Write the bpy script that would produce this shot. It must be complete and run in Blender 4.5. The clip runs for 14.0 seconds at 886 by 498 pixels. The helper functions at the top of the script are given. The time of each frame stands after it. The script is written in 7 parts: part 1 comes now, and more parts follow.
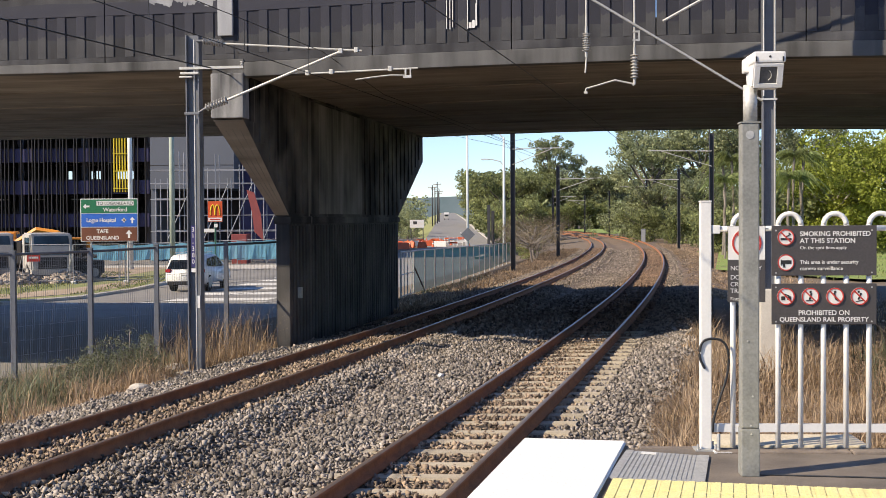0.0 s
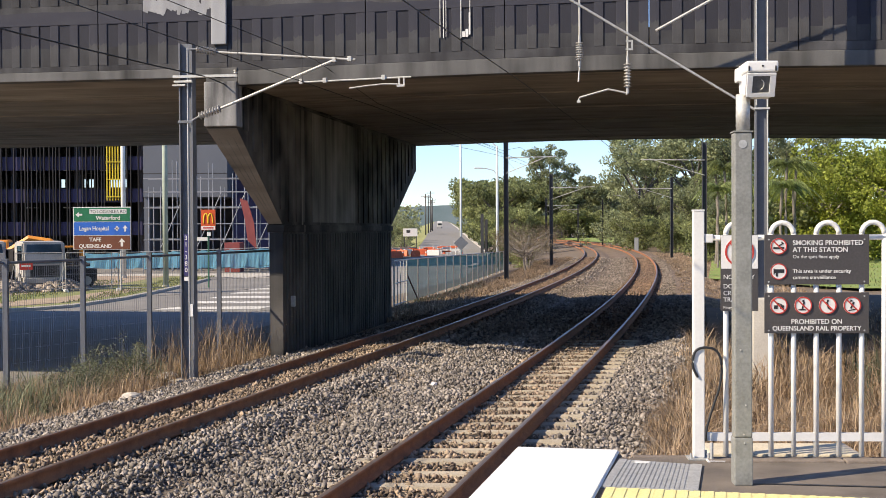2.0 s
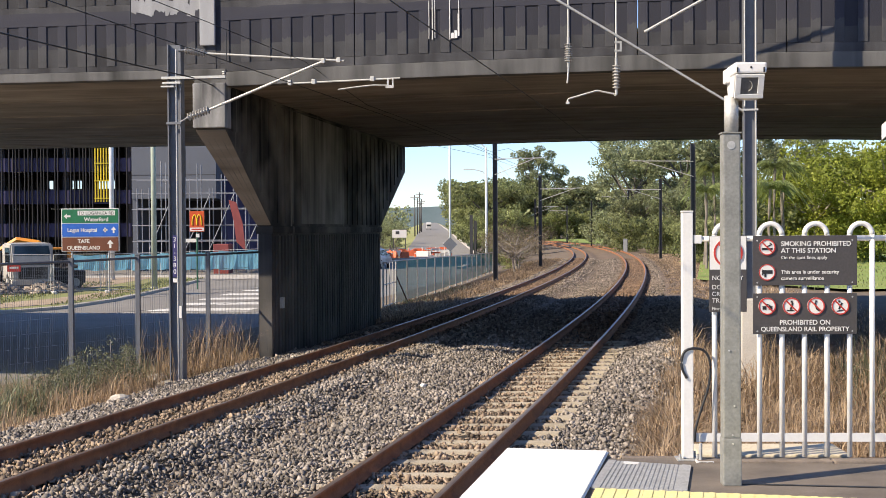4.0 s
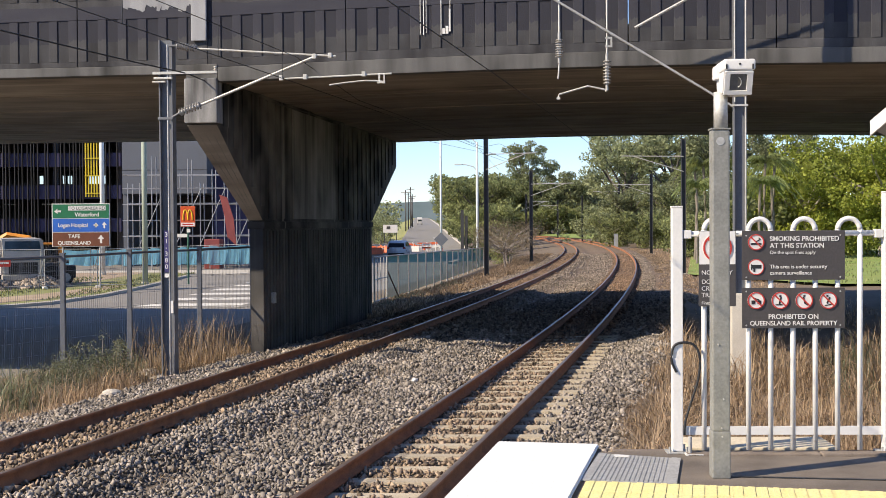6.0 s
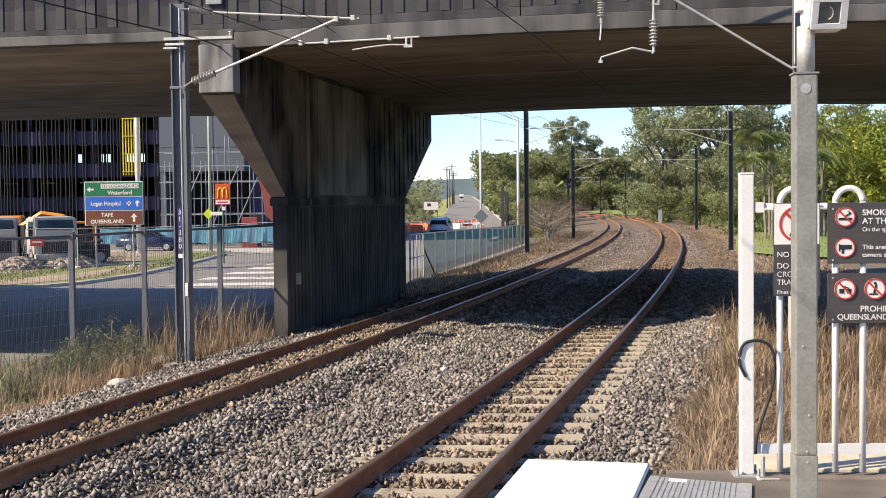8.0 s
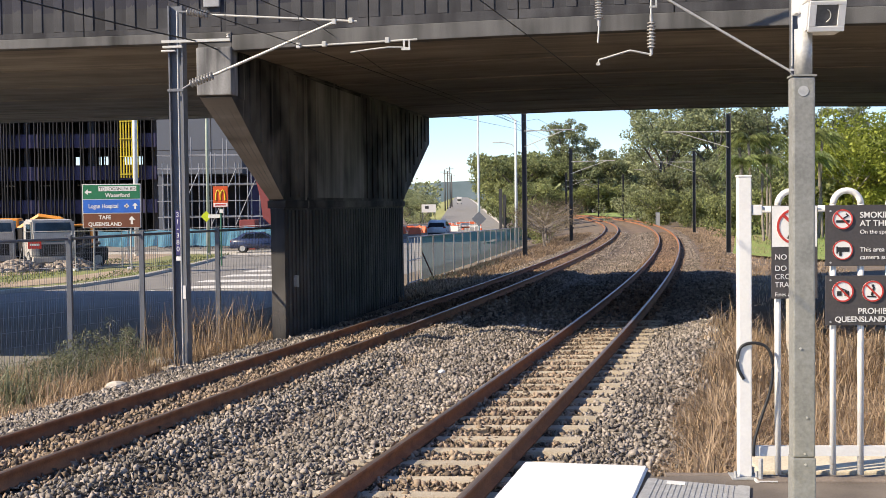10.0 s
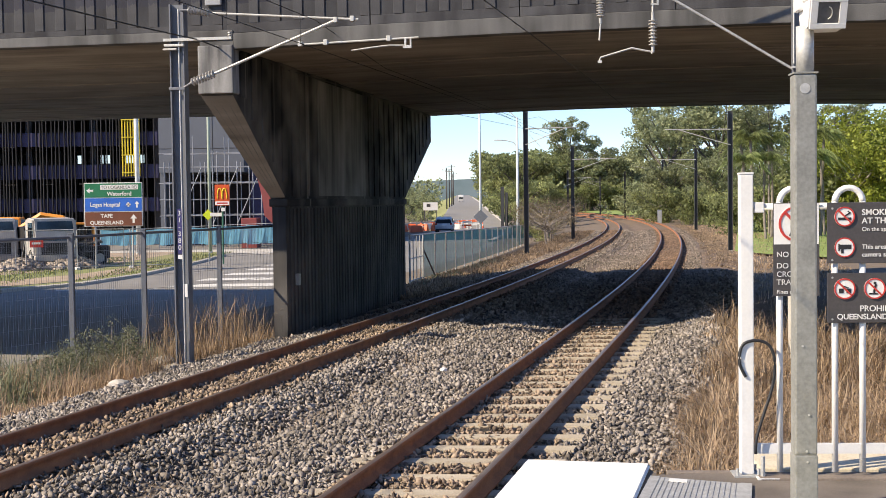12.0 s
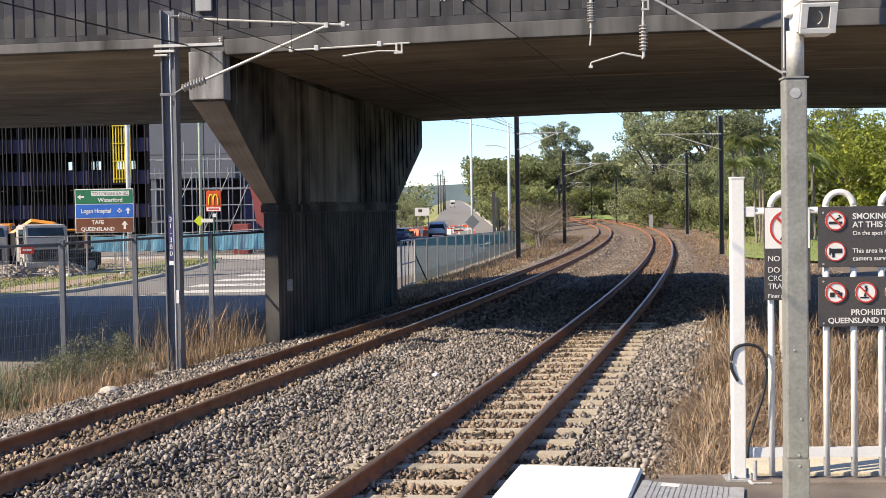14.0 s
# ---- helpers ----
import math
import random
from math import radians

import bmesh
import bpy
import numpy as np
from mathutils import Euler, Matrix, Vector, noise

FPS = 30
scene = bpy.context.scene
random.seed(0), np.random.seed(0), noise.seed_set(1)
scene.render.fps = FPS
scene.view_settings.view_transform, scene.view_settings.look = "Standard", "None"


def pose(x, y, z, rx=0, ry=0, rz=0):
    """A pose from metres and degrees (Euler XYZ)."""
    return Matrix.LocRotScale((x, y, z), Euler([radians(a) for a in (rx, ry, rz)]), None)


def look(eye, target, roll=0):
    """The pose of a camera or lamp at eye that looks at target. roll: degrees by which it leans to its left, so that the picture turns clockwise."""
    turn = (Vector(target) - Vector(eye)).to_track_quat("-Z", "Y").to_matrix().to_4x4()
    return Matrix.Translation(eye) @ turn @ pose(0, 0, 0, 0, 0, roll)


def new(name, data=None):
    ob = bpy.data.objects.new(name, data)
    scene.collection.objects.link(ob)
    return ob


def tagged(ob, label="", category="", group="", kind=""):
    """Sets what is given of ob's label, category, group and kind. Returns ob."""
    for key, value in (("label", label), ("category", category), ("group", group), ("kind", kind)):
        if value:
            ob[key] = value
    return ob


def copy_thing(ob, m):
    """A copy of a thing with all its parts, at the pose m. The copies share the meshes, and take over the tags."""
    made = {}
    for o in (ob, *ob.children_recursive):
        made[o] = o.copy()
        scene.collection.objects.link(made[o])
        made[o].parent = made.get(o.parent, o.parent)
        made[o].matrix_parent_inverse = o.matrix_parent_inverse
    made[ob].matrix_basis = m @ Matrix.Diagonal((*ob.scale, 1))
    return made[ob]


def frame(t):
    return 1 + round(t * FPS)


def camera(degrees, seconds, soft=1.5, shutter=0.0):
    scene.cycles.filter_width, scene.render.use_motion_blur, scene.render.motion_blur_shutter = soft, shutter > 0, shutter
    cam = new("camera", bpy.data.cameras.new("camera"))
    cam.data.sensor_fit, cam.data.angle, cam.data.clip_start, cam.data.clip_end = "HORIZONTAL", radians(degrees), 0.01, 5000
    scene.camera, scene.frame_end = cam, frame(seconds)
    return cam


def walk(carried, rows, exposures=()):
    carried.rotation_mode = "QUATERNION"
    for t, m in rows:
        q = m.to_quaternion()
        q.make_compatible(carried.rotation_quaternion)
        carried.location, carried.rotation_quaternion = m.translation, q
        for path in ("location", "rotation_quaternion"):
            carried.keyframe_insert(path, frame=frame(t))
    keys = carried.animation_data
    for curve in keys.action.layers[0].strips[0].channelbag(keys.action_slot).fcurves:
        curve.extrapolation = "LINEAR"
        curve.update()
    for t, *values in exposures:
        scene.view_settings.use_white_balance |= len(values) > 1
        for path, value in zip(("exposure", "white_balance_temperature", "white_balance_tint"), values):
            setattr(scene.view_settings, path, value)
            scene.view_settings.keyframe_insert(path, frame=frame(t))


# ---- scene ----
# The camera stands on the platform's end; it draws back a little and then closes in.
cam = camera(39.0, 14.0, soft=0.85)
PATH = [
    (0.0, pose(-0.115, -1.074, 2.352, 88.672, 0.337, -0.162)),
    (0.5, pose(-0.115, -1.074, 2.352, 88.751, 0.285, -0.345)),
    (1.0, pose(-0.115, -1.074, 2.352, 88.877, 0.286, -0.399)),
    (1.5, pose(-0.115, -1.074, 2.352, 89.009, 0.288, -0.476)),
    (2.0, pose(-0.115, -1.074, 2.352, 89.067, 0.280, -0.470)),
    (2.5, pose(-0.115, -1.074, 2.352, 89.255, 0.192, -0.476)),
    (3.0, pose(-0.115, -1.074, 2.352, 89.404, 0.334, -0.495)),
    (3.5, pose(-0.115, -1.074, 2.352, 89.264, 0.275, -0.847)),
    (4.0, pose(-0.115, -1.074, 2.352, 89.123, 0.331, -0.968)),
    (4.2, pose(-0.115, -1.074, 2.352, 89.181, 0.331, -1.121)),
    (6.3, pose(-0.128, -1.177, 2.354, 88.723, 0.342, -1.386)),
    (6.5, pose(-0.187, -1.668, 2.362, 88.410, 0.331, -1.240)),
    (6.9, pose(-0.172, -1.541, 2.360, 88.208, 0.293, -0.954)),
    (7.0, pose(-0.135, -1.237, 2.355, 88.105, 0.337, -0.746)),
    (7.1, pose(-0.066, -0.668, 2.345, 87.995, 0.437, -0.339)),
    (7.3, pose(0.067, 0.427, 2.326, 87.876, 0.593, 0.404)),
    (7.5, pose(0.073, 0.472, 2.325, 87.853, 0.608, 0.483)),
    (8.0, pose(0.073, 0.472, 2.325, 87.861, 0.617, 0.551)),
    (8.2, pose(0.073, 0.472, 2.325, 87.861, 0.617, 0.551)),
    (10.3, pose(0.073, 0.472, 2.325, 87.983, 0.636, 0.447)),
    (10.5, pose(0.073, 0.472, 2.325, 87.983, 0.636, 0.447)),
    (11.0, pose(0.073, 0.472, 2.325, 88.032, 0.707, 0.621)),
    (11.5, pose(0.073, 0.472, 2.325, 87.996, 0.716, 0.620)),
    (12.0, pose(0.073, 0.472, 2.325, 87.885, 0.727, 0.529)),
    (12.5, pose(0.073, 0.472, 2.325, 87.959, 0.862, 0.354)),
    (13.0, pose(0.073, 0.472, 2.325, 87.994, 0.899, 0.282)),
    (13.5, pose(0.073, 0.472, 2.325, 88.058, 0.949, 0.177)),
    (14.0, pose(0.073, 0.472, 2.325, 88.121, 0.900, 0.144)),
]

walk(cam, PATH, exposures=[(0.0, 0.50, 7250, 12), (1.5, 0.53, 7250, 12), (3.0, 0.62, 7250, 12), (4.2, 0.63, 7250, 12), (6.3, 0.52, 7250, 12), (7.0, 0.52, 7250, 12), (7.8, 0.65, 7250, 12), (14.0, 0.65, 7250, 12)])

# ---- light: clear winter noon, sun from the north (the left of the view) ----
SUN_EL, SUN_AZ = 35.0, 24.0          # height, and the turn of the light's way from +x towards +y
world = bpy.data.worlds.new("world")
scene.world = world
world.use_nodes = True
wn = world.node_tree
sky = wn.nodes.new("ShaderNodeTexSky")
sky.sky_type, sky.sun_disc = "NISHITA", False
sky.sun_elevation, sky.sun_rotation = radians(SUN_EL), radians(-90 - SUN_AZ)
sky.air_density, sky.dust_density, sky.ozone_density = 0.85, 0.0, 2.5
clear = wn.nodes.new("ShaderNodeMix")           # a crisp, bluer winter sky
clear.data_type, clear.blend_type = "RGBA", "MULTIPLY"
clear.inputs["Factor"].default_value = 1.0
clear.inputs["B"].default_value = (0.83, 0.965, 1.24, 1)
wn.links.new(sky.outputs[0], clear.inputs["A"])
wn.links.new(clear.outputs["Result"], wn.nodes["Background"].inputs[0])
wn.nodes["Background"].inputs[1].default_value = 0.115
sun_data = bpy.data.lights.new("sun", "SUN")
sun_data.energy, sun_data.angle, sun_data.color = 5.0, radians(0.53), (1.0, 0.91, 0.75)
sun = new("sun", sun_data)
sun_way = Vector((math.cos(radians(SUN_EL)) * math.cos(radians(SUN_AZ)), math.cos(radians(SUN_EL)) * math.sin(radians(SUN_AZ)), -math.sin(radians(SUN_EL))))
sun.matrix_basis = look(Vector((-60, 0, 60)), Vector((-60, 0, 60)) + sun_way)


# ---- materials ----
def mat(name, base, other=None, scale=6.0, rough=0.8, bump=0.0, metal=0.0, fine=60.0, island=0.0, thing=0.0, streak=None, spec=0.5, soft_edge=0.25, grain=0.35):
    """A surface of two colours mixed by noise at two scales, with fine relief; island and thing vary its brightness piece by piece.
    streak: (colour, how much, stretch) of dark run-off lines down an upright face."""
    m = bpy.data.materials.new(name)
    m.use_nodes = True
    t = m.node_tree
    b = t.nodes["Principled BSDF"]
    b.inputs["Roughness"].default_value, b.inputs["Metallic"].default_value = rough, metal
    b.inputs["Specular IOR Level"].default_value = spec
    other = other or tuple(c * 0.75 for c in base)
    co = t.nodes.new("ShaderNodeTexCoord")

    def noisy(sc, det, vec=None):
        n = t.nodes.new("ShaderNodeTexNoise")
        n.inputs["Scale"].default_value, n.inputs["Detail"].default_value = sc, det
        t.links.new(vec or co.outputs["Object"], n.inputs["Vector"])
        return n.outputs["Fac"]

    def ramp(fac, lo, hi):
        r = t.nodes.new("ShaderNodeMapRange")
        r.inputs["From Min"].default_value, r.inputs["From Max"].default_value = lo, hi
        t.links.new(fac, r.inputs["Value"])
        return r.outputs["Result"]

    def mix(fac, a, c, how="MIX"):
        x = t.nodes.new("ShaderNodeMix")
        x.data_type, x.blend_type = "RGBA", how
        for s, v in ((x.inputs["Factor"], fac), (x.inputs["A"], a), (x.inputs["B"], c)):
            if isinstance(v, (tuple, list)):
                s.default_value = (*v, 1)
            elif isinstance(v, (int, float)):
                s.default_value = v
            else:
                t.links.new(v, s)
        return x.outputs["Result"]

    colour = mix(ramp(noisy(scale, 4), 0.35, 0.65), base, other)
    small = noisy(fine, 3)
    colour = mix(grain, colour, mix(ramp(small, 0.3, 0.7), tuple(c * 0.6 for c in base), tuple(min(1, c * 1.3) for c in base)))
    if streak:
        mp = t.nodes.new("ShaderNodeMapping")
        mp.inputs["Scale"].default_value = streak[2]
        t.links.new(co.outputs["Object"], mp.inputs["Vector"])
        colour = mix(mix(1.0, ramp(noisy(1.0, 3, mp.outputs[0]), 0.75 - streak[1] * 0.5 - soft_edge, 0.75 - streak[1] * 0.5 + soft_edge), ramp(noisy(0.7, 2), 0.2, 0.6), "MULTIPLY"), colour, streak[0])
    for amount, node, out in ((island, "ShaderNodeNewGeometry", "Random Per Island"), (thing, "ShaderNodeObjectInfo", "Random")):
        if amount:
            r = t.nodes.new("ShaderNodeMapRange")
            r.inputs["To Min"].default_value, r.inputs["To Max"].default_value = 1 - amount, 1 + amount
            t.links.new(t.nodes.new(node).outputs[out], r.inputs["Value"])
            colour = mix(1.0, colour, r.outputs["Result"], "MULTIPLY")
    t.links.new(colour, b.inputs["Base Color"])
    if bump:
        bp = t.nodes.new("ShaderNodeBump")
        bp.inputs["Strength"].default_value, bp.inputs["Distance"].default_value = min(1, bump), 0.02
        t.links.new(small, bp.inputs["Height"])
        t.links.new(bp.outputs["Normal"], b.inputs["Normal"])
    return m


def leaf_mat(name, base, other, spread=0.45):
    """Foliage: two greens by leaf and by clump, with light through the leaves."""
    m = mat(name, base, other, 0.35, 0.55, 0, 0, 3.0, island=spread, thing=0.22, spec=0.3)
    t = m.node_tree
    b = t.nodes["Principled BSDF"]
    tr = t.nodes.new("ShaderNodeBsdfTranslucent")
    ms = t.nodes.new("ShaderNodeMixShader")
    ms.inputs["Fac"].default_value = 0.42
    t.links.new(b.inputs["Base Color"].links[0].from_socket, tr.inputs["Color"])
    t.links.new(b.outputs[0], ms.inputs[1])
    t.links.new(tr.outputs[0], ms.inputs[2])
    t.links.new(ms.outputs[0], t.nodes["Material Output"].inputs["Surface"])
    return m


def screen_mat(name, base, cover):
    """Woven screen cloth: part of the light goes straight through."""
    m = mat(name, base, None, 3, 0.85, 0)
    t = m.node_tree
    tp = t.nodes.new("ShaderNodeBsdfTransparent")
    ms = t.nodes.new("ShaderNodeMixShader")
    ms.inputs["Fac"].default_value = cover
    t.links.new(tp.outputs[0], ms.inputs[1])
    t.links.new(t.nodes["Principled BSDF"].outputs[0], ms.inputs[2])
    t.links.new(ms.outputs[0], t.nodes["Material Output"].inputs["Surface"])
    return m


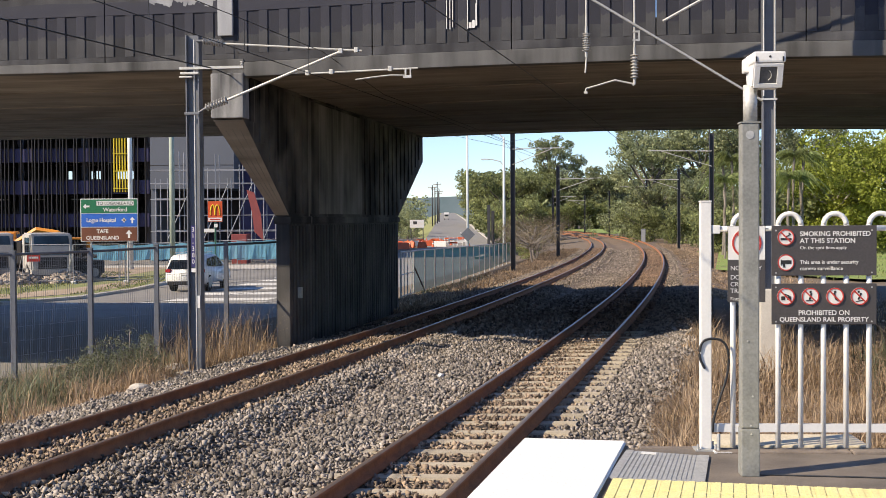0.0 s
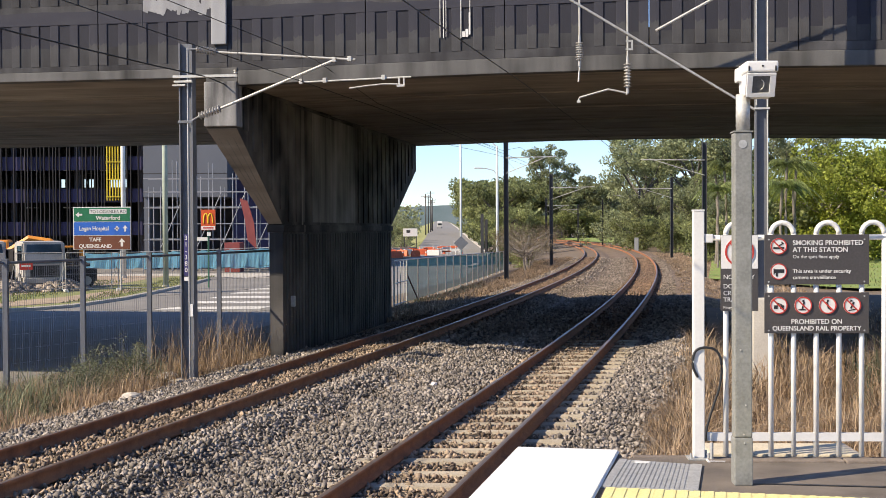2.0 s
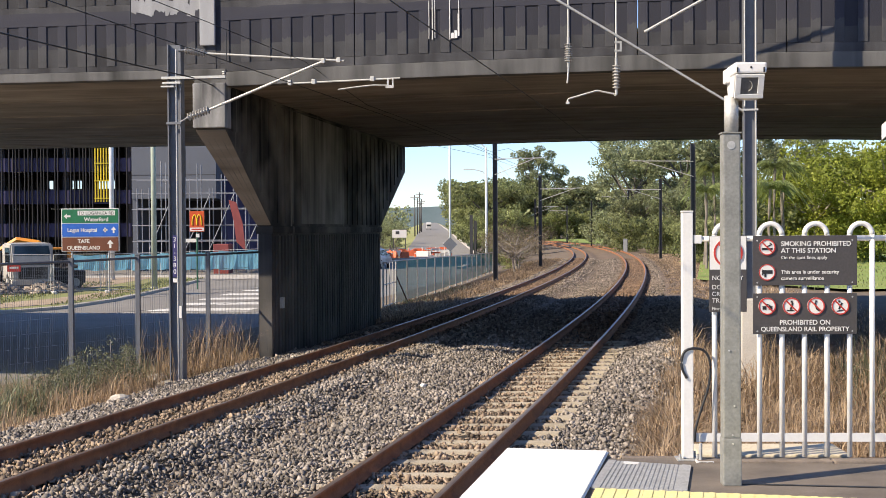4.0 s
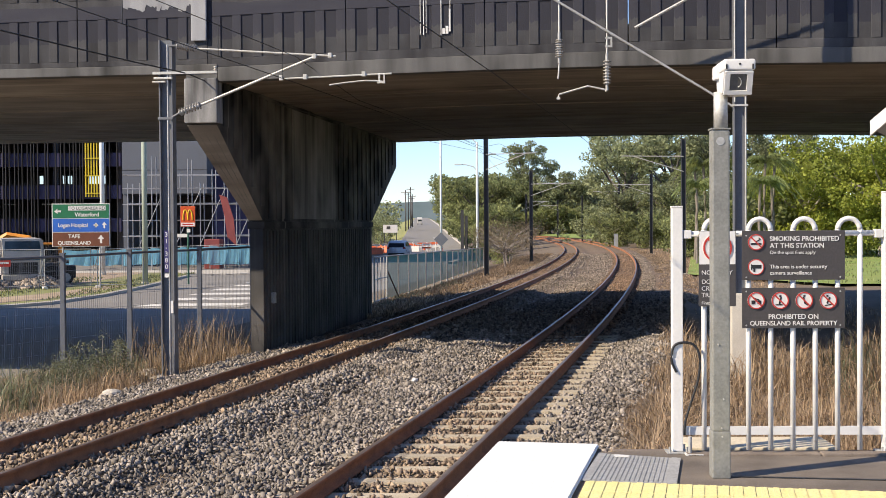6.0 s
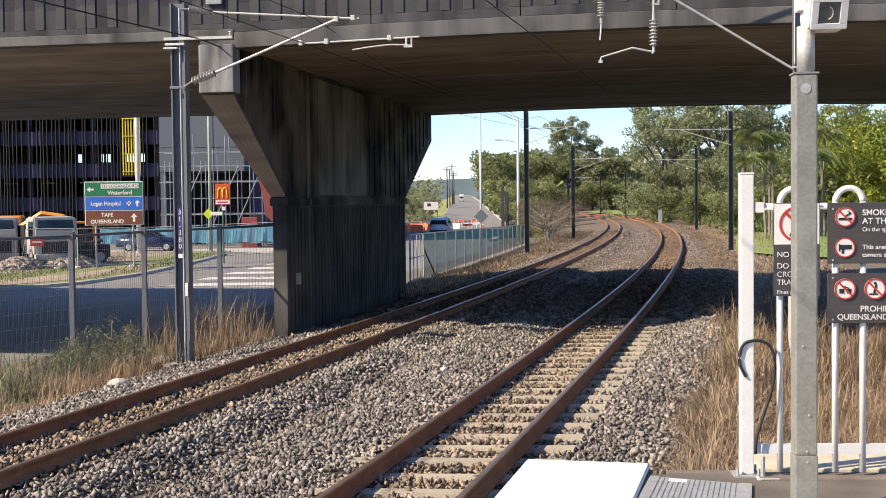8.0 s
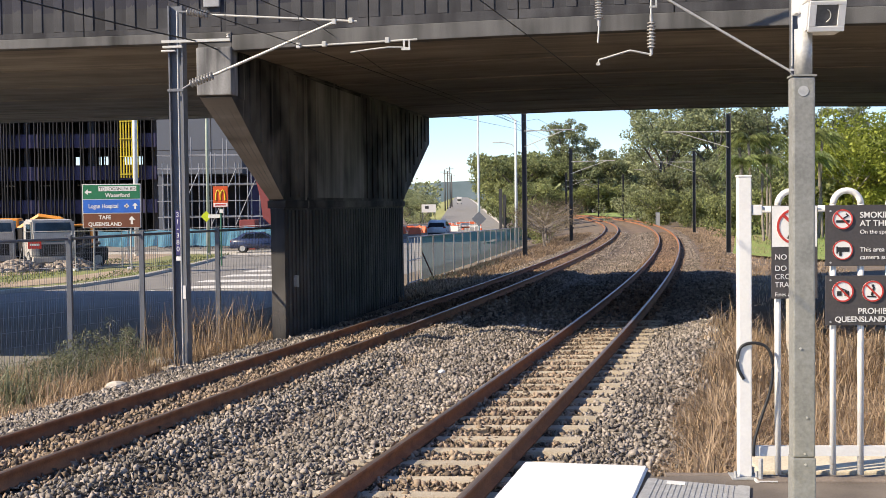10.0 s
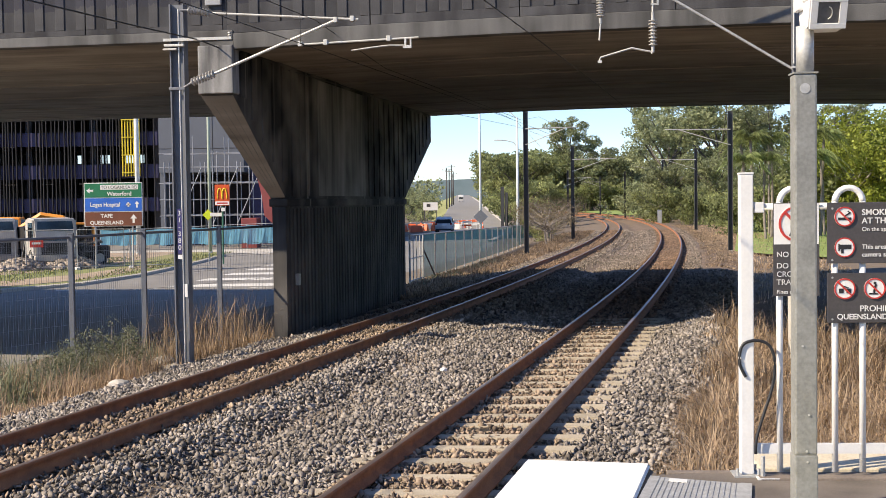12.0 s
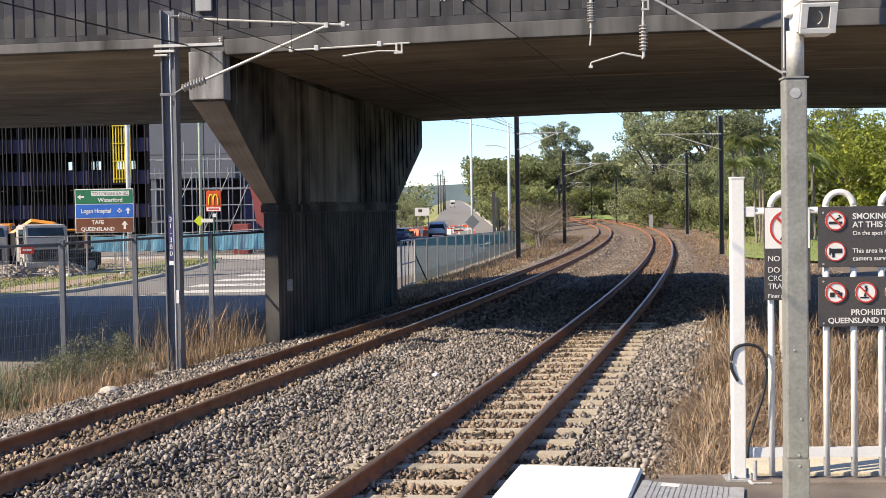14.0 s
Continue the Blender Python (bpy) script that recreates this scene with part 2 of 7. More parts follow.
M = dict(
    concrete=mat("concrete", (0.36, 0.34, 0.31), (0.27, 0.255, 0.235), 1.3, 0.9, 0.3, streak=((0.045, 0.042, 0.04), 0.62, (3.0, 3.0, 0.25))),
    fascia=mat("fascia_concrete", (0.19, 0.186, 0.183), (0.115, 0.113, 0.113), 1.1, 0.9, 0.25, streak=((0.03, 0.03, 0.03), 0.6, (2.6, 2.6, 0.25))),
    # Recess wall and a paler copy for ribs: recess shade put into the colour.
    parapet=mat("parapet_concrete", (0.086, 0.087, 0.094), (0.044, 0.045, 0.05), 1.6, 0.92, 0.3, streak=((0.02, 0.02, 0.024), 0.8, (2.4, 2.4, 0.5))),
    parapet_lit=mat("parapet_lit_concrete", (0.125, 0.124, 0.13), (0.062, 0.062, 0.068), 1.9, 0.92, 0.3, streak=((0.02, 0.02, 0.024), 0.8, (2.4, 2.4, 0.5))),
    soffit=mat("soffit_concrete", (0.415, 0.365, 0.305), (0.28, 0.246, 0.205), 0.8, 0.92, 0.2, streak=((0.145, 0.127, 0.106), 0.52, (0.12, 3.0, 3.0))),
    pier=mat("pier_concrete", (0.30, 0.275, 0.245), (0.14, 0.127, 0.11), 1.2, 0.92, 0.3, streak=((0.012, 0.011, 0.011), 0.85, (3.2, 3.2, 0.10)), soft_edge=0.07),
    pier_base=mat("dark_pier_concrete", (0.15, 0.138, 0.128), (0.08, 0.075, 0.07), 1.2, 0.92, 0.3, streak=((0.02, 0.02, 0.021), 0.7, (3.2, 3.2, 0.15))),
    pier_light=mat("pier_pale_concrete", (0.33, 0.33, 0.335), (0.24, 0.24, 0.245), 1.6, 0.9, 0.25, streak=((0.06, 0.06, 0.065), 0.5, (4.0, 4.0, 0.6)), soft_edge=0.12),
    earth=mat("dry_earth", (0.19, 0.145, 0.105), (0.12, 0.092, 0.066), 0.5, 0.95, 0.6, fine=25),
    # Near-black so the shade between the stones is put into the bed's colour.
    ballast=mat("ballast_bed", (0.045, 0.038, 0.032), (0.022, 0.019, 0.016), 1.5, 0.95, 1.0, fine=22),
    ballast_far=mat("brown_gravel_bed", (0.20, 0.142, 0.098), (0.12, 0.086, 0.062), 0.9, 0.95, 1.0, fine=16),
    stone_rust_far=mat("rust_brown_far_stone", (0.25, 0.165, 0.11), (0.13, 0.085, 0.06), 0.6, 0.9, 0.2, island=0.5),
    stone=mat("ballast_stone", (0.30, 0.262, 0.228), (0.135, 0.116, 0.10), 0.9, 0.9, 0.2, island=0.62),
    stone_far=mat("brown_weathered_stone", (0.25, 0.205, 0.168), (0.115, 0.094, 0.076), 0.6, 0.9, 0.2, island=0.6),
    stone_rust=mat("rust_stained_stone", (0.29, 0.22, 0.16), (0.15, 0.108, 0.078), 0.9, 0.9, 0.2, island=0.65),
    rust=mat("rusty_rail", (0.36, 0.152, 0.068), (0.18, 0.078, 0.042), 5, 0.85, 0.4),
    railhead=mat("worn_rail_head", (0.34, 0.255, 0.21), (0.22, 0.155, 0.12), 3, 0.38, 0.0, metal=0.65),
    sleeper=mat("sleeper_concrete", (0.46, 0.40, 0.31), (0.36, 0.30, 0.225), 4, 0.92, 0.4, thing=0.15),
    asphalt=mat("road_asphalt", (0.255, 0.24, 0.22), (0.195, 0.184, 0.17), 0.5, 0.9, 0.3, fine=40),
    platform=mat("platform_asphalt", (0.19, 0.158, 0.13), (0.085, 0.07, 0.058), 2.4, 0.95, 0.25, fine=170),
    white=mat("white_paint", (0.70, 0.69, 0.675), (0.66, 0.65, 0.635), 5, 0.5, 0.03, grain=0.1),
    slab=mat("white_platform_edge", (0.82, 0.82, 0.80), (0.78, 0.78, 0.76), 3, 0.7, 0.1),
    yellow=mat("yellow_tactile", (0.86, 0.75, 0.36), (0.82, 0.69, 0.29), 7, 0.6, 0.1),
    galv=mat("galvanised_steel", (0.44, 0.44, 0.43), (0.33, 0.33, 0.325), 14, 0.55, 0.1, metal=0.25),
    post_steel=mat("weathered_galvanised_post", (0.27, 0.27, 0.25), (0.19, 0.19, 0.175), 9, 0.6, 0.04, metal=0.15),
    mast=mat("painted_mast_steel", (0.14, 0.15, 0.17), (0.115, 0.12, 0.14), 5, 0.55, 0.05),
    dark_steel=mat("dark_steel", (0.05, 0.05, 0.052), (0.035, 0.035, 0.036), 6, 0.6),
    tube=mat("pale_arm_tube", (0.55, 0.54, 0.51), (0.44, 0.43, 0.4), 7, 0.5, metal=0.3),
    insulator=mat("glazed_insulator", (0.42, 0.40, 0.37), (0.34, 0.32, 0.3), 9, 0.35),
    wire=mat("black_wire", (0.03, 0.03, 0.03), None, 9, 0.6),
    grey_sign=mat("charcoal_sign", (0.062, 0.055, 0.055), (0.055, 0.05, 0.05), 4, 0.5),
    red=mat("red_paint", (0.52, 0.045, 0.035), None, 6, 0.5),
    black=mat("black_plastic", (0.018, 0.018, 0.02), None, 6, 0.5),
    green_sign=mat("green_sign", (0.01, 0.16, 0.075), None, 2, 0.5),
    blue_sign=mat("blue_sign", (0.02, 0.13, 0.55), None, 2, 0.5),
    brown_sign=mat("brown_sign", (0.16, 0.055, 0.03), None, 2, 0.5),
    screen_green=screen_mat("green_screen_cloth", (0.08, 0.31, 0.265), 0.66),
    screen_blue=screen_mat("blue_screen_cloth", (0.12, 0.32, 0.44), 0.85),
    mesh_wire=mat("mesh_wire", (0.30, 0.31, 0.33), None, 6, 0.6),
    grass_dry=leaf_mat("dry_grass", (0.46, 0.34, 0.23), (0.27, 0.19, 0.125), 0.6),
    grass_green=leaf_mat("green_weed", (0.225, 0.235, 0.15), (0.13, 0.145, 0.09), 0.45),
    lawn=mat("lawn", (0.19, 0.27, 0.055), (0.27, 0.29, 0.09), 0.4, 0.95, 0.6, fine=15),
    leaf_dark=leaf_mat("gum_leaf", (0.30, 0.325, 0.175), (0.135, 0.165, 0.08), 0.55),
    leaf_mid=leaf_mat("shrub_leaf", (0.275, 0.30, 0.125), (0.13, 0.16, 0.07), 0.55),
    leaf_bright=leaf_mat("bright_leaf", (0.30, 0.33, 0.055), (0.13, 0.175, 0.038)),
    leaf_palm=leaf_mat("palm_leaf", (0.17, 0.22, 0.085), (0.28, 0.30, 0.11)),
    leaf_brown=leaf_mat("sparse_brown_leaf", (0.20, 0.155, 0.10), (0.15, 0.13, 0.075)),
    bark=mat("pale_bark", (0.36, 0.32, 0.28), (0.19, 0.165, 0.14), 3, 0.9, 0.5),
    kerb=mat("kerb_concrete", (0.54, 0.50, 0.44), (0.43, 0.39, 0.345), 2, 0.9, 0.3),
    building_dark=mat("dark_cladding", (0.052, 0.046, 0.052), (0.036, 0.032, 0.038), 1, 0.7),
    slab_blue=mat("slab_edge_blue", (0.042, 0.038, 0.10), None, 1, 0.7),
    slat=mat("grey_slat", (0.020, 0.0175, 0.018), (0.012, 0.011, 0.012), 0.6, 0.6, thing=0.3),
    slat_yellow=mat("yellow_slat", (0.60, 0.47, 0.03), None, 1, 0.6),
    wall_grey=mat("grey_blue_panel", (0.10, 0.11, 0.135), (0.085, 0.095, 0.118), 0.3, 0.7),
    glass=mat("dark_vehicle_glass", (0.02, 0.025, 0.03), None, 2, 0.08),
    car_white=mat("white_car_paint", (0.75, 0.76, 0.77), None, 1, 0.25, spec=0.6),
    car_blue=mat("dark_blue_car_paint", (0.03, 0.045, 0.10), None, 1, 0.25),
    tyre=mat("tyre_rubber", (0.02, 0.02, 0.02), None, 5, 0.85),
    orange=mat("orange_machine_paint", (0.72, 0.27, 0.03), (0.6, 0.21, 0.025), 2, 0.5),
    barrier_red=mat("red_plastic_barrier", (0.85, 0.16, 0.06), None, 2, 0.55),
    green_pole=mat("green_wood_pole", (0.36, 0.41, 0.34), (0.26, 0.31, 0.26), 2, 0.8),
    pale_pole=mat("pale_pole", (0.62, 0.66, 0.68), None, 2, 0.5),
    scaffold=mat("scaffold_tube", (0.26, 0.27, 0.30), None, 2, 0.5, metal=0.4),
    hill=mat("far_wooded_hill", (0.085, 0.125, 0.135), (0.125, 0.165, 0.18), 0.03, 1.0),
    worn_white=mat("worn_road_paint", (0.74, 0.72, 0.68), (0.52, 0.50, 0.47), 1.6, 0.85, 0.2),
    red_sign=mat("red_sign_face", (0.62, 0.09, 0.02), None, 3, 0.5),
    arch_yellow=mat("yellow_sign_paint", (0.85, 0.55, 0.02), None, 3, 0.5),
    green_post=mat("green_post", (0.03, 0.13, 0.08), None, 3, 0.5),
    lime=mat("lime_sign", (0.55, 0.65, 0.03), None, 3, 0.5),
    red_dull=mat("dull_red_steel", (0.26, 0.055, 0.05), (0.18, 0.04, 0.04), 1, 0.7),
    # Blue of the reflected sky is put into this glass colour.
    sky_glass=mat("sky_tinted_vehicle_glass", (0.10, 0.17, 0.23), (0.04, 0.07, 0.095), 1.2, 0.12),
    tail_lamp=mat("red_lamp_glass", (0.45, 0.02, 0.02), None, 4, 0.2),
    rubble=mat("broken_rubble", (0.34, 0.29, 0.25), (0.16, 0.135, 0.115), 0.8, 0.92, 0.3, island=0.5),
    pilaster=mat("pale_blue_grey_concrete", (0.40, 0.405, 0.42), (0.31, 0.315, 0.33), 1.2, 0.9, 0.2, streak=((0.18, 0.18, 0.19), 0.4, (3, 3, 0.4))),
    dirt=mat("trodden_dirt", (0.42, 0.32, 0.23), (0.30, 0.225, 0.155), 0.6, 0.95, 0.6, fine=12),
    bark_mid=mat("weathered_twigs", (0.25, 0.215, 0.185), (0.13, 0.11, 0.094), 3, 0.9, 0.5),
    dusty_white=mat("dusty_white_paint", (0.46, 0.44, 0.41), (0.33, 0.305, 0.275), 1.2, 0.55),
    bark_dark=mat("dark_bark", (0.13, 0.115, 0.10), (0.075, 0.065, 0.056), 3, 0.9, 0.5),
    verge=mat("patchy_verge", (0.22, 0.24, 0.08), (0.30, 0.27, 0.13), 0.35, 0.95, 0.6, fine=12),
    ledge_cream=mat("cream_ledge", (0.66, 0.58, 0.44), (0.54, 0.46, 0.33), 5, 0.85, 0.2),
    stained_kerb=mat("stained_kerb_concrete", (0.24, 0.195, 0.16), (0.13, 0.105, 0.088), 5, 0.95, 0.3),
    lens_glass=mat("floodlight_glass", (0.10, 0.10, 0.10), None, 3, 0.1),
)


def banded(m, low, high, colour, ragged, least):
    """Adds a band of dark old paint between two heights, with a ragged edge and thin places."""
    t = m.node_tree
    b = t.nodes["Principled BSDF"]
    old = b.inputs["Base Color"].links[0].from_socket
    co, sep = t.nodes.new("ShaderNodeTexCoord"), t.nodes.new("ShaderNodeSeparateXYZ")
    n, n2 = t.nodes.new("ShaderNodeTexNoise"), t.nodes.new("ShaderNodeTexNoise")
    n.inputs["Scale"].default_value, n2.inputs["Scale"].default_value = 2.6, 1.1
    n.inputs["Detail"].default_value, n2.inputs["Detail"].default_value = 5, 4
    t.links.new(co.outputs["Object"], sep.inputs[0])
    def calc(op, a, c):
        x = t.nodes.new("ShaderNodeMath")
        x.operation = op
        for s, v in zip(x.inputs, (a, c)):
            if isinstance(v, (int, float)):
                s.default_value = v
            else:
                t.links.new(v, s)
        return x.outputs[0]
    z = calc("ADD", sep.outputs["Z"], calc("MULTIPLY", calc("SUBTRACT", n.outputs["Fac"], 0.5), ragged))
    inside = calc("MULTIPLY", calc("GREATER_THAN", z, low), calc("LESS_THAN", z, high))
    r = t.nodes.new("ShaderNodeMapRange")
    r.inputs["From Min"].default_value, r.inputs["From Max"].default_value, r.inputs["To Min"].default_value = 0.62, 0.42, least
    t.links.new(n2.outputs["Fac"], r.inputs["Value"])
    x = t.nodes.new("ShaderNodeMix")
    x.data_type = "RGBA"
    t.links.new(calc("MULTIPLY", inside, r.outputs["Result"]), x.inputs["Factor"])
    t.links.new(old, x.inputs["A"])
    x.inputs["B"].default_value = (*colour, 1)
    t.links.new(x.outputs["Result"], b.inputs["Base Color"])
    return m


# Old paint band, thinner on the ribs; recess shade is in the difference.
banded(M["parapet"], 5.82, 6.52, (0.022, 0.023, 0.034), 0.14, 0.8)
banded(M["parapet_lit"], 5.86, 6.48, (0.034, 0.035, 0.05), 0.2, 0.72)


# ---- mesh helpers ----
def link(name, me, material, parent=None, label="", smooth=False):
    if material is not None:
        me.materials.append(material)
    if smooth:
        me.polygons.foreach_set("use_smooth", [True] * len(me.polygons))
    ob = new(name, me)
    if parent is not None:
        ob.parent = parent
    if label:
        ob["label"] = label
    return ob


def part(name, bm, material, parent=None, label="", smooth=False):
    """Links a bmesh as one mesh object, under a thing or under a part."""
    bm.normal_update()
    me = bpy.data.meshes.new(name)
    bm.to_mesh(me)
    bm.free()
    return link(name, me, material, parent, label, smooth)


def solid(verts, faces, name="mesh"):
    """Mesh data from arrays of vertices and of faces of equal size."""
    verts, faces = np.asarray(verts, dtype=np.float32), np.asarray(faces, dtype=np.int32)
    me = bpy.data.meshes.new(name)
    me.vertices.add(len(verts))
    me.vertices.foreach_set("co", verts.ravel())
    me.loops.add(faces.size)
    me.loops.foreach_set("vertex_index", faces.ravel())
    me.polygons.add(len(faces))
    me.polygons.foreach_set("loop_start", np.arange(0, faces.size, faces.shape[1], dtype=np.int32))
    me.update(calc_edges=True)
    me.validate()
    return me


def box(bm, x0, x1, y0, y1, z0, z1, m=None, bevel=0.0):
    made = bmesh.ops.create_cube(bm, size=1.0)["verts"]
    bmesh.ops.transform(bm, matrix=Matrix.LocRotScale(((x0 + x1) / 2, (y0 + y1) / 2, (z0 + z1) / 2), None, (x1 - x0, y1 - y0, z1 - z0)), verts=made)
    if bevel:
        edges = list({e for v in made for e in v.link_edges})
        made = list({v for f in bmesh.ops.bevel(bm, geom=edges, offset=bevel, segments=2, affect="EDGES", profile=0.6)["faces"] for v in f.verts} | {v for v in made if v.is_valid})
    if m is not None:
        bmesh.ops.transform(bm, matrix=m, verts=made)
    return bm


def B(*boxes, bevel=0.0):
    """A bmesh of one or more boxes, each (x0, x1, y0, y1, z0, z1)."""
    bm = bmesh.new()
    for b in boxes:
        box(bm, *b, bevel=bevel)
    return bm


def rod(bm, a, b, r, r2=None, seg=8):
    a, b = Vector(a), Vector(b)
    d = b - a
    q = d.to_track_quat("Z", "Y").to_matrix().to_4x4()
    bmesh.ops.create_cone(bm, cap_ends=True, segments=seg, radius1=r, radius2=r if r2 is None else r2, depth=d.length, matrix=Matrix.Translation((a + b) / 2) @ q)
    return bm


def rods(*list_of, seg=8):
    bm = bmesh.new()
    for a, b, r in list_of:
        rod(bm, a, b, r, seg=seg)
    return bm


def pipe(bm, pts, r, seg=6):
    """A bent tube through the points."""
    pts = [Vector(p) for p in pts]
    rings = []
    for i, p in enumerate(pts):
        d = (pts[min(i + 1, len(pts) - 1)] - pts[max(i - 1, 0)]).normalized()
        q = d.to_track_quat("Z", "Y")
        rings.append([bm.verts.new(p + q @ Vector((r * math.cos(2 * math.pi * k / seg), r * math.sin(2 * math.pi * k / seg), 0))) for k in range(seg)])
    for a, b in zip(rings, rings[1:]):
        for k in range(seg):
            bm.faces.new((a[k], a[(k + 1) % seg], b[(k + 1) % seg], b[k]))
    bm.faces.new(rings[0][::-1]), bm.faces.new(rings[-1])
    return bm


def prism(bm, outline, y0, y1):
    """An outline of (x, z), pushed from y0 to y1."""
    a = [bm.verts.new((x, y0, z)) for x, z in outline]
    b = [bm.verts.new((x, y1, z)) for x, z in outline]
    n = len(outline)
    for i in range(n):
        bm.faces.new((a[i], a[(i + 1) % n], b[(i + 1) % n], b[i]))
    bm.faces.new(a[::-1]), bm.faces.new(b)
    bmesh.ops.recalc_face_normals(bm, faces=bm.faces)
    return bm


def empty(name, m, label="", category="", group=""):
    ob = new(name)
    ob.matrix_basis = m
    return tagged(ob, label, category, group)


def words(name, text, size, material, parent, m, align="LEFT", depth=0.0012, squeeze=1.0, bold=0.0):
    """Flat raised letters in the built-in font, as a mesh, in the parent's space. The text lies in x-z, read from -y."""
    cu = bpy.data.curves.new(name, "FONT")
    cu.body, cu.size, cu.align_x, cu.extrude, cu.offset = text, size, align, depth, bold
    tmp = bpy.data.objects.new(name, cu)
    scene.collection.objects.link(tmp)
    me = bpy.data.meshes.new_from_object(tmp.evaluated_get(bpy.context.evaluated_depsgraph_get()))
    bpy.data.objects.remove(tmp)
    me.transform(m @ pose(0, 0, 0, 90) @ Matrix.Diagonal((squeeze, 1, 1, 1)))
    return link(name, me, material, parent)


# ---- the plan: tracks, levels ----
def track_x(y):
    """The near track's centre line: straight, then a long bend to the left."""
    y = np.asarray(y, dtype=float)
    return 0.655 + 0.2397 * (y - 15) - 0.00058 * np.maximum(y - 14.43, 0) ** 2


def track_slope(y):
    return 0.2397 - 0.00116 * np.maximum(np.asarray(y, dtype=float) - 14.43, 0)


def track_at(y, s):
    """A point s metres to the right of the near track's centre, abreast of y."""
    k = track_slope(y)
    n = np.sqrt(1 + k * k)
    return track_x(y) + s / n, y - s * k / n


PROFILE_S = [-80, -16, -11, -8.6, -7.2, -6.3, -5.5, -5.0, -2.95, -2.5, -2.0, -1.4, -1.1, 1.1, 1.5, 2.2, 3.0, 4.5, 8, 60]
PROFILE_Z = [-0.95, -0.95, -0.9, -0.62, -0.45, -0.34, -0.25, -0.2, -0.15, -0.31, -0.28, -0.2, -0.2, -0.19, -0.14, -0.12, -0.32, -0.3, -0.1, 0.05]


def level(x, y):
    """The ground's height."""
    x, y = np.asarray(x, dtype=float), np.asarray(y, dtype=float)
    s = (x - track_x(y)) * 0.97
    z = np.interp(s, PROFILE_S, PROFILE_Z)
    z = z + 0.20 * np.exp(-((s + 2.0) / 0.75) ** 2) * np.exp(-((y - 23.5) / 3.4) ** 2)
    z = z + 0.22 * np.exp(-((s - 2.2) / 0.65) ** 2) * np.exp(-((y - 22.5) / 4.5) ** 2)
    return z


# ---- ground ----
def ground_sheet():
    xs = np.concatenate([[-2500, -900, -400, -200, -120, -80, -60, -45, -35, -28], np.arange(-24, 30, 0.5), [32, 36, 42, 50, 65, 90, 140, 250, 500, 1000, 2500]])
    ys = np.concatenate([[-2500, -600, -150, -50, -20, -8], np.arange(-4, 70, 0.5), np.arange(70, 200, 3), [220, 260, 320, 420, 600, 1000, 1800, 2800]])
    X, Y = np.meshgrid(xs, ys)
    Z = level(X, np.clip(Y, -20, 190)) - 0.02
    rough = np.array([noise.noise(Vector((x * 0.7, y * 0.7, 0))) for x, y in zip(X.ravel(), Y.ravel())]).reshape(X.shape)
    Z = Z + np.where((np.abs(X) < 40) & (X > track_x(np.clip(Y, -20, 190)) + 3.2), rough * 0.06, 0)
    n = len(xs)
    i = np.arange(len(ys) - 1)[:, None] * n + np.arange(n - 1)[None]
    F = np.stack([i, i + 1, i + n + 1, i + n], -1).reshape(-1, 4)
    me = solid(np.stack([X, Y, Z], -1).reshape(-1, 3), F)
    tagged(link("ground", me, M["earth"], smooth=True), "dry brown earth with sparse grass beside the railway", "ground", kind="structure")


def strip(name, material, s0, s1, y0, y1, lift, ds, dy, label, category, wob=0.0):
    """A sheet that follows the tracks, lift above the ground."""
    ss, ys = np.arange(s0, s1 + 1e-6, ds), np.arange(y0, y1 + 1e-6, dy)
    S, Y = np.meshgrid(ss, ys)
    X, Y2 = track_at(Y, S)
    Z = level(X, Y2) + lift - np.where(Y > 62, np.maximum(np.abs(S + 1.9) - 3.4, 0) * 0.5, 0)
    if wob:
        Z = Z + wob * np.array([noise.noise(Vector((a * 2.2, b * 2.2, 5))) for a, b in zip(X.ravel(), Y2.ravel())]).reshape(X.shape)
    n = len(ss)
    i = np.arange(len(ys) - 1)[:, None] * n + np.arange(n - 1)[None]
    F = np.stack([i, i + 1, i + n + 1, i + n], -1).reshape(-1, 4)
    me = solid(np.stack([X, Y2, Z], -1).reshape(-1, 3), F)
    return tagged(link(name, me, material, smooth=True), label, category, kind="structure")


def rail_mesh(s_rail, y0, y1, top):
    prof = [(-0.065, 0), (0.065, 0), (0.06, 0.018), (0.012, 0.035), (0.012, 0.11), (0.034, 0.122), (0.034, 0.147), (0.028, 0.153), (-0.028, 0.153), (-0.034, 0.147), (-0.034, 0.122), (-0.012, 0.11), (-0.012, 0.035), (-0.06, 0.018)]
    ys = np.arange(y0, y1, 0.8)
    k = len(prof)
    V = np.array([(*track_at(y, s_rail + a), top - 0.153 + h) for y in ys for a, h in prof])
    F = [(i * k + j, i * k + (j + 1) % k, (i + 1) * k + (j + 1) % k, (i + 1) * k + j) for i in range(len(ys) - 1) for j in range(k)]
    me = solid(V, F)
    me.materials.append(M["rust"])
    me.materials.append(M["railhead"])
    for p in me.polygons:
        if p.index % k in (7,):
            p.material_index = 1
    me.flip_normals()
    return me


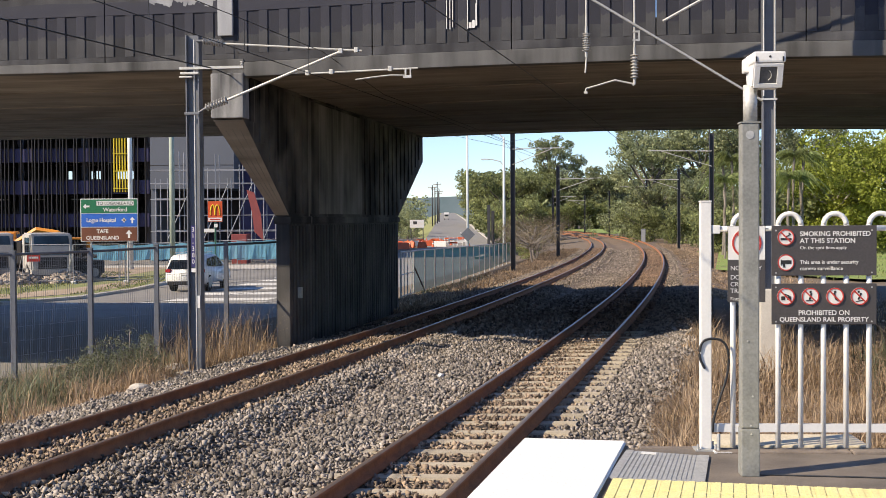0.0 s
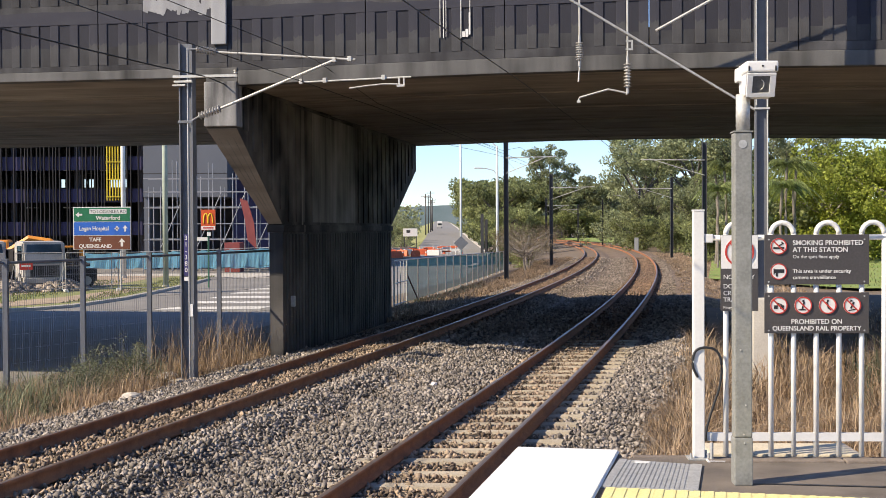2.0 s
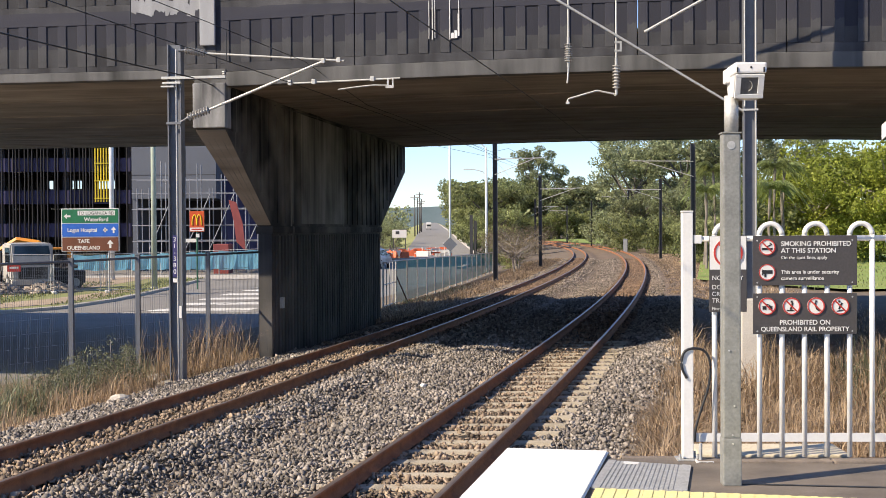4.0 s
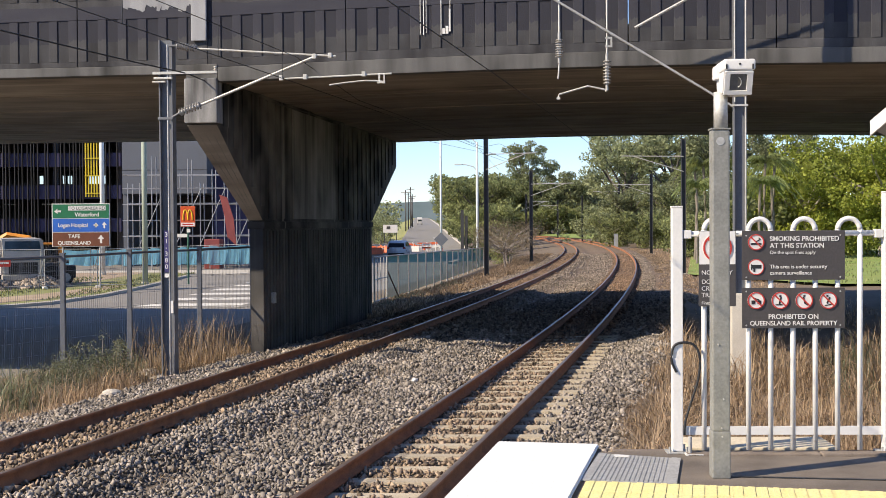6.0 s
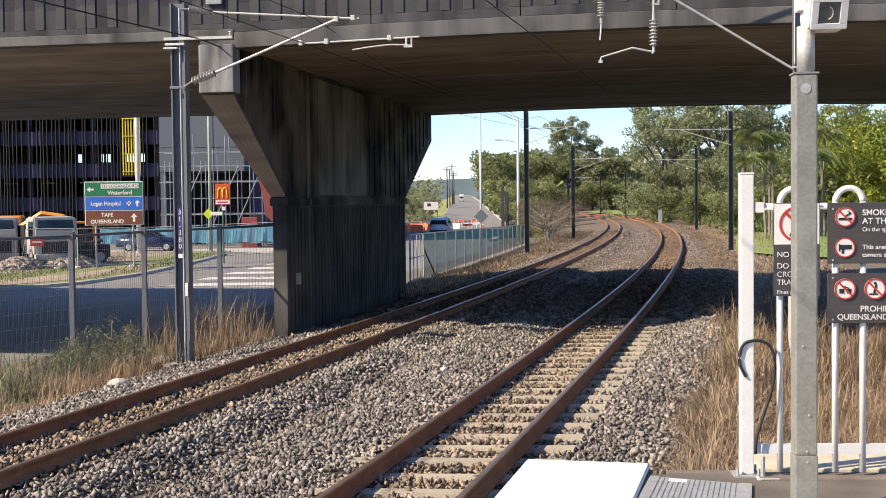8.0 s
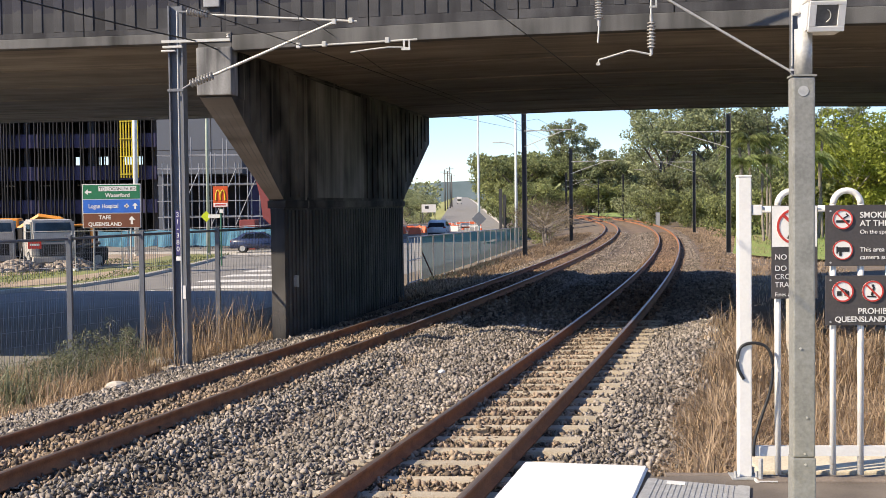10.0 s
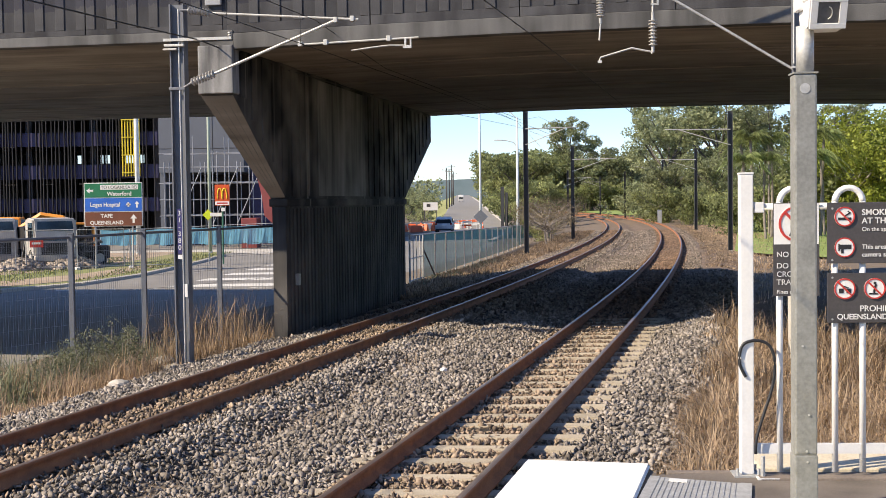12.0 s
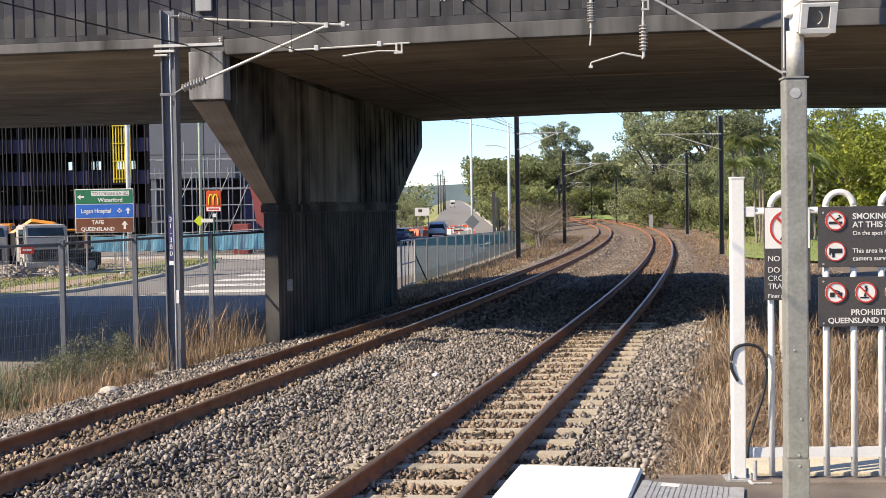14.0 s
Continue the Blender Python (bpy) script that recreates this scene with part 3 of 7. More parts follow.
def tracks():
    sleeper = bmesh.new()
    prism(sleeper, [(-0.125, -0.2), (0.125, -0.2), (0.105, 0), (-0.105, 0)], -1.07, 1.07)
    bmesh.ops.rotate(sleeper, verts=sleeper.verts, matrix=Matrix.Rotation(radians(90), 3, "Z"))
    sl = bpy.data.meshes.new("sleeper")
    sleeper.to_mesh(sl)
    sleeper.free()
    sl.materials.append(M["sleeper"])
    for s_mid, what, sink in ((0.0, "near", 0.0), (-4.17, "far", 0.05)):
        t = empty("railway_track", pose(0, 0, 0), "narrow-gauge track with rusty rails on concrete sleepers in grey ballast", "railway track", "the two railway tracks")
        for side, up in ((-0.5675, -0.018), (0.5675, 0.018)):
            link("rail", rail_mesh(s_mid + side, -6, 286, up), None, t, "rusty steel rail with a worn bright head")
        y, i = -6.4, 0
        while y < 120:
            x, yy = track_at(y, s_mid)
            ob = new("sleeper", sl)
            ob.parent = t
            ob.matrix_basis = pose(float(x), float(yy), -0.165 - sink - (0.06 if y > 27 else 0) + random.uniform(-0.008, 0.008), 0, -1.8, -math.degrees(math.atan(float(track_slope(y)))) + random.uniform(-1, 1))
            y += 0.65


def ballast_stones():
    """Loose grey stones over and between the sleepers."""
    rng = np.random.default_rng(3)
    base = np.array([(-1, -1, -1), (1, -1, -1), (1, 1, -1), (-1, 1, -1), (-1, -1, 1), (1, -1, 1), (1, 1, 1), (-1, 1, 1)], float) * 0.62
    quads = np.array([(0, 3, 2, 1), (4, 5, 6, 7), (0, 1, 5, 4), (1, 2, 6, 5), (2, 3, 7, 6), (3, 0, 4, 7)])

    def field(s0, s1, y0, y1, step, size, inner):
        ss, ys = np.meshgrid(np.arange(s0, s1, step), np.arange(y0, y1, step))
        ss, ys = ss.ravel() + rng.uniform(-0.5, 0.5, ss.size) * step, ys.ravel() + rng.uniform(-0.5, 0.5, ss.size) * step
        # between and beside the sleepers only: few on top of them
        a = np.minimum(np.abs(ss), np.abs(ss + 4.17))
        pitch = np.abs(((ys + 6.4) / 0.65 + 0.5) % 1.0 - 0.5) * 0.65
        keep = ~((a < 1.02) & (pitch < 0.11) & (rng.random(ss.size) < np.where(ys > 26, 0.22, np.where(np.abs(ss + 4.17) < 1.3, 0.55, 0.84))))
        keep &= ~(np.abs(a - 0.5675) < 0.05)
        ss, ys, a = ss[keep], ys[keep], a[keep]
        X, Y = track_at(ys, ss)
        Z = level(X, Y) + rng.uniform(-0.024, 0.036, len(X)) + np.where(np.abs(ss + 4.17) < 1.25, 0.012, np.where(a < 1.05, -0.002, 0))
        ok = ~((Y < 9.0) & (ss > 1.55)) & ((a < 0.85) == inner)
        X, Y, Z = X[ok], Y[ok], Z[ok]
        n = len(X)
        corners = base[None] * rng.uniform(0.3, 1.3, (n, 8, 1)) * rng.uniform(0.3, 1.9, (n, 1, 3))
        q = rng.normal(size=(n, 4))
        q /= np.linalg.norm(q, axis=1)[:, None]
        w, x, y, z = q.T
        R = np.stack([1 - 2 * (y * y + z * z), 2 * (x * y - z * w), 2 * (x * z + y * w), 2 * (x * y + z * w), 1 - 2 * (x * x + z * z), 2 * (y * z - x * w), 2 * (x * z - y * w), 2 * (y * z + x * w), 1 - 2 * (x * x + y * y)], -1).reshape(n, 3, 3)
        V = np.einsum("nij,nkj->nki", R, corners) * (size * rng.uniform(0.6, 1.25, (n, 1, 1))) + np.stack([X, Y, Z], -1)[:, None]
        return V.reshape(-1, 3), (np.arange(n)[:, None, None] * 8 + quads[None]).reshape(-1, 4)

    for s0, s1, y0, y1, step, size in ((-6.45, 2.3, 7, 25.5, 0.0445, 0.0278), (-5.9, 2.5, 25.5, 44, 0.09, 0.038), (-5.8, 1.5, 44, 60, 0.085, 0.031), (-5.6, 1.4, 60, 105, 0.16, 0.043), (-6.4, 1.3, -5, 7, 0.088, 0.048)):
        for inner, material, label in ((False, M["stone"], "loose crushed grey stone beside the tracks"), (True, M["stone_rust"], "rust-stained crushed stone between the rails")):
            # Browner stone from here on; its darker tone also deepens the bridge's shade.
            if y0 > 25:
                material, label = M["stone_rust_far" if inner else "stone_far"], "weathered brownish crushed stone beyond the bridge, darkening the shade under it too"
            V, F = field(s0, s1, y0, y1, step, size, inner)
            tagged(link("ballast_stones", solid(V, F), material), label, "ballast", kind="stuff")


# ---- the road bridge ----
BR = pose(-3.76, 22.2, 0, 0, 0, -9.6)      # local x along the bridge, y across it, away
BW = 18.6


def hog(x, y):
    """Rise of the right span: its girders are cast with an upward bow, and the deck falls a little towards the station."""
    return (0.11 * (1 - ((x - 7.5) / 7.5) ** 2) if x > 0.02 else 0.0) + 0.065 * y / BW


def bowed(bm, cuts=10):
    """Cuts the long pieces of a bmesh and bows them with the deck."""
    longest = [e for e in bm.edges if abs(e.verts[0].co.x - e.verts[1].co.x) > 4]
    if longest:
        bmesh.ops.subdivide_edges(bm, edges=longest, cuts=cuts, use_grid_fill=True)
    for v in bm.verts:
        v.co.z += hog(max(v.co.x, 0.03) if v.co.x > -0.15 else v.co.x, v.co.y)
    return bm


def bridge():
    b = empty("road_bridge", BR, "weathered concrete road bridge over the tracks, stained dark along its parapet", "bridge")
    # slab units of the deck: girders side by side, seen from below as long seams
    n = 16
    w = (BW - 0.5) / n
    for x0, x1, low in ((-34, 0.03, 5.19), (0.035, 26, 5.04)):
        for i in range(n):
            bm = B((x0, x1, 0.25 + i * w + 0.012, 0.25 + (i + 1) * w - 0.012, low + 0.012 * ((i * 7) % 3), 5.62), bevel=0.03)
            part("girder", bowed(bm), M["soffit"], b)
    part("deck_slab", bowed(B((-34, 26, 0.1, BW - 0.1, 5.6, 5.8))), M["soffit"], b)
    for y0, y1 in ((-0.0, 0.3), (BW - 0.3, BW)):
        for x0, x1, z0, z1 in ((-34, 0.03, 5.19, 5.36), (0.04, 26, 5.03, 5.30)):
            part("edge_beam", bowed(B((x0, x1, y0, y1, z0, z1), bevel=0.015)), M["fascia"], b, "pale concrete edge beam with dark run-off stains")
    # near parapet: upright panels with ribs, under a cap that stands proud
    rib = None
    def panel(x0, x1, foot, pitch=0.388):
        nonlocal rib
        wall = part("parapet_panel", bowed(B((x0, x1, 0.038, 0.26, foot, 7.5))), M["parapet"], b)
        part("panel_foot", bowed(B((x0, x1, 0.02, 0.037, foot, 5.458), bevel=0.008)), M["parapet_lit"], wall)
        part("panel_band", bowed(B((x0, x1, 0.02, 0.037, 6.242, 6.60), bevel=0.008)), M["parapet_lit"], wall)
        part("panel_head", bowed(B((x0, x1, 0.02, 0.037, 7.28, 7.5), bevel=0.008)), M["parapet_lit"], wall)
        count = max(1, round((x1 - x0 - 0.17) / pitch))
        step = (x1 - x0 - 0.17) / count
        if rib is None:
            rib = [part("rib", B((0, 0.17, 0.02, 0.037, a, c), bevel=0.01), M["parapet_lit"], wall) for a, c in ((5.46, 6.24), (6.602, 7.278))]
            for r in rib:
                r.location.x = x0
            first = 1
        else:
            first = 0
        for k in range(first, count + 1):
            for r in rib:
                ob = new("rib", r.data)
                x = x0 + k * step
                ob.parent, ob.location = wall, (x, 0, hog(x + 0.085, 0))
    for i in range(13):
        x = -33.3 + 2.55 * i
        panel(x + 0.008, x + 2.542, 5.362)
    for i in range(10):
        x = -0.08 + i * 2.55
        panel(x + 0.008, x + 2.542, 5.302)
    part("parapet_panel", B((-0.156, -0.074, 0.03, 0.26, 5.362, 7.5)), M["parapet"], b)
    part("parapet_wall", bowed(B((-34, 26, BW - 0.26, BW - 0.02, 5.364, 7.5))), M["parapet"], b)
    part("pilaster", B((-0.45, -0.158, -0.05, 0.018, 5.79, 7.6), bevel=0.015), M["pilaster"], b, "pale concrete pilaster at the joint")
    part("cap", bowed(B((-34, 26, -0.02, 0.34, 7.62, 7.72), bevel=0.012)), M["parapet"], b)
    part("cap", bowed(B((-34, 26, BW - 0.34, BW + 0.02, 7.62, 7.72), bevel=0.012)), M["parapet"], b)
    # Unseen end walls, added to cut light and darken the shade beneath the deck.
    part("abutment", B((22.5, 26, 0.4, BW - 0.4, -1.6, 4.9)), M["concrete"], b, "plain concrete wall, unseen, added under the bridge's end to darken the shade")
    part("abutment", B((-34, -31, 0.4, BW - 0.4, -1.6, 5.18)), M["concrete"], b, "plain concrete wall, unseen, added under the bridge's end to darken the shade")
    # a ragged patch of pale grey paint over the dark band
    rng = random.Random(14)
    for k in range(26):
        x = -1.78 + 0.055 * k + rng.uniform(-0.03, 0.03)
        z = 6.44 + 0.05 * math.sin(k * 0.9) + rng.uniform(-0.05, 0.05)
        bm = bmesh.new()
        prism(bm, [(x, z), (x + rng.uniform(0.05, 0.13), z - rng.uniform(0.0, 0.05)), (x + rng.uniform(0.10, 0.17), z + rng.uniform(0.05, 0.4)), (x + 0.01, z + rng.uniform(0.2, 0.5))], 0.0135 + 0.0002 * k, 0.0195)
        part("paint_patch", bm, M["pilaster"], b, "ragged patch of pale grey paint")
    # old white paint runs on the dark band
    for x, w, z0, z1 in ((3.84, 0.012, 5.80, 6.49), (3.90, 0.014, 5.79, 6.54), (3.95, 0.01, 5.82, 6.54), (4.22, 0.014, 5.78, 6.49), (4.25, 0.05, 5.80, 5.90), (4.31, 0.05, 5.80, 5.94), (4.37, 0.03, 5.84, 6.24), (4.385, 0.012, 6.24, 6.54)):
        part("paint_run", B((x, x + w, 0.012, 0.0195, z0, z1)), M["white"], b, "run of old white paint")


def pier():
    p = empty("bridge_pier", BR, "tall concrete blade pier with tapered wings, streaked with dark stains", "bridge pier")
    # the blade and its ledge; local y runs along the blade
    y0, y1 = 3.0, 14.4
    def loft(bm, sections):
        rings = [[bm.verts.new(v) for v in ((x0, ya, z), (x1, ya, z), (x1, yb, z), (x0, yb, z))] for x0, x1, ya, yb, z in sections]
        for a, c in zip(rings, rings[1:]):
            for k in range(4):
                bm.faces.new((a[k], a[(k + 1) % 4], c[(k + 1) % 4], c[k]))
        bm.faces.new(rings[0][::-1]), bm.faces.new(rings[-1])
        return bm
    # Lower wall and its ribs are a darker concrete than the wing.
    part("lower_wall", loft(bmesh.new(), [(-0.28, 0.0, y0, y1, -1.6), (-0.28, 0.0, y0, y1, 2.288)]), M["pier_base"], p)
    part("ledge", B((-0.33, 0.05, y0 - 0.05, y1 + 0.05, 2.29, 2.448), bevel=0.02), M["pier"], p)
    part("wing_wall", loft(bmesh.new(), [(-0.30, 0.0, y0, y1, 2.45), (-0.58, 0.0, 0.02, BW, 4.28), (-0.58, 0.0, 0.02, BW, 5.10)]), M["pier"], p)
    part("end_block", B((-0.60, 0.03, -0.04, 0.32, 4.27, 5.10), bevel=0.02), M["pier_light"], p, "pale concrete block on the wing's end")
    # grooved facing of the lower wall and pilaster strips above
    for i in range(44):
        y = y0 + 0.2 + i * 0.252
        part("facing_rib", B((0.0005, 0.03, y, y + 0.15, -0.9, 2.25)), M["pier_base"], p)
    for i in range(30):
        y = 0.4 + i * 0.6
        zb = 2.51 if y0 < y < y1 - 0.2 else (4.28 - 1.83 * max(0, y - 0.0) / y0 + 0.2 if y <= y0 else 2.45 + 1.83 * (y - y1 + 0.3) / (BW - y1) + 0.25)
        if zb < 4.9 and i not in range(8, 16):
            part("facing_rib", B((0.0005, 0.028, y, y + 0.3, zb, 5.03)), M["pier"], p)
    bm = bmesh.new()
    n = Vector((0, -0.52, -0.854)) * 0.006
    pts = [(-0.58, 0.05, 4.24), (0.0, 0.05, 4.24), (0.0, y0 - 0.03, 2.475), (-0.302, y0 - 0.03, 2.475)]
    lo, hi = [bm.verts.new(p) for p in pts], [bm.verts.new(Vector(p) + n) for p in pts]
    bm.faces.new(lo), bm.faces.new(hi[::-1])
    for i in range(4):
        bm.faces.new((lo[i], lo[(i + 1) % 4], hi[(i + 1) % 4], hi[i]))
    bmesh.ops.recalc_face_normals(bm, faces=bm.faces)
    part("wing_underside", bm, M["soffit"], p, "brownish sloping underside of the wing with cast grooves")
    for k0, k1 in ((-0.44, -0.2), (-0.30, -0.145), (-0.15, -0.08)):
        part("cast_groove", rod(bmesh.new(), (k0, 0.3, 4.085), (k1, 2.65, 2.66), 0.005, seg=6), M["concrete"], p)
    part("bearing_shelf", B((-0.58, 0.028, 0.02, BW - 0.02, 5.102, 5.188)), M["fascia"], p)
    part("pale_panel", B((0.0005, 0.02, 5.4, 9.6, 2.51, 5.0)), M["concrete"], p, "paler smooth concrete panel")
    part("equipment_box", B((0.031, 0.11, 3.46, 3.60, 0.70, 0.93), bevel=0.01), M["galv"], p, "small grey equipment box")


def platform():
    # platform body: its edge follows the near track
    bm = bmesh.new()
    ys = [-8, 0, 4, 6, 8.05]
    left = [(0.055 + 0.238 * (y - 6.234) + 0.10, y) for y in ys]
    outline = left + [(1.22, 7.90), (1.24, 7.74), (1.62, 7.80), (5.6, 7.58), (5.6, -8)]
    top = [bm.verts.new((x, y, 0.72)) for x, y in outline]
    low = [bm.verts.new((x, y, -0.6)) for x, y in outline]
    n = len(outline)
    bm.faces.new(top[::-1])
    for i in range(n):
        bm.faces.new((top[i], top[(i + 1) % n], low[(i + 1) % n], low[i]))
    bmesh.ops.recalc_face_normals(bm, faces=bm.faces)
    tagged(part("platform", bm, M["platform"]), "worn brown-grey asphalt station platform end", "platform", kind="structure")


def white_edge():
    bm = bmesh.new()
    o = [(-3.31, -7.9), (0.055, 6.234), (0.494, 8.078), (1.226, 7.919), (0.804, 6.213), (-2.57, -7.9)]
    a = [bm.verts.new((x, y, 0.752)) for x, y in o]
    b = [bm.verts.new((x, y, 0.724)) for x, y in o]
    bm.faces.new(a), bm.faces.new(b[::-1])
    for i in range(6):
        bm.faces.new((a[i], a[(i + 1) % 6], b[(i + 1) % 6], b[i]))
    bmesh.ops.recalc_face_normals(bm, faces=bm.faces)
    bmesh.ops.bevel(bm, geom=[e for e in bm.edges], offset=0.012, segments=2, affect="EDGES")
    tagged(part("platform_edge_slab", bm, M["slab"]), "bright white-painted slab along the platform edge", "platform edge")


# ---- platform end: fence, signs, lamp post ----
FENCE = pose(1.752, 7.713, 0.72, 0, 0, -3.0)   # local x along the fence, y away, z from the platform


def hoop_fence():
    f = empty("hoop_top_fence", FENCE, "white-painted steel hoop-top fence closing the platform end", "fence")
    for x, h in ((0.0, 1.745), (1.49, 1.84)):
        post = part("post", B((x - 0.038, x + 0.038, -0.038, 0.038, 0.012, h), bevel=0.006), M["white"], f)
        part("post_cap", B((x - 0.041, x + 0.041, -0.041, 0.041, h, h + 0.012), bevel=0.004), M["white"], post)
        part("base_plate", B((x - 0.08, x + 0.08, -0.08, 0.08, 0.002, 0.012)), M["galv"], post)
        for a, b in ((-0.06, -0.06), (0.06, -0.06), (0.06, 0.06)):
            part("bolt", rods(((x + a, b, 0.012), (x + a, b, 0.05), 0.009)), M["galv"], post)
    part("stay_bolt", rods(((0.075, -0.10, 0.0), (0.075, -0.10, 0.13), 0.013)), M["galv"], f)
    part("stay_plate", B((0.04, 0.16, -0.15, -0.08, 0.002, 0.014)), M["white"], f)
    part("top_rail", rods(((0.04, 0, 1.558), (1.45, 0, 1.558), 0.02), seg=10), M["white"], f, smooth=True)
    part("bottom_rail", B((0.04, 1.45, -0.014, 0.014, 0.128, 0.186)), M["white"], f)
    for i in range(8):
        x = 0.192 + 0.157 * i
        part("picket", rods(((x, -0.001, 0.02), (x, -0.001, 1.585), 0.0185), seg=10), M["white"], f, smooth=True)
        if i % 2 == 0 and i < 8:
            r = 0.157 / 2
            bm = bmesh.new()
            pipe(bm, [(x + r - r * math.cos(math.pi * k / 10), -0.001, 1.582 + r * 1.02 * math.sin(math.pi * k / 10)) for k in range(11)], 0.0185, 10)
            part("hoop", bm, M["white"], f, smooth=True)
    part("clamp", B((0.045, 0.10, -0.03, 0.03, 1.525, 1.585), bevel=0.005), M["white"], f)
    part("clamp", B((1.39, 1.45, -0.03, 0.03, 1.525, 1.585), bevel=0.005), M["white"], f)


def ring(bm, x, z, r, w, y, seg=28, thick=0.003):
    """A flat ring in the x-z plane."""
    vs = []
    for k in range(seg):
        c, s = math.cos(2 * math.pi * k / seg), math.sin(2 * math.pi * k / seg)
        vs.append([bm.verts.new((x + rr * c, yy, z + rr * s)) for rr, yy in ((r, y), (r - w, y), (r, y + thick), (r - w, y + thick))])
    for k in range(seg):
        a, b = vs[k], vs[(k + 1) % seg]
        bm.faces.new((a[0], b[0], b[1], a[1])), bm.faces.new((a[0], a[2], b[2], b[0])), bm.faces.new((a[1], b[1], b[3], a[3]))
    return bm


def disc(bm, x, z, r, y, seg=28):
    rod(bm, (x, y + 0.003, z), (x, y, z), r, seg=seg)
    return bm


def ban_mark(parent, x, z, r, y, bars):
    """A round prohibition mark: white disc, black bars for its picture, red ring and slash."""
    d = part("white_disc", disc(bmesh.new(), x, z, r, y), M["white"], parent)
    for a in bars:
        bm = B((-a[2] / 2, a[2] / 2, -0.0015, 0, -a[3] / 2, a[3] / 2))
        bmesh.ops.transform(bm, matrix=pose(x + a[0], y - 0.0015, z + a[1], 0, a[4] if len(a) > 4 else 0, 0), verts=bm.verts)
        part("dark_bar", bm, M["black"], d)
    bm = ring(bmesh.new(), x, z, r, r * 0.135, y - 0.004)
    box(bm, -r * 0.9, r * 0.9, -0.003, 0, -r * 0.08, r * 0.08, pose(x, y - 0.003, z, 0, 45, 0))
    part("red_ring", bm, M["red"], d)
    return d


def board(w, h, name, material, parent, t=0.006, y=0.0, x=0.0, z=0.0):
    return part(name, B((x, x + w, y, y + t, z, z + h), bevel=0.0025), material, parent)


def notice_signs():
    # smoking and camera notice
    s = empty("notice_sign", FENCE @ pose(0.454, -0.034, 1.229), "charcoal notice sign with white lettering on the white fence", "sign", "signs on the platform fence")
    b = board(0.723, 0.349, "panel", M["grey_sign"], s)
    r = 0.057
    ban_mark(b, 0.098, 0.268, r, -0.0055, [(0, -0.012, 0.075, 0.014), (0.015, 0.012, 0.04, 0.008, -30), (0.025, 0.025, 0.02, 0.007, 40)])
    d = part("white_disc", disc(bmesh.new(), 0.098, 0.092, r, -0.0055), M["white"], b)
    part("red_ring", ring(bmesh.new(), 0.098, 0.092, r, 0.007, -0.0065), M["red"], d)
    part("camera_picture", B((0.07, 0.135, -0.008, -0.0055, 0.082, 0.108), (0.062, 0.07, -0.008, -0.0055, 0.072, 0.112), (0.078, 0.092, -0.008, -0.0055, 0.058, 0.082)), M["black"], d)
    for text, size, z, bold in (("SMOKING PROHIBITED", 0.0475, 0.276, 0.0006), ("AT THIS STATION", 0.0475, 0.228, 0.0006), ("On the spot fines apply", 0.034, 0.184, 0), ("This area is under security", 0.0375, 0.082, 0.0003), ("camera surveillance", 0.0375, 0.038, 0.0003)):
        words("lettering", text, size, M["white"], b, pose(0.195, -0.003, z), bold=bold, squeeze={"SMOKING PROHIBITED": 0.99}.get(text, 1.0))
    for x, z in ((0.03, 0.02), (0.69, 0.02), (0.03, 0.315), (0.69, 0.315)):
        part("rivet", disc(bmesh.new(), x, z, 0.006, -0.003, 10), M["galv"], b)
    # four prohibition marks
    s = empty("prohibition_sign", FENCE @ pose(0.454, -0.034, 0.888), "charcoal sign with four round red prohibition marks on the fence", "sign", "signs on the platform fence")
    b = board(0.723, 0.286, "panel", M["grey_sign"], s)
    figs = ([(-0.02, -0.012, 0.026, 0.026), (0.022, -0.012, 0.026, 0.026), (0.0, 0.012, 0.045, 0.007, 20)],
            [(0, 0.0, 0.012, 0.05, 15), (-0.008, -0.03, 0.05, 0.008), (0.0, 0.032, 0.014, 0.014)],
            [(0, 0.0, 0.012, 0.05, -15), (0.012, -0.025, 0.03, 0.008, 40), (0.0, 0.032, 0.014, 0.014)],
            [(0, 0.0, 0.012, 0.05, 25), (0.0, -0.032, 0.055, 0.007, -12), (-0.008, 0.032, 0.014, 0.014)])
    for i, fig in enumerate(figs):
        ban_mark(b, 0.098 + 0.169 * i, 0.196, 0.0605, -0.0055, fig)
    words("lettering", "PROHIBITED ON", 0.0475, M["white"], b, pose(0.361, -0.003, 0.066), "CENTER", bold=0.0006)
    words("lettering", "QUEENSLAND RAIL PROPERTY", 0.0445, M["white"], b, pose(0.361, -0.003, 0.02), "CENTER", bold=0.0006)
    for x, z in ((0.03, 0.02), (0.69, 0.02), (0.03, 0.26), (0.69, 0.26)):
        part("rivet", disc(bmesh.new(), x, z, 0.006, -0.003, 10), M["galv"], b)
    # narrow no-entry sign behind the lamp post
    s = empty("no_entry_sign", FENCE @ pose(0.150, -0.034, 1.044), "white and charcoal no-entry sign on the fence behind the lamp post", "sign", "signs on the platform fence")
    b = board(0.262, 0.536, "panel", M["grey_sign"], s)
    part("white_panel", B((0.004, 0.258, -0.002, -0.0002, 0.298, 0.532)), M["white"], b)
    ban_mark(b, 0.131, 0.415, 0.102, -0.006, [(0.0, 0.0, 0.025, 0.11, 12), (0.02, -0.05, 0.02, 0.07, -25), (-0.02, -0.04, 0.02, 0.07, 25), (0.012, 0.068, 0.03, 0.03)])
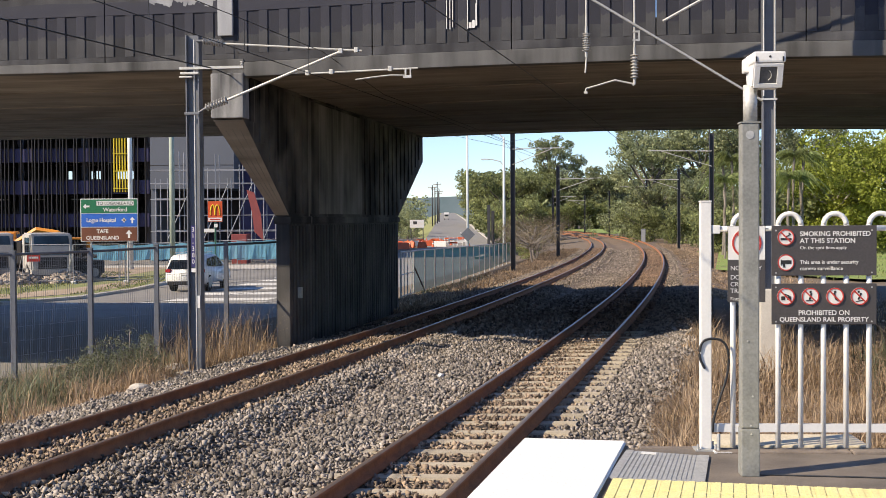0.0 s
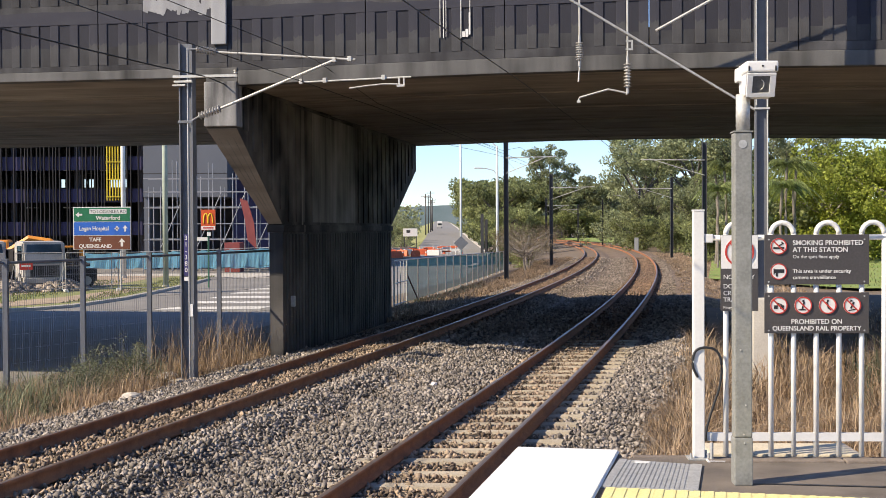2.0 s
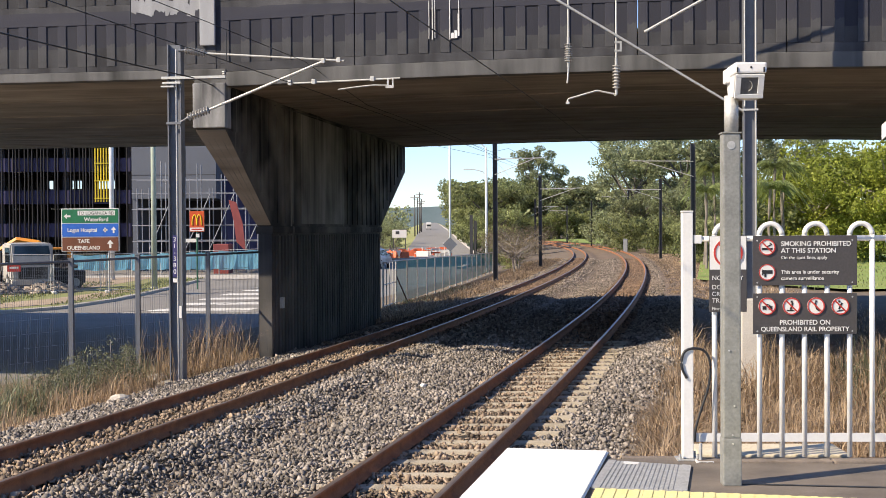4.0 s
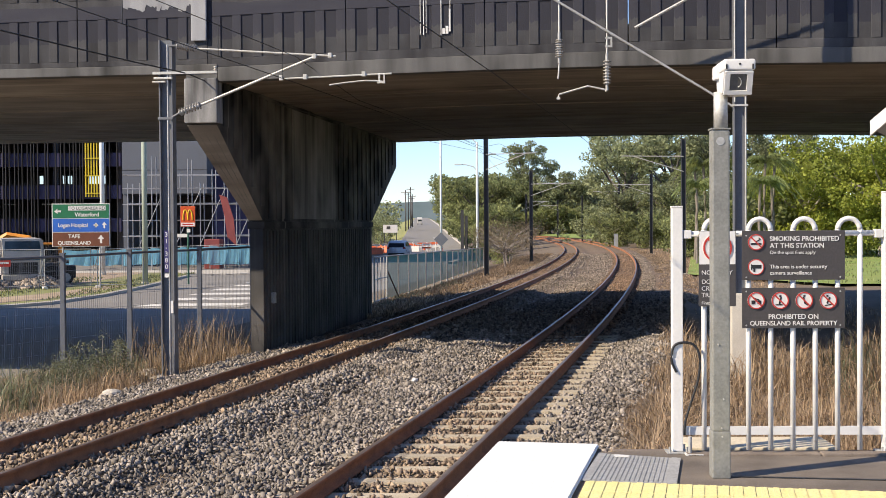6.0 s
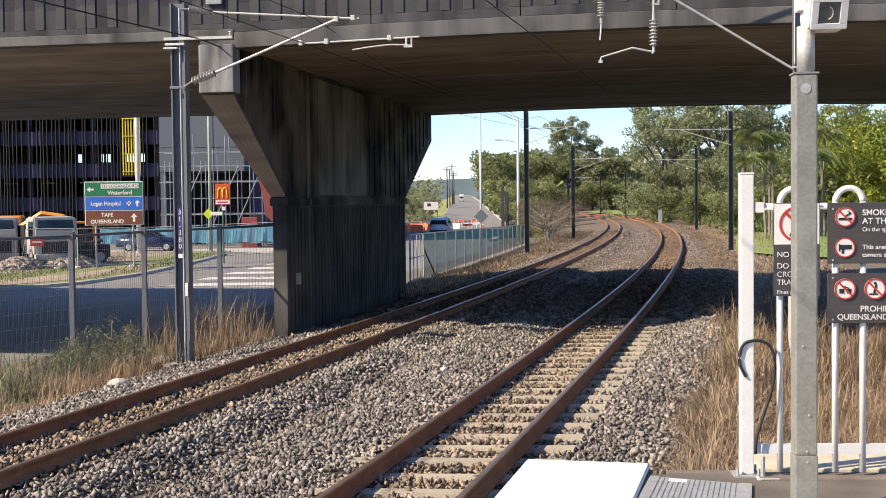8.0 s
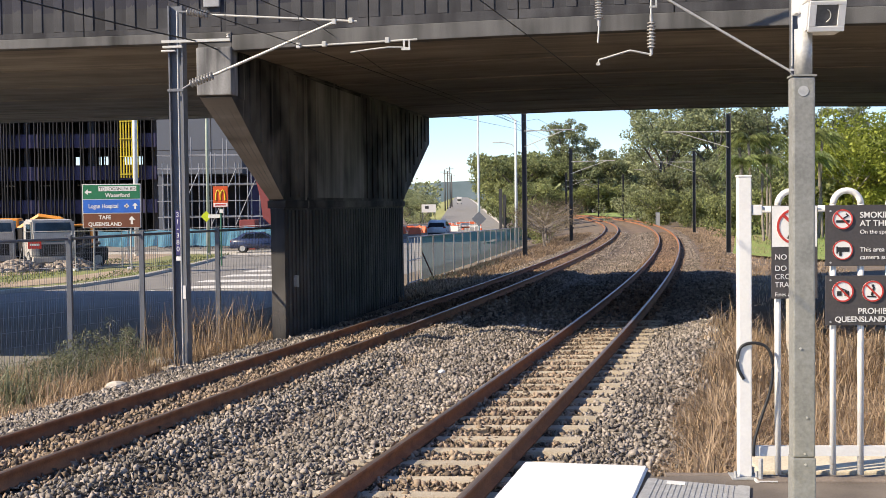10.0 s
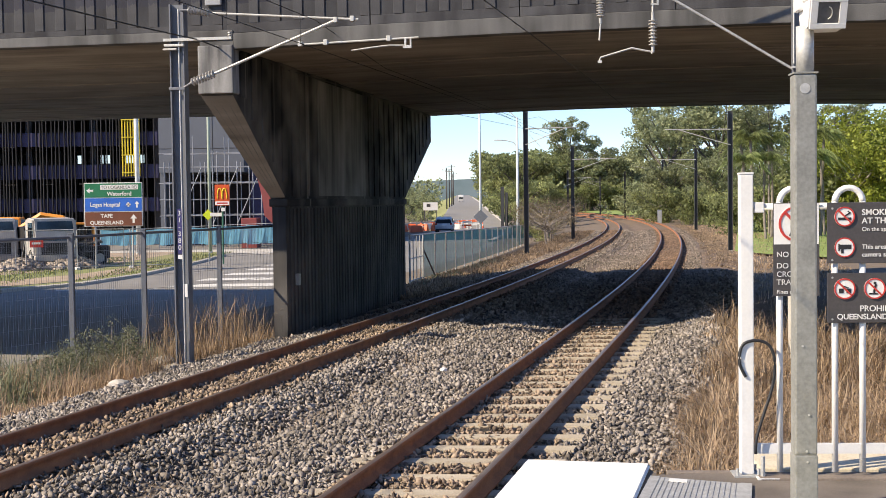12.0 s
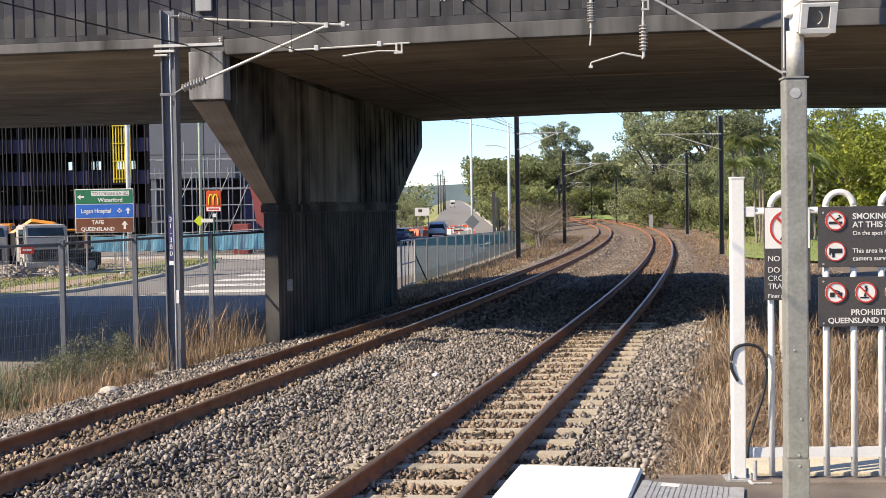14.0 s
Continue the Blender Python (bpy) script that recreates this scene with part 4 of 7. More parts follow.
    for text, size, z in (("NO ENTRY", 0.044, 0.225), ("DO NOT", 0.044, 0.16), ("CROSS", 0.044, 0.112), ("TRACKS", 0.044, 0.066), ("Fines apply", 0.032, 0.014)):
        words("lettering", text, size, M["white"], b, pose(0.018, -0.003, z))


def lamp_post():
    p = empty("lamp_post", pose(1.8425, 6.836, 0.72, 0, 0, -3), "square galvanised steel lamp post with a white floodlight on top", "lamp post")
    part("lower_sleeve", B((-0.0585, 0.0585, -0.0585, 0.0585, 0.0, 0.303), bevel=0.008), M["post_steel"], p)
    shaft = part("shaft", B((-0.056, 0.056, -0.056, 0.056, 0.304, 2.228), bevel=0.01), M["post_steel"], p)
    part("cap_plate", B((-0.061, 0.061, -0.061, 0.061, 2.229, 2.238)), M["post_steel"], shaft)
    part("oval_badge", disc(bmesh.new(), -0.004, 2.155, 0.026, -0.059), M["galv"], shaft)
    for x, z in ((0.0, 0.325), (0.012, 0.51), (-0.02, 0.86), (0.004, 0.27)):
        part("bolt", disc(bmesh.new(), x, z, 0.006, -0.0625, 8), M["tube"], shaft)
    part("tube", rods(((0.008, 0, 2.239), (0.008, 0, 2.47), 0.0445), seg=20), M["tube"], p, smooth=True)
    # the case leans: its glass looks down along the platform
    bm = bmesh.new()
    prism(bm, [(-0.150, 2.596), (-0.088, 2.448), (0.085, 2.448), (0.118, 2.52), (0.118, 2.596)], 0.004, 0.186)
    for v in bm.verts:
        v.co.x, v.co.y = v.co.y, v.co.x
    bmesh.ops.recalc_face_normals(bm, faces=bm.faces)
    bmesh.ops.bevel(bm, geom=bm.edges[:], offset=0.009, segments=2, affect="EDGES")
    head = part("floodlight", bm, M["white"], p, "white cast floodlight housing")
    part("lid", B((0.0, 0.196, -0.166, 0.115, 2.594, 2.662), bevel=0.012), M["white"], head)
    part("hinge_block", B((-0.022, 0.03, 0.02, 0.13, 2.555, 2.645), bevel=0.012), M["white"], head)
    tilt = pose(0.095, -0.119, 2.522, 22.7, 0, 0)
    for name, boxes, material in (("glass", [(-0.052, 0.05, -0.012, -0.006, -0.05, 0.054)], M["lens_glass"]), ("glass_frame", [(-0.088, 0.088, -0.02, -0.004, -0.078, -0.052), (-0.088, 0.088, -0.02, -0.004, 0.056, 0.074), (-0.088, -0.054, -0.02, -0.004, -0.0515, 0.0555), (0.052, 0.088, -0.02, -0.004, -0.0515, 0.0555)], M["white"])):
        bm = B(*boxes, bevel=0.002 if name == "glass_frame" else 0.0)
        bmesh.ops.transform(bm, matrix=tilt, verts=bm.verts)
        part(name, bm, material, head)
    bm = bmesh.new()
    pipe(bm, [tilt @ Vector((-0.012 + 0.03 * math.cos(a), -0.0125, 0.034 * math.sin(a))) for a in (-1.2, -0.8, -0.4, 0, 0.4, 0.8, 1.2)], 0.003, 6)
    part("reflector_rim", bm, M["tube"], head)
    for x in (0.014, 0.178):
        part("clip", B((x - 0.005, x + 0.005, -0.1725, -0.1665, 2.597, 2.63), bevel=0.002), M["black"], head)
    part("screw", disc(bmesh.new(), 0.098, 2.629, 0.007, -0.1695, 8), M["black"], head)


def platform_bits():
    # tactile strip: ribbed yellow tiles
    st = empty("tactile_strip", pose(0.962, 6.715, 0.72, 0, 0, -13.4), "bright yellow ribbed tactile tiles across the platform end", "tactile paving")
    for i in range(12):
        x = i * 0.3008
        for j in range(2):
            t = part("tile", B((x, x + 0.3, -0.31 - j * 0.3008, -0.01 - j * 0.3008, 0.003, 0.012)), M["yellow"], st)
            bm = bmesh.new()
            for k in range(4):
                box(bm, x + 0.02 + k * 0.073, x + 0.058 + k * 0.073, -0.30 - j * 0.3008, -0.02 - j * 0.3008, 0.0122, 0.0165)
            part("ribs", bm, M["yellow"], t)
    # ribbed grey pit cover
    c = empty("pit_cover", pose(0.932, 6.740, 0.722), "ribbed grey metal pit cover beside the white slab", "pit cover")
    def skew(u, v):
        """Place on the cover: u across it, v away."""
        near, far = Vector((0.581, -0.143)) * u, Vector((0.254, 0.925)) + Vector((0.532, -0.232)) * u
        return near.lerp(far, v)
    def slab(u0, u1, v0, v1, z0, z1):
        bm = bmesh.new()
        o = [skew(u, v) for u, v in ((u0, v0), (u1, v0), (u1, v1), (u0, v1))]
        lo, hi = [bm.verts.new((*p, z0)) for p in o], [bm.verts.new((*p, z1)) for p in o]
        bm.faces.new(lo), bm.faces.new(hi)
        for i in range(4):
            bm.faces.new((lo[i], lo[(i + 1) % 4], hi[(i + 1) % 4], hi[i]))
        bmesh.ops.recalc_face_normals(bm, faces=bm.faces)
        return bm
    part("frame", slab(0, 1, 0, 1, 0.001, 0.008), M["galv"], c)
    part("side_strip", slab(0.0, 0.10, 0, 1, 0.0082, 0.012), M["galv"], c)
    part("side_strip", slab(0.89, 1.0, 0, 1, 0.0082, 0.012), M["galv"], c)
    for k in range(15):
        part("rib", slab(0.125 + k * 0.05, 0.15 + k * 0.05, 0.02, 0.98, 0.0082, 0.0115), M["galv"], c)
    part("label_plate", slab(0.2, 0.38, 0.88, 0.96, 0.0118, 0.014), M["white"], c)
    j = tagged(part("expansion_joint", B((0.0, 3.6, -0.016, 0.016, 0.0, 0.004)), M["black"]), "dark rubber joint across the platform asphalt", "platform joint")
    j.matrix_basis = pose(1.91, 6.835, 0.721, 0, 0, -9.5)
    # kerb under the fence, cream upstand behind it
    k = empty("fence_kerb", FENCE, "cracked concrete kerb under the platform fence", "kerb")
    part("kerb_stone", B((0.05, 0.98, -0.15, -0.05, -0.02, 0.016), bevel=0.008), M["stained_kerb"], k)
    part("kerb_stone", B((0.99, 1.75, -0.165, -0.055, -0.02, 0.02), bevel=0.008), M["stained_kerb"], k)
    part("kerb_stone", B((-0.45, 0.04, 0.045, 0.12, -0.05, 0.004), bevel=0.008), M["stained_kerb"], k)
    u = tagged(part("ledge", B((0.11, 1.19, 0.17, 0.64, -0.30, 0.004), bevel=0.012), M["ledge_cream"]), "cream concrete ledge behind the white fence", "ledge")
    u.matrix_basis = FENCE
    cable = bmesh.new()
    pts = [(-0.01, -0.045, 0.58), (-0.045, -0.045, 0.66), (-0.03, -0.045, 0.76), (0.04, -0.045, 0.79), (0.12, -0.045, 0.765), (0.155, -0.045, 0.67), (0.14, -0.045, 0.52), (0.09, -0.045, 0.36), (0.05, -0.045, 0.22), (0.045, -0.042, 0.12)]
    curve = []
    for i in range(len(pts) - 1):
        p0, p1, p2, p3 = (Vector(pts[min(max(k, 0), len(pts) - 1)]) for k in (i - 1, i, i + 1, i + 2))
        for k in range(5):
            u = k / 5
            curve.append(0.5 * (2 * p1 + (p2 - p0) * u + (2 * p0 - 5 * p1 + 4 * p2 - p3) * u * u + (3 * p1 - p0 - 3 * p2 + p3) * u ** 3))
    pipe(cable, curve, 0.009, 8)
    cb = tagged(part("cable_loop", cable, M["black"], smooth=True), "black cable looped beside the white fence post", "cable")
    cb.matrix_basis = FENCE


def shelter():
    s = empty("platform_shelter", pose(5.32, 13.2, 0, 0, 0, -27), "small white-trimmed shelter with a pitched grey roof", "shelter")
    bm = bmesh.new()
    prism(bm, [(-0.1, 3.42), (1.7, 4.95), (3.5, 3.42), (3.5, 3.5), (1.7, 5.05), (-0.1, 3.5)], 0.1, 3.0)
    part("roof", bm, M["galv"], s)
    bm = bmesh.new()
    prism(bm, [(-0.15, 3.36), (1.7, 4.92), (3.55, 3.36), (3.55, 3.53), (1.7, 5.09), (-0.15, 3.53)], 0.0, 0.09)
    part("barge_board", bm, M["white"], s)
    part("beam", B((0.28, 3.2, 0.12, 0.24, 3.16, 3.3), bevel=0.01), M["white"], s)
    part("wall", B((1.6, 3.2, 0.5, 2.8, -0.2, 3.155)), M["kerb"], s)
    part("bracket", B((0.28, 0.40, 0.12, 0.24, 3.305, 3.55)), M["white"], s)


# ---- overhead line ----
def insulator(bm, a, b, r=0.055, sheds=7):
    """A ribbed insulator, turned as one body."""
    a, b = Vector(a), Vector(b)
    q = (b - a).to_track_quat("Z", "Y")
    rings = []
    for k in range(sheds):
        for f, w in ((0.08, 0.5), (0.42, 0.55), (0.5, 1.0), (0.72, 0.92), (0.82, 0.5)):
            p = a.lerp(b, (k + f) / sheds)
            rings.append([bm.verts.new(p + q @ Vector((r * w * math.cos(2 * math.pi * i / 12), r * w * math.sin(2 * math.pi * i / 12), 0))) for i in range(12)])
    for u, v in zip(rings, rings[1:]):
        for i in range(12):
            bm.faces.new((u[i], u[(i + 1) % 12], v[(i + 1) % 12], v[i]))
    bm.faces.new(rings[0][::-1]), bm.faces.new(rings[-1])
    return bm


def h_column(bm, h, w=0.23, d=0.2, t=0.022):
    a, c, e = w / 2, d / 2, 0.012
    prism(bm, [(-a, -c), (-a + t, -c), (-a + t, -e), (a - t, -e), (a - t, -c), (a, -c), (a, c), (a - t, c), (a - t, e), (-a + t, e), (-a + t, c), (-a, c)], 0, h)
    bmesh.ops.rotate(bm, verts=bm.verts, cent=(0, 0, 0), matrix=Matrix.Rotation(radians(90), 3, "X"))
    for v in bm.verts:
        v.co.z = abs(v.co.z)
    bmesh.ops.recalc_face_normals(bm, faces=bm.faces)
    return bm


def near_mast():
    m = empty("catenary_mast", pose(-4.515, 21.5, -0.5, 0, 0, -8), "blue-grey steel mast with a cantilever arm over the far track", "catenary mast", "masts of the overhead line")
    col = part("column", h_column(bmesh.new(), 6.19, 0.25), M["mast"], m)
    part("conduit", rods(((0.045, -0.115, 0.2), (0.045, -0.115, 6.1), 0.013)), M["tube"], col)
    part("footing", B((-0.3, 0.3, -0.3, 0.3, -0.4, 0.16), bevel=0.03), M["kerb"], m)
    part("cross_arm", B((-0.22, 0.96, -0.15, -0.09, 5.57, 5.615)), M["tube"], m)
    part("clamp", B((-0.20, 0.14, -0.16, -0.1, 5.48, 5.52), bevel=0.008), M["tube"], m)
    part("clamp", B((-0.22, 0.02, -0.17, -0.1, 5.42, 5.45), bevel=0.008), M["tube"], m)
    part("clamp", B((-0.14, 0.14, -0.13, -0.1, 4.76, 4.81), bevel=0.008), M["mast"], m)
    part("pin_insulator", insulator(bmesh.new(), (0.93, -0.12, 5.615), (0.93, -0.12, 5.70), 0.04, 2), M["insulator"], m)
    arm = part("cantilever", rods(((0.58, -0.1, 6.02), (3.10, -0.1, 5.83), 0.019), ((0.646, -0.1, 5.017), (2.72, -0.1, 5.828), 0.024), ((2.14, -0.1, 5.451), (4.09, -0.1, 5.506), 0.017)), M["tube"], m, "pale tubular cantilever arm")
    bm = bmesh.new()
    pipe(bm, [(2.99, -0.14, 5.322), (3.3, -0.14, 5.36), (3.61, -0.14, 5.388), (3.85, -0.14, 5.38), (3.98, -0.14, 5.36)], 0.014)
    part("steady_arm", bm, M["tube"], arm)
    part("end_insulator", insulator(bmesh.new(), (0.21, -0.1, 6.08), (0.58, -0.1, 6.02), 0.07, 8), M["insulator"], arm)
    part("end_insulator", insulator(bmesh.new(), (0.243, -0.1, 4.88), (0.646, -0.1, 5.017), 0.075, 8), M["insulator"], arm)
    part("hanger", B((3.84, 3.98, -0.155, -0.08, 5.335, 5.365), (3.86, 3.89, -0.12, -0.09, 5.366, 5.50), (3.95, 3.975, -0.12, -0.09, 5.366, 5.50)), M["tube"], arm)
    for x, z in ((2.72, 5.79), (3.0, 5.80), (2.12, 5.42), (2.55, 5.43), (3.6, 5.46)):
        part("coupling", B((x - 0.035, x + 0.035, -0.135, -0.065, z, z + 0.09), bevel=0.01), M["tube"], arm)
    part("bracket", rods(((0.08, -0.1, 4.78), (0.25, -0.1, 4.88), 0.02)), M["mast"], arm)
    part("bracket", rods(((0.08, -0.1, 6.08), (0.22, -0.1, 6.08), 0.02)), M["mast"], arm)
    plate = part("number_plate", B((-0.04, 0.037, -0.128, -0.118, 2.03, 2.78)), mat("violet_plate", (0.035, 0.03, 0.13), None, 3, 0.5), m, "violet plate with white figures")
    for i, ch in enumerate("31-380"):
        words("lettering", ch, 0.115, M["white"], plate, pose(-0.003, -0.13, 2.67 - i * 0.115), "CENTER")
    part("small_plate", B((-0.04, 0.037, -0.128, -0.118, 1.94, 2.01)), M["white"], m)
    part("tag_plate", B((0.06, 0.11, -0.118, -0.108, 1.3, 1.52)), M["white"], m)


def portal_mast():
    m = empty("catenary_mast", pose(5.295, 19.5, 0.45, 0, 0, -8), "tall blue-grey steel mast carrying insulators over the near track", "catenary mast", "masts of the overhead line")
    part("column", h_column(bmesh.new(), 7.6, 0.20, 0.18), M["mast"], m)
    part("footing", B((-0.15, 0.15, -0.17, 0.17, -1.0, 0.74), bevel=0.02), M["kerb"], m)
    part("conduit", rods(((0.095, -0.105, 0.74), (0.095, -0.105, 7.5), 0.011)), M["tube"], m)
    part("conduit", rods(((-0.085, -0.105, 3.9), (-0.085, -0.105, 7.5), 0.012)), M["tube"], m)
    part("clamp", B((-0.12, 0.13, -0.125, -0.09, 3.83, 3.86)), M["tube"], m)
    part("stay", rods(((-0.09, -0.05, 3.82), (-3.55, -0.05, 5.99), 0.021)), M["galv"], m)
    part("stay", rods(((-0.09, -0.05, 6.03), (-1.705, -0.05, 5.167), 0.024)), M["tube"], m)
    part("strut", rods(((-3.5, -0.05, 6.0), (0, -0.05, 7.0), 0.028)), M["tube"], m)
    for x, top, z0, z1, low in ((-2.965, 6.1, 5.015, 4.70, 4.35), (-2.17, 6.35, 4.645, 4.228, 4.12)):
        part("hanger_rod", rods(((x, 0, z0), (x, 0, top), 0.016)), M["tube"], m)
        part("insulator", insulator(bmesh.new(), (x, 0, z1), (x, 0, z0), 0.068, 8), M["insulator"], m)
        part("end_cap", rods(((x, 0, z0 - 0.02), (x, 0, z0 + 0.11), 0.026), seg=10), M["galv"], m)
        part("end_cap", rods(((x, 0, z1 - 0.09), (x, 0, z1 + 0.02), 0.026), seg=10), M["galv"], m)
        part("hook", rods(((x - 0.02, 0, low), (x + 0.01, 0, z1), 0.014)), M["tube"], m)
    part("clevis", B((-2.2, -2.08, -0.02, 0.02, 4.86, 4.89), (-2.2, -2.08, -0.02, 0.02, 5.0, 5.03), (-2.11, -2.08, -0.02, 0.02, 4.891, 4.999)), M["galv"], m)
    bm = bmesh.new()
    pipe(bm, [(-2.16, 0, 4.143), (-2.49, 0, 4.217), (-2.97, 0, 4.085), (-2.98, 0, 4.035)], 0.017)
    part("steady_arm", bm, M["tube"], m)
    part("clip", B((-3.01, -2.95, -0.03, 0.03, 4.0, 4.04)), M["tube"], m)


def far_masts():
    for x, y, h, arm, lab in ((3.71, 64, 6.95, 2.6, "on the left of the tracks"), (8.14, 86, 6.1, 3.0, ""), (14.26, 65, 6.85, -3.3, ""), (20.19, 105, 6.6, -3.2, ""), (24.9, 150, 7.2, -3.2, ""), (23.4, 172, 6.3, 0, ""), (13.6, 150, 6.0, 2.8, ""), (25.0, 215, 6.5, -3, "")):
        g = float(level(x, min(y, 190))) - 0.1
        m = empty("catenary_mast", pose(x, y, g, 0, 0, -6), "dark steel mast of the overhead line beyond the bridge", "catenary mast", "masts of the overhead line")
        part("column", h_column(bmesh.new(), h - g, 0.24, 0.24), M["dark_steel"], m)
        part("footing", B((-0.3, 0.3, -0.3, 0.3, -0.3, 0.12)), M["kerb"], m)
        if arm:
            s = 1 if arm > 0 else -1
            z = h - g
            a = part("cantilever", rods(((0, -0.15, z - 0.95), (arm, -0.15, z - 0.9), 0.022), ((0, -0.15, z - 1.75), (arm * 0.8, -0.15, z - 0.92), 0.02)), M["tube"], m)
            part("insulator", insulator(bmesh.new(), (s * 0.15, -0.15, z - 0.95), (s * 0.55, -0.15, z - 0.94), 0.06, 5), M["insulator"], a)


def wires():
    def wire(pts, r, name="overhead_wire", label="thin dark overhead wire above the tracks"):
        bm = bmesh.new()
        pipe(bm, pts, r, 5)
        tagged(part(name, bm, M["wire"]), label, "wire", "overhead wires")
    for s, z, r in ((-4.1, 4.86, 0.0065), (-4.1, 5.32, 0.006), (0.1, 4.42, 0.0065)):
        pts = []
        for y in list(range(4, 60, 4)) + [66, 86, 105, 125, 150, 175, 200]:
            x, yy = track_at(float(y), s)
            low = min(z, 4.95) if 20 < y < 44 else z
            pts.append((float(x), float(yy), low))
        wire(pts, r)
    pts = [(float(track_at(y, -6.15)[0]), float(track_at(y, -6.15)[1]), 5.16 - 0.22 * math.sin(math.pi * ((y - 2) % 20) / 20) if y < 21.6 else 5.0) for y in (2, 6, 10, 14, 18, 20, 21.8, 24, 30)]
    wire(pts, 0.012, "feeder_cable", "black feeder cable slung from mast to mast")
    # dropper wires between the pair above the far track
    for y in (10.5, 13.5, 16.5, 19.3):
        x, yy = track_at(y, -4.1)
        wire([(float(x), float(yy), 4.86), (float(x), float(yy), 5.32)], 0.006)
    for a, b, c in (((1.3, 83, 9.0), (4.8, 95, 8.4), (9, 130, 8.0)), ((-8, 60, 8.3), (4.8, 95, 8.0), (20, 160, 7.5))):
        wire([a, b, c], 0.012, "street_wire", "sagging power wire along the far road")


# ---- plants ----
def leaves(rng, centres, radii, count, size, flat=0.55):
    """Small leaf cards spread through a set of blobs, thicker towards their skins."""
    k = rng.integers(0, len(centres), count)
    d = rng.normal(size=(count, 3))
    d /= np.linalg.norm(d, axis=1)[:, None]
    p = centres[k] + d * radii[k] * rng.uniform(0.35, 1.0, (count, 1)) ** 0.5
    a = rng.normal(size=(count, 3))
    a /= np.linalg.norm(a, axis=1)[:, None]
    b = np.cross(a, d + 0.6 * rng.normal(size=(count, 3)))
    b /= np.linalg.norm(b, axis=1)[:, None] + 1e-6
    s = size * rng.uniform(0.5, 1.3, (count, 1))
    V = np.stack([p - a * s, p - b * s * flat, p + a * s, p + b * s * flat], 1)
    return V.reshape(-1, 3), np.arange(count * 4).reshape(-1, 4)


def limbs(bm, rng, h, spread, n, r):
    """A tapered trunk that forks into limbs; returns the limbs' ends."""
    pts = [Vector((0.06 * h * rng.normal() * t, 0.06 * h * rng.normal() * t, h * 0.55 * t)) for t in (0, 0.35, 0.7, 1.0)]
    for a, b, ra, rb in zip(pts, pts[1:], (r, r * 0.8, r * 0.65), (r * 0.8, r * 0.65, r * 0.5)):
        rod(bm, a, b, ra, rb, seg=7)
    ends = []
    for i in range(n):
        ang = 2 * math.pi * i / n + rng.uniform(-0.4, 0.4)
        start = pts[2].lerp(pts[3], rng.uniform(0, 1))
        mid = start + Vector((math.cos(ang) * spread * 0.45, math.sin(ang) * spread * 0.45, h * rng.uniform(0.08, 0.2)))
        end = mid + Vector((math.cos(ang) * spread * 0.4, math.sin(ang) * spread * 0.4, h * rng.uniform(0.08, 0.25)))
        rod(bm, start, mid, r * 0.42, r * 0.28, seg=5)
        rod(bm, mid, end, r * 0.28, r * 0.1, seg=5)
        ends += [mid.lerp(end, 0.5), end]
    return ends


def make_tree(seed, h, spread, material, count, size, label, name="tree", blob=0.26, open_crown=False, low=0.42, n=7, bark="bark", more=0):
    rng = np.random.default_rng(seed)
    t = empty(name, pose(0, 0, 0), label, "tree", "trees beyond the bridge")
    bm = bmesh.new()
    ends = limbs(bm, rng, h, spread, n, h * 0.022 + 0.05)
    part("trunk", bm, M[bark], t)
    c = [tuple(e) for e in ends]
    extra = 6 if open_crown else 22 + more
    for i in range(extra):
        ang, rr = rng.uniform(0, 2 * math.pi), spread * rng.uniform(0.1, 0.85)
        c.append((math.cos(ang) * rr, math.sin(ang) * rr, h * rng.uniform(low, 0.93) - 0.18 * rr))
    c = np.array(c)
    rad = np.stack([rng.uniform(0.7, 1.25, len(c)) * spread * blob * 1.25] * 2 + [rng.uniform(0.6, 1.0, len(c)) * spread * blob], -1)
    V, F = leaves(rng, c, rad, count, size)
    link("crown", solid(V, F), material, t)
    return t


def make_palm(seed, h):
    rng = np.random.default_rng(seed)
    t = empty("palm_tree", pose(0, 0, 0), "slender palm with drooping green fronds", "palm", "palms beside the lawn")
    bm = bmesh.new()
    pipe(bm, [(0.15 * math.sin(k * 0.5), 0, h * k / 6) for k in range(7)], 0.09, 7)
    part("trunk", bm, M["bark_mid"], t)
    V, F = [], []
    for i in range(34):
        ang, lift = rng.uniform(0, 2 * math.pi), rng.uniform(0.1, 1.5)
        u = np.array((math.cos(ang), math.sin(ang), 0))
        side = np.array((-math.sin(ang), math.cos(ang), 0))
        L = rng.uniform(1.2, 2.0)
        for k in range(15):
            a = (k + 0.5) / 15
            p = u * L * a * math.cos(lift * 0.6) + np.array((0, 0, h + L * (a * math.sin(lift) - 0.95 * a * a)))
            for sgn in (-1, 1):
                w = side * sgn * 0.38 * math.sin(math.pi * min(1, a + 0.12)) + np.array((0, 0, -0.22)) + u * 0.2
                n = len(V)
                V += [p, p + u * 0.06, p + w + u * 0.03, p + w]
                F.append((n, n + 1, n + 2, n + 3))
    link("crown", solid(np.array(V), F), M["leaf_palm"], t)
    return t


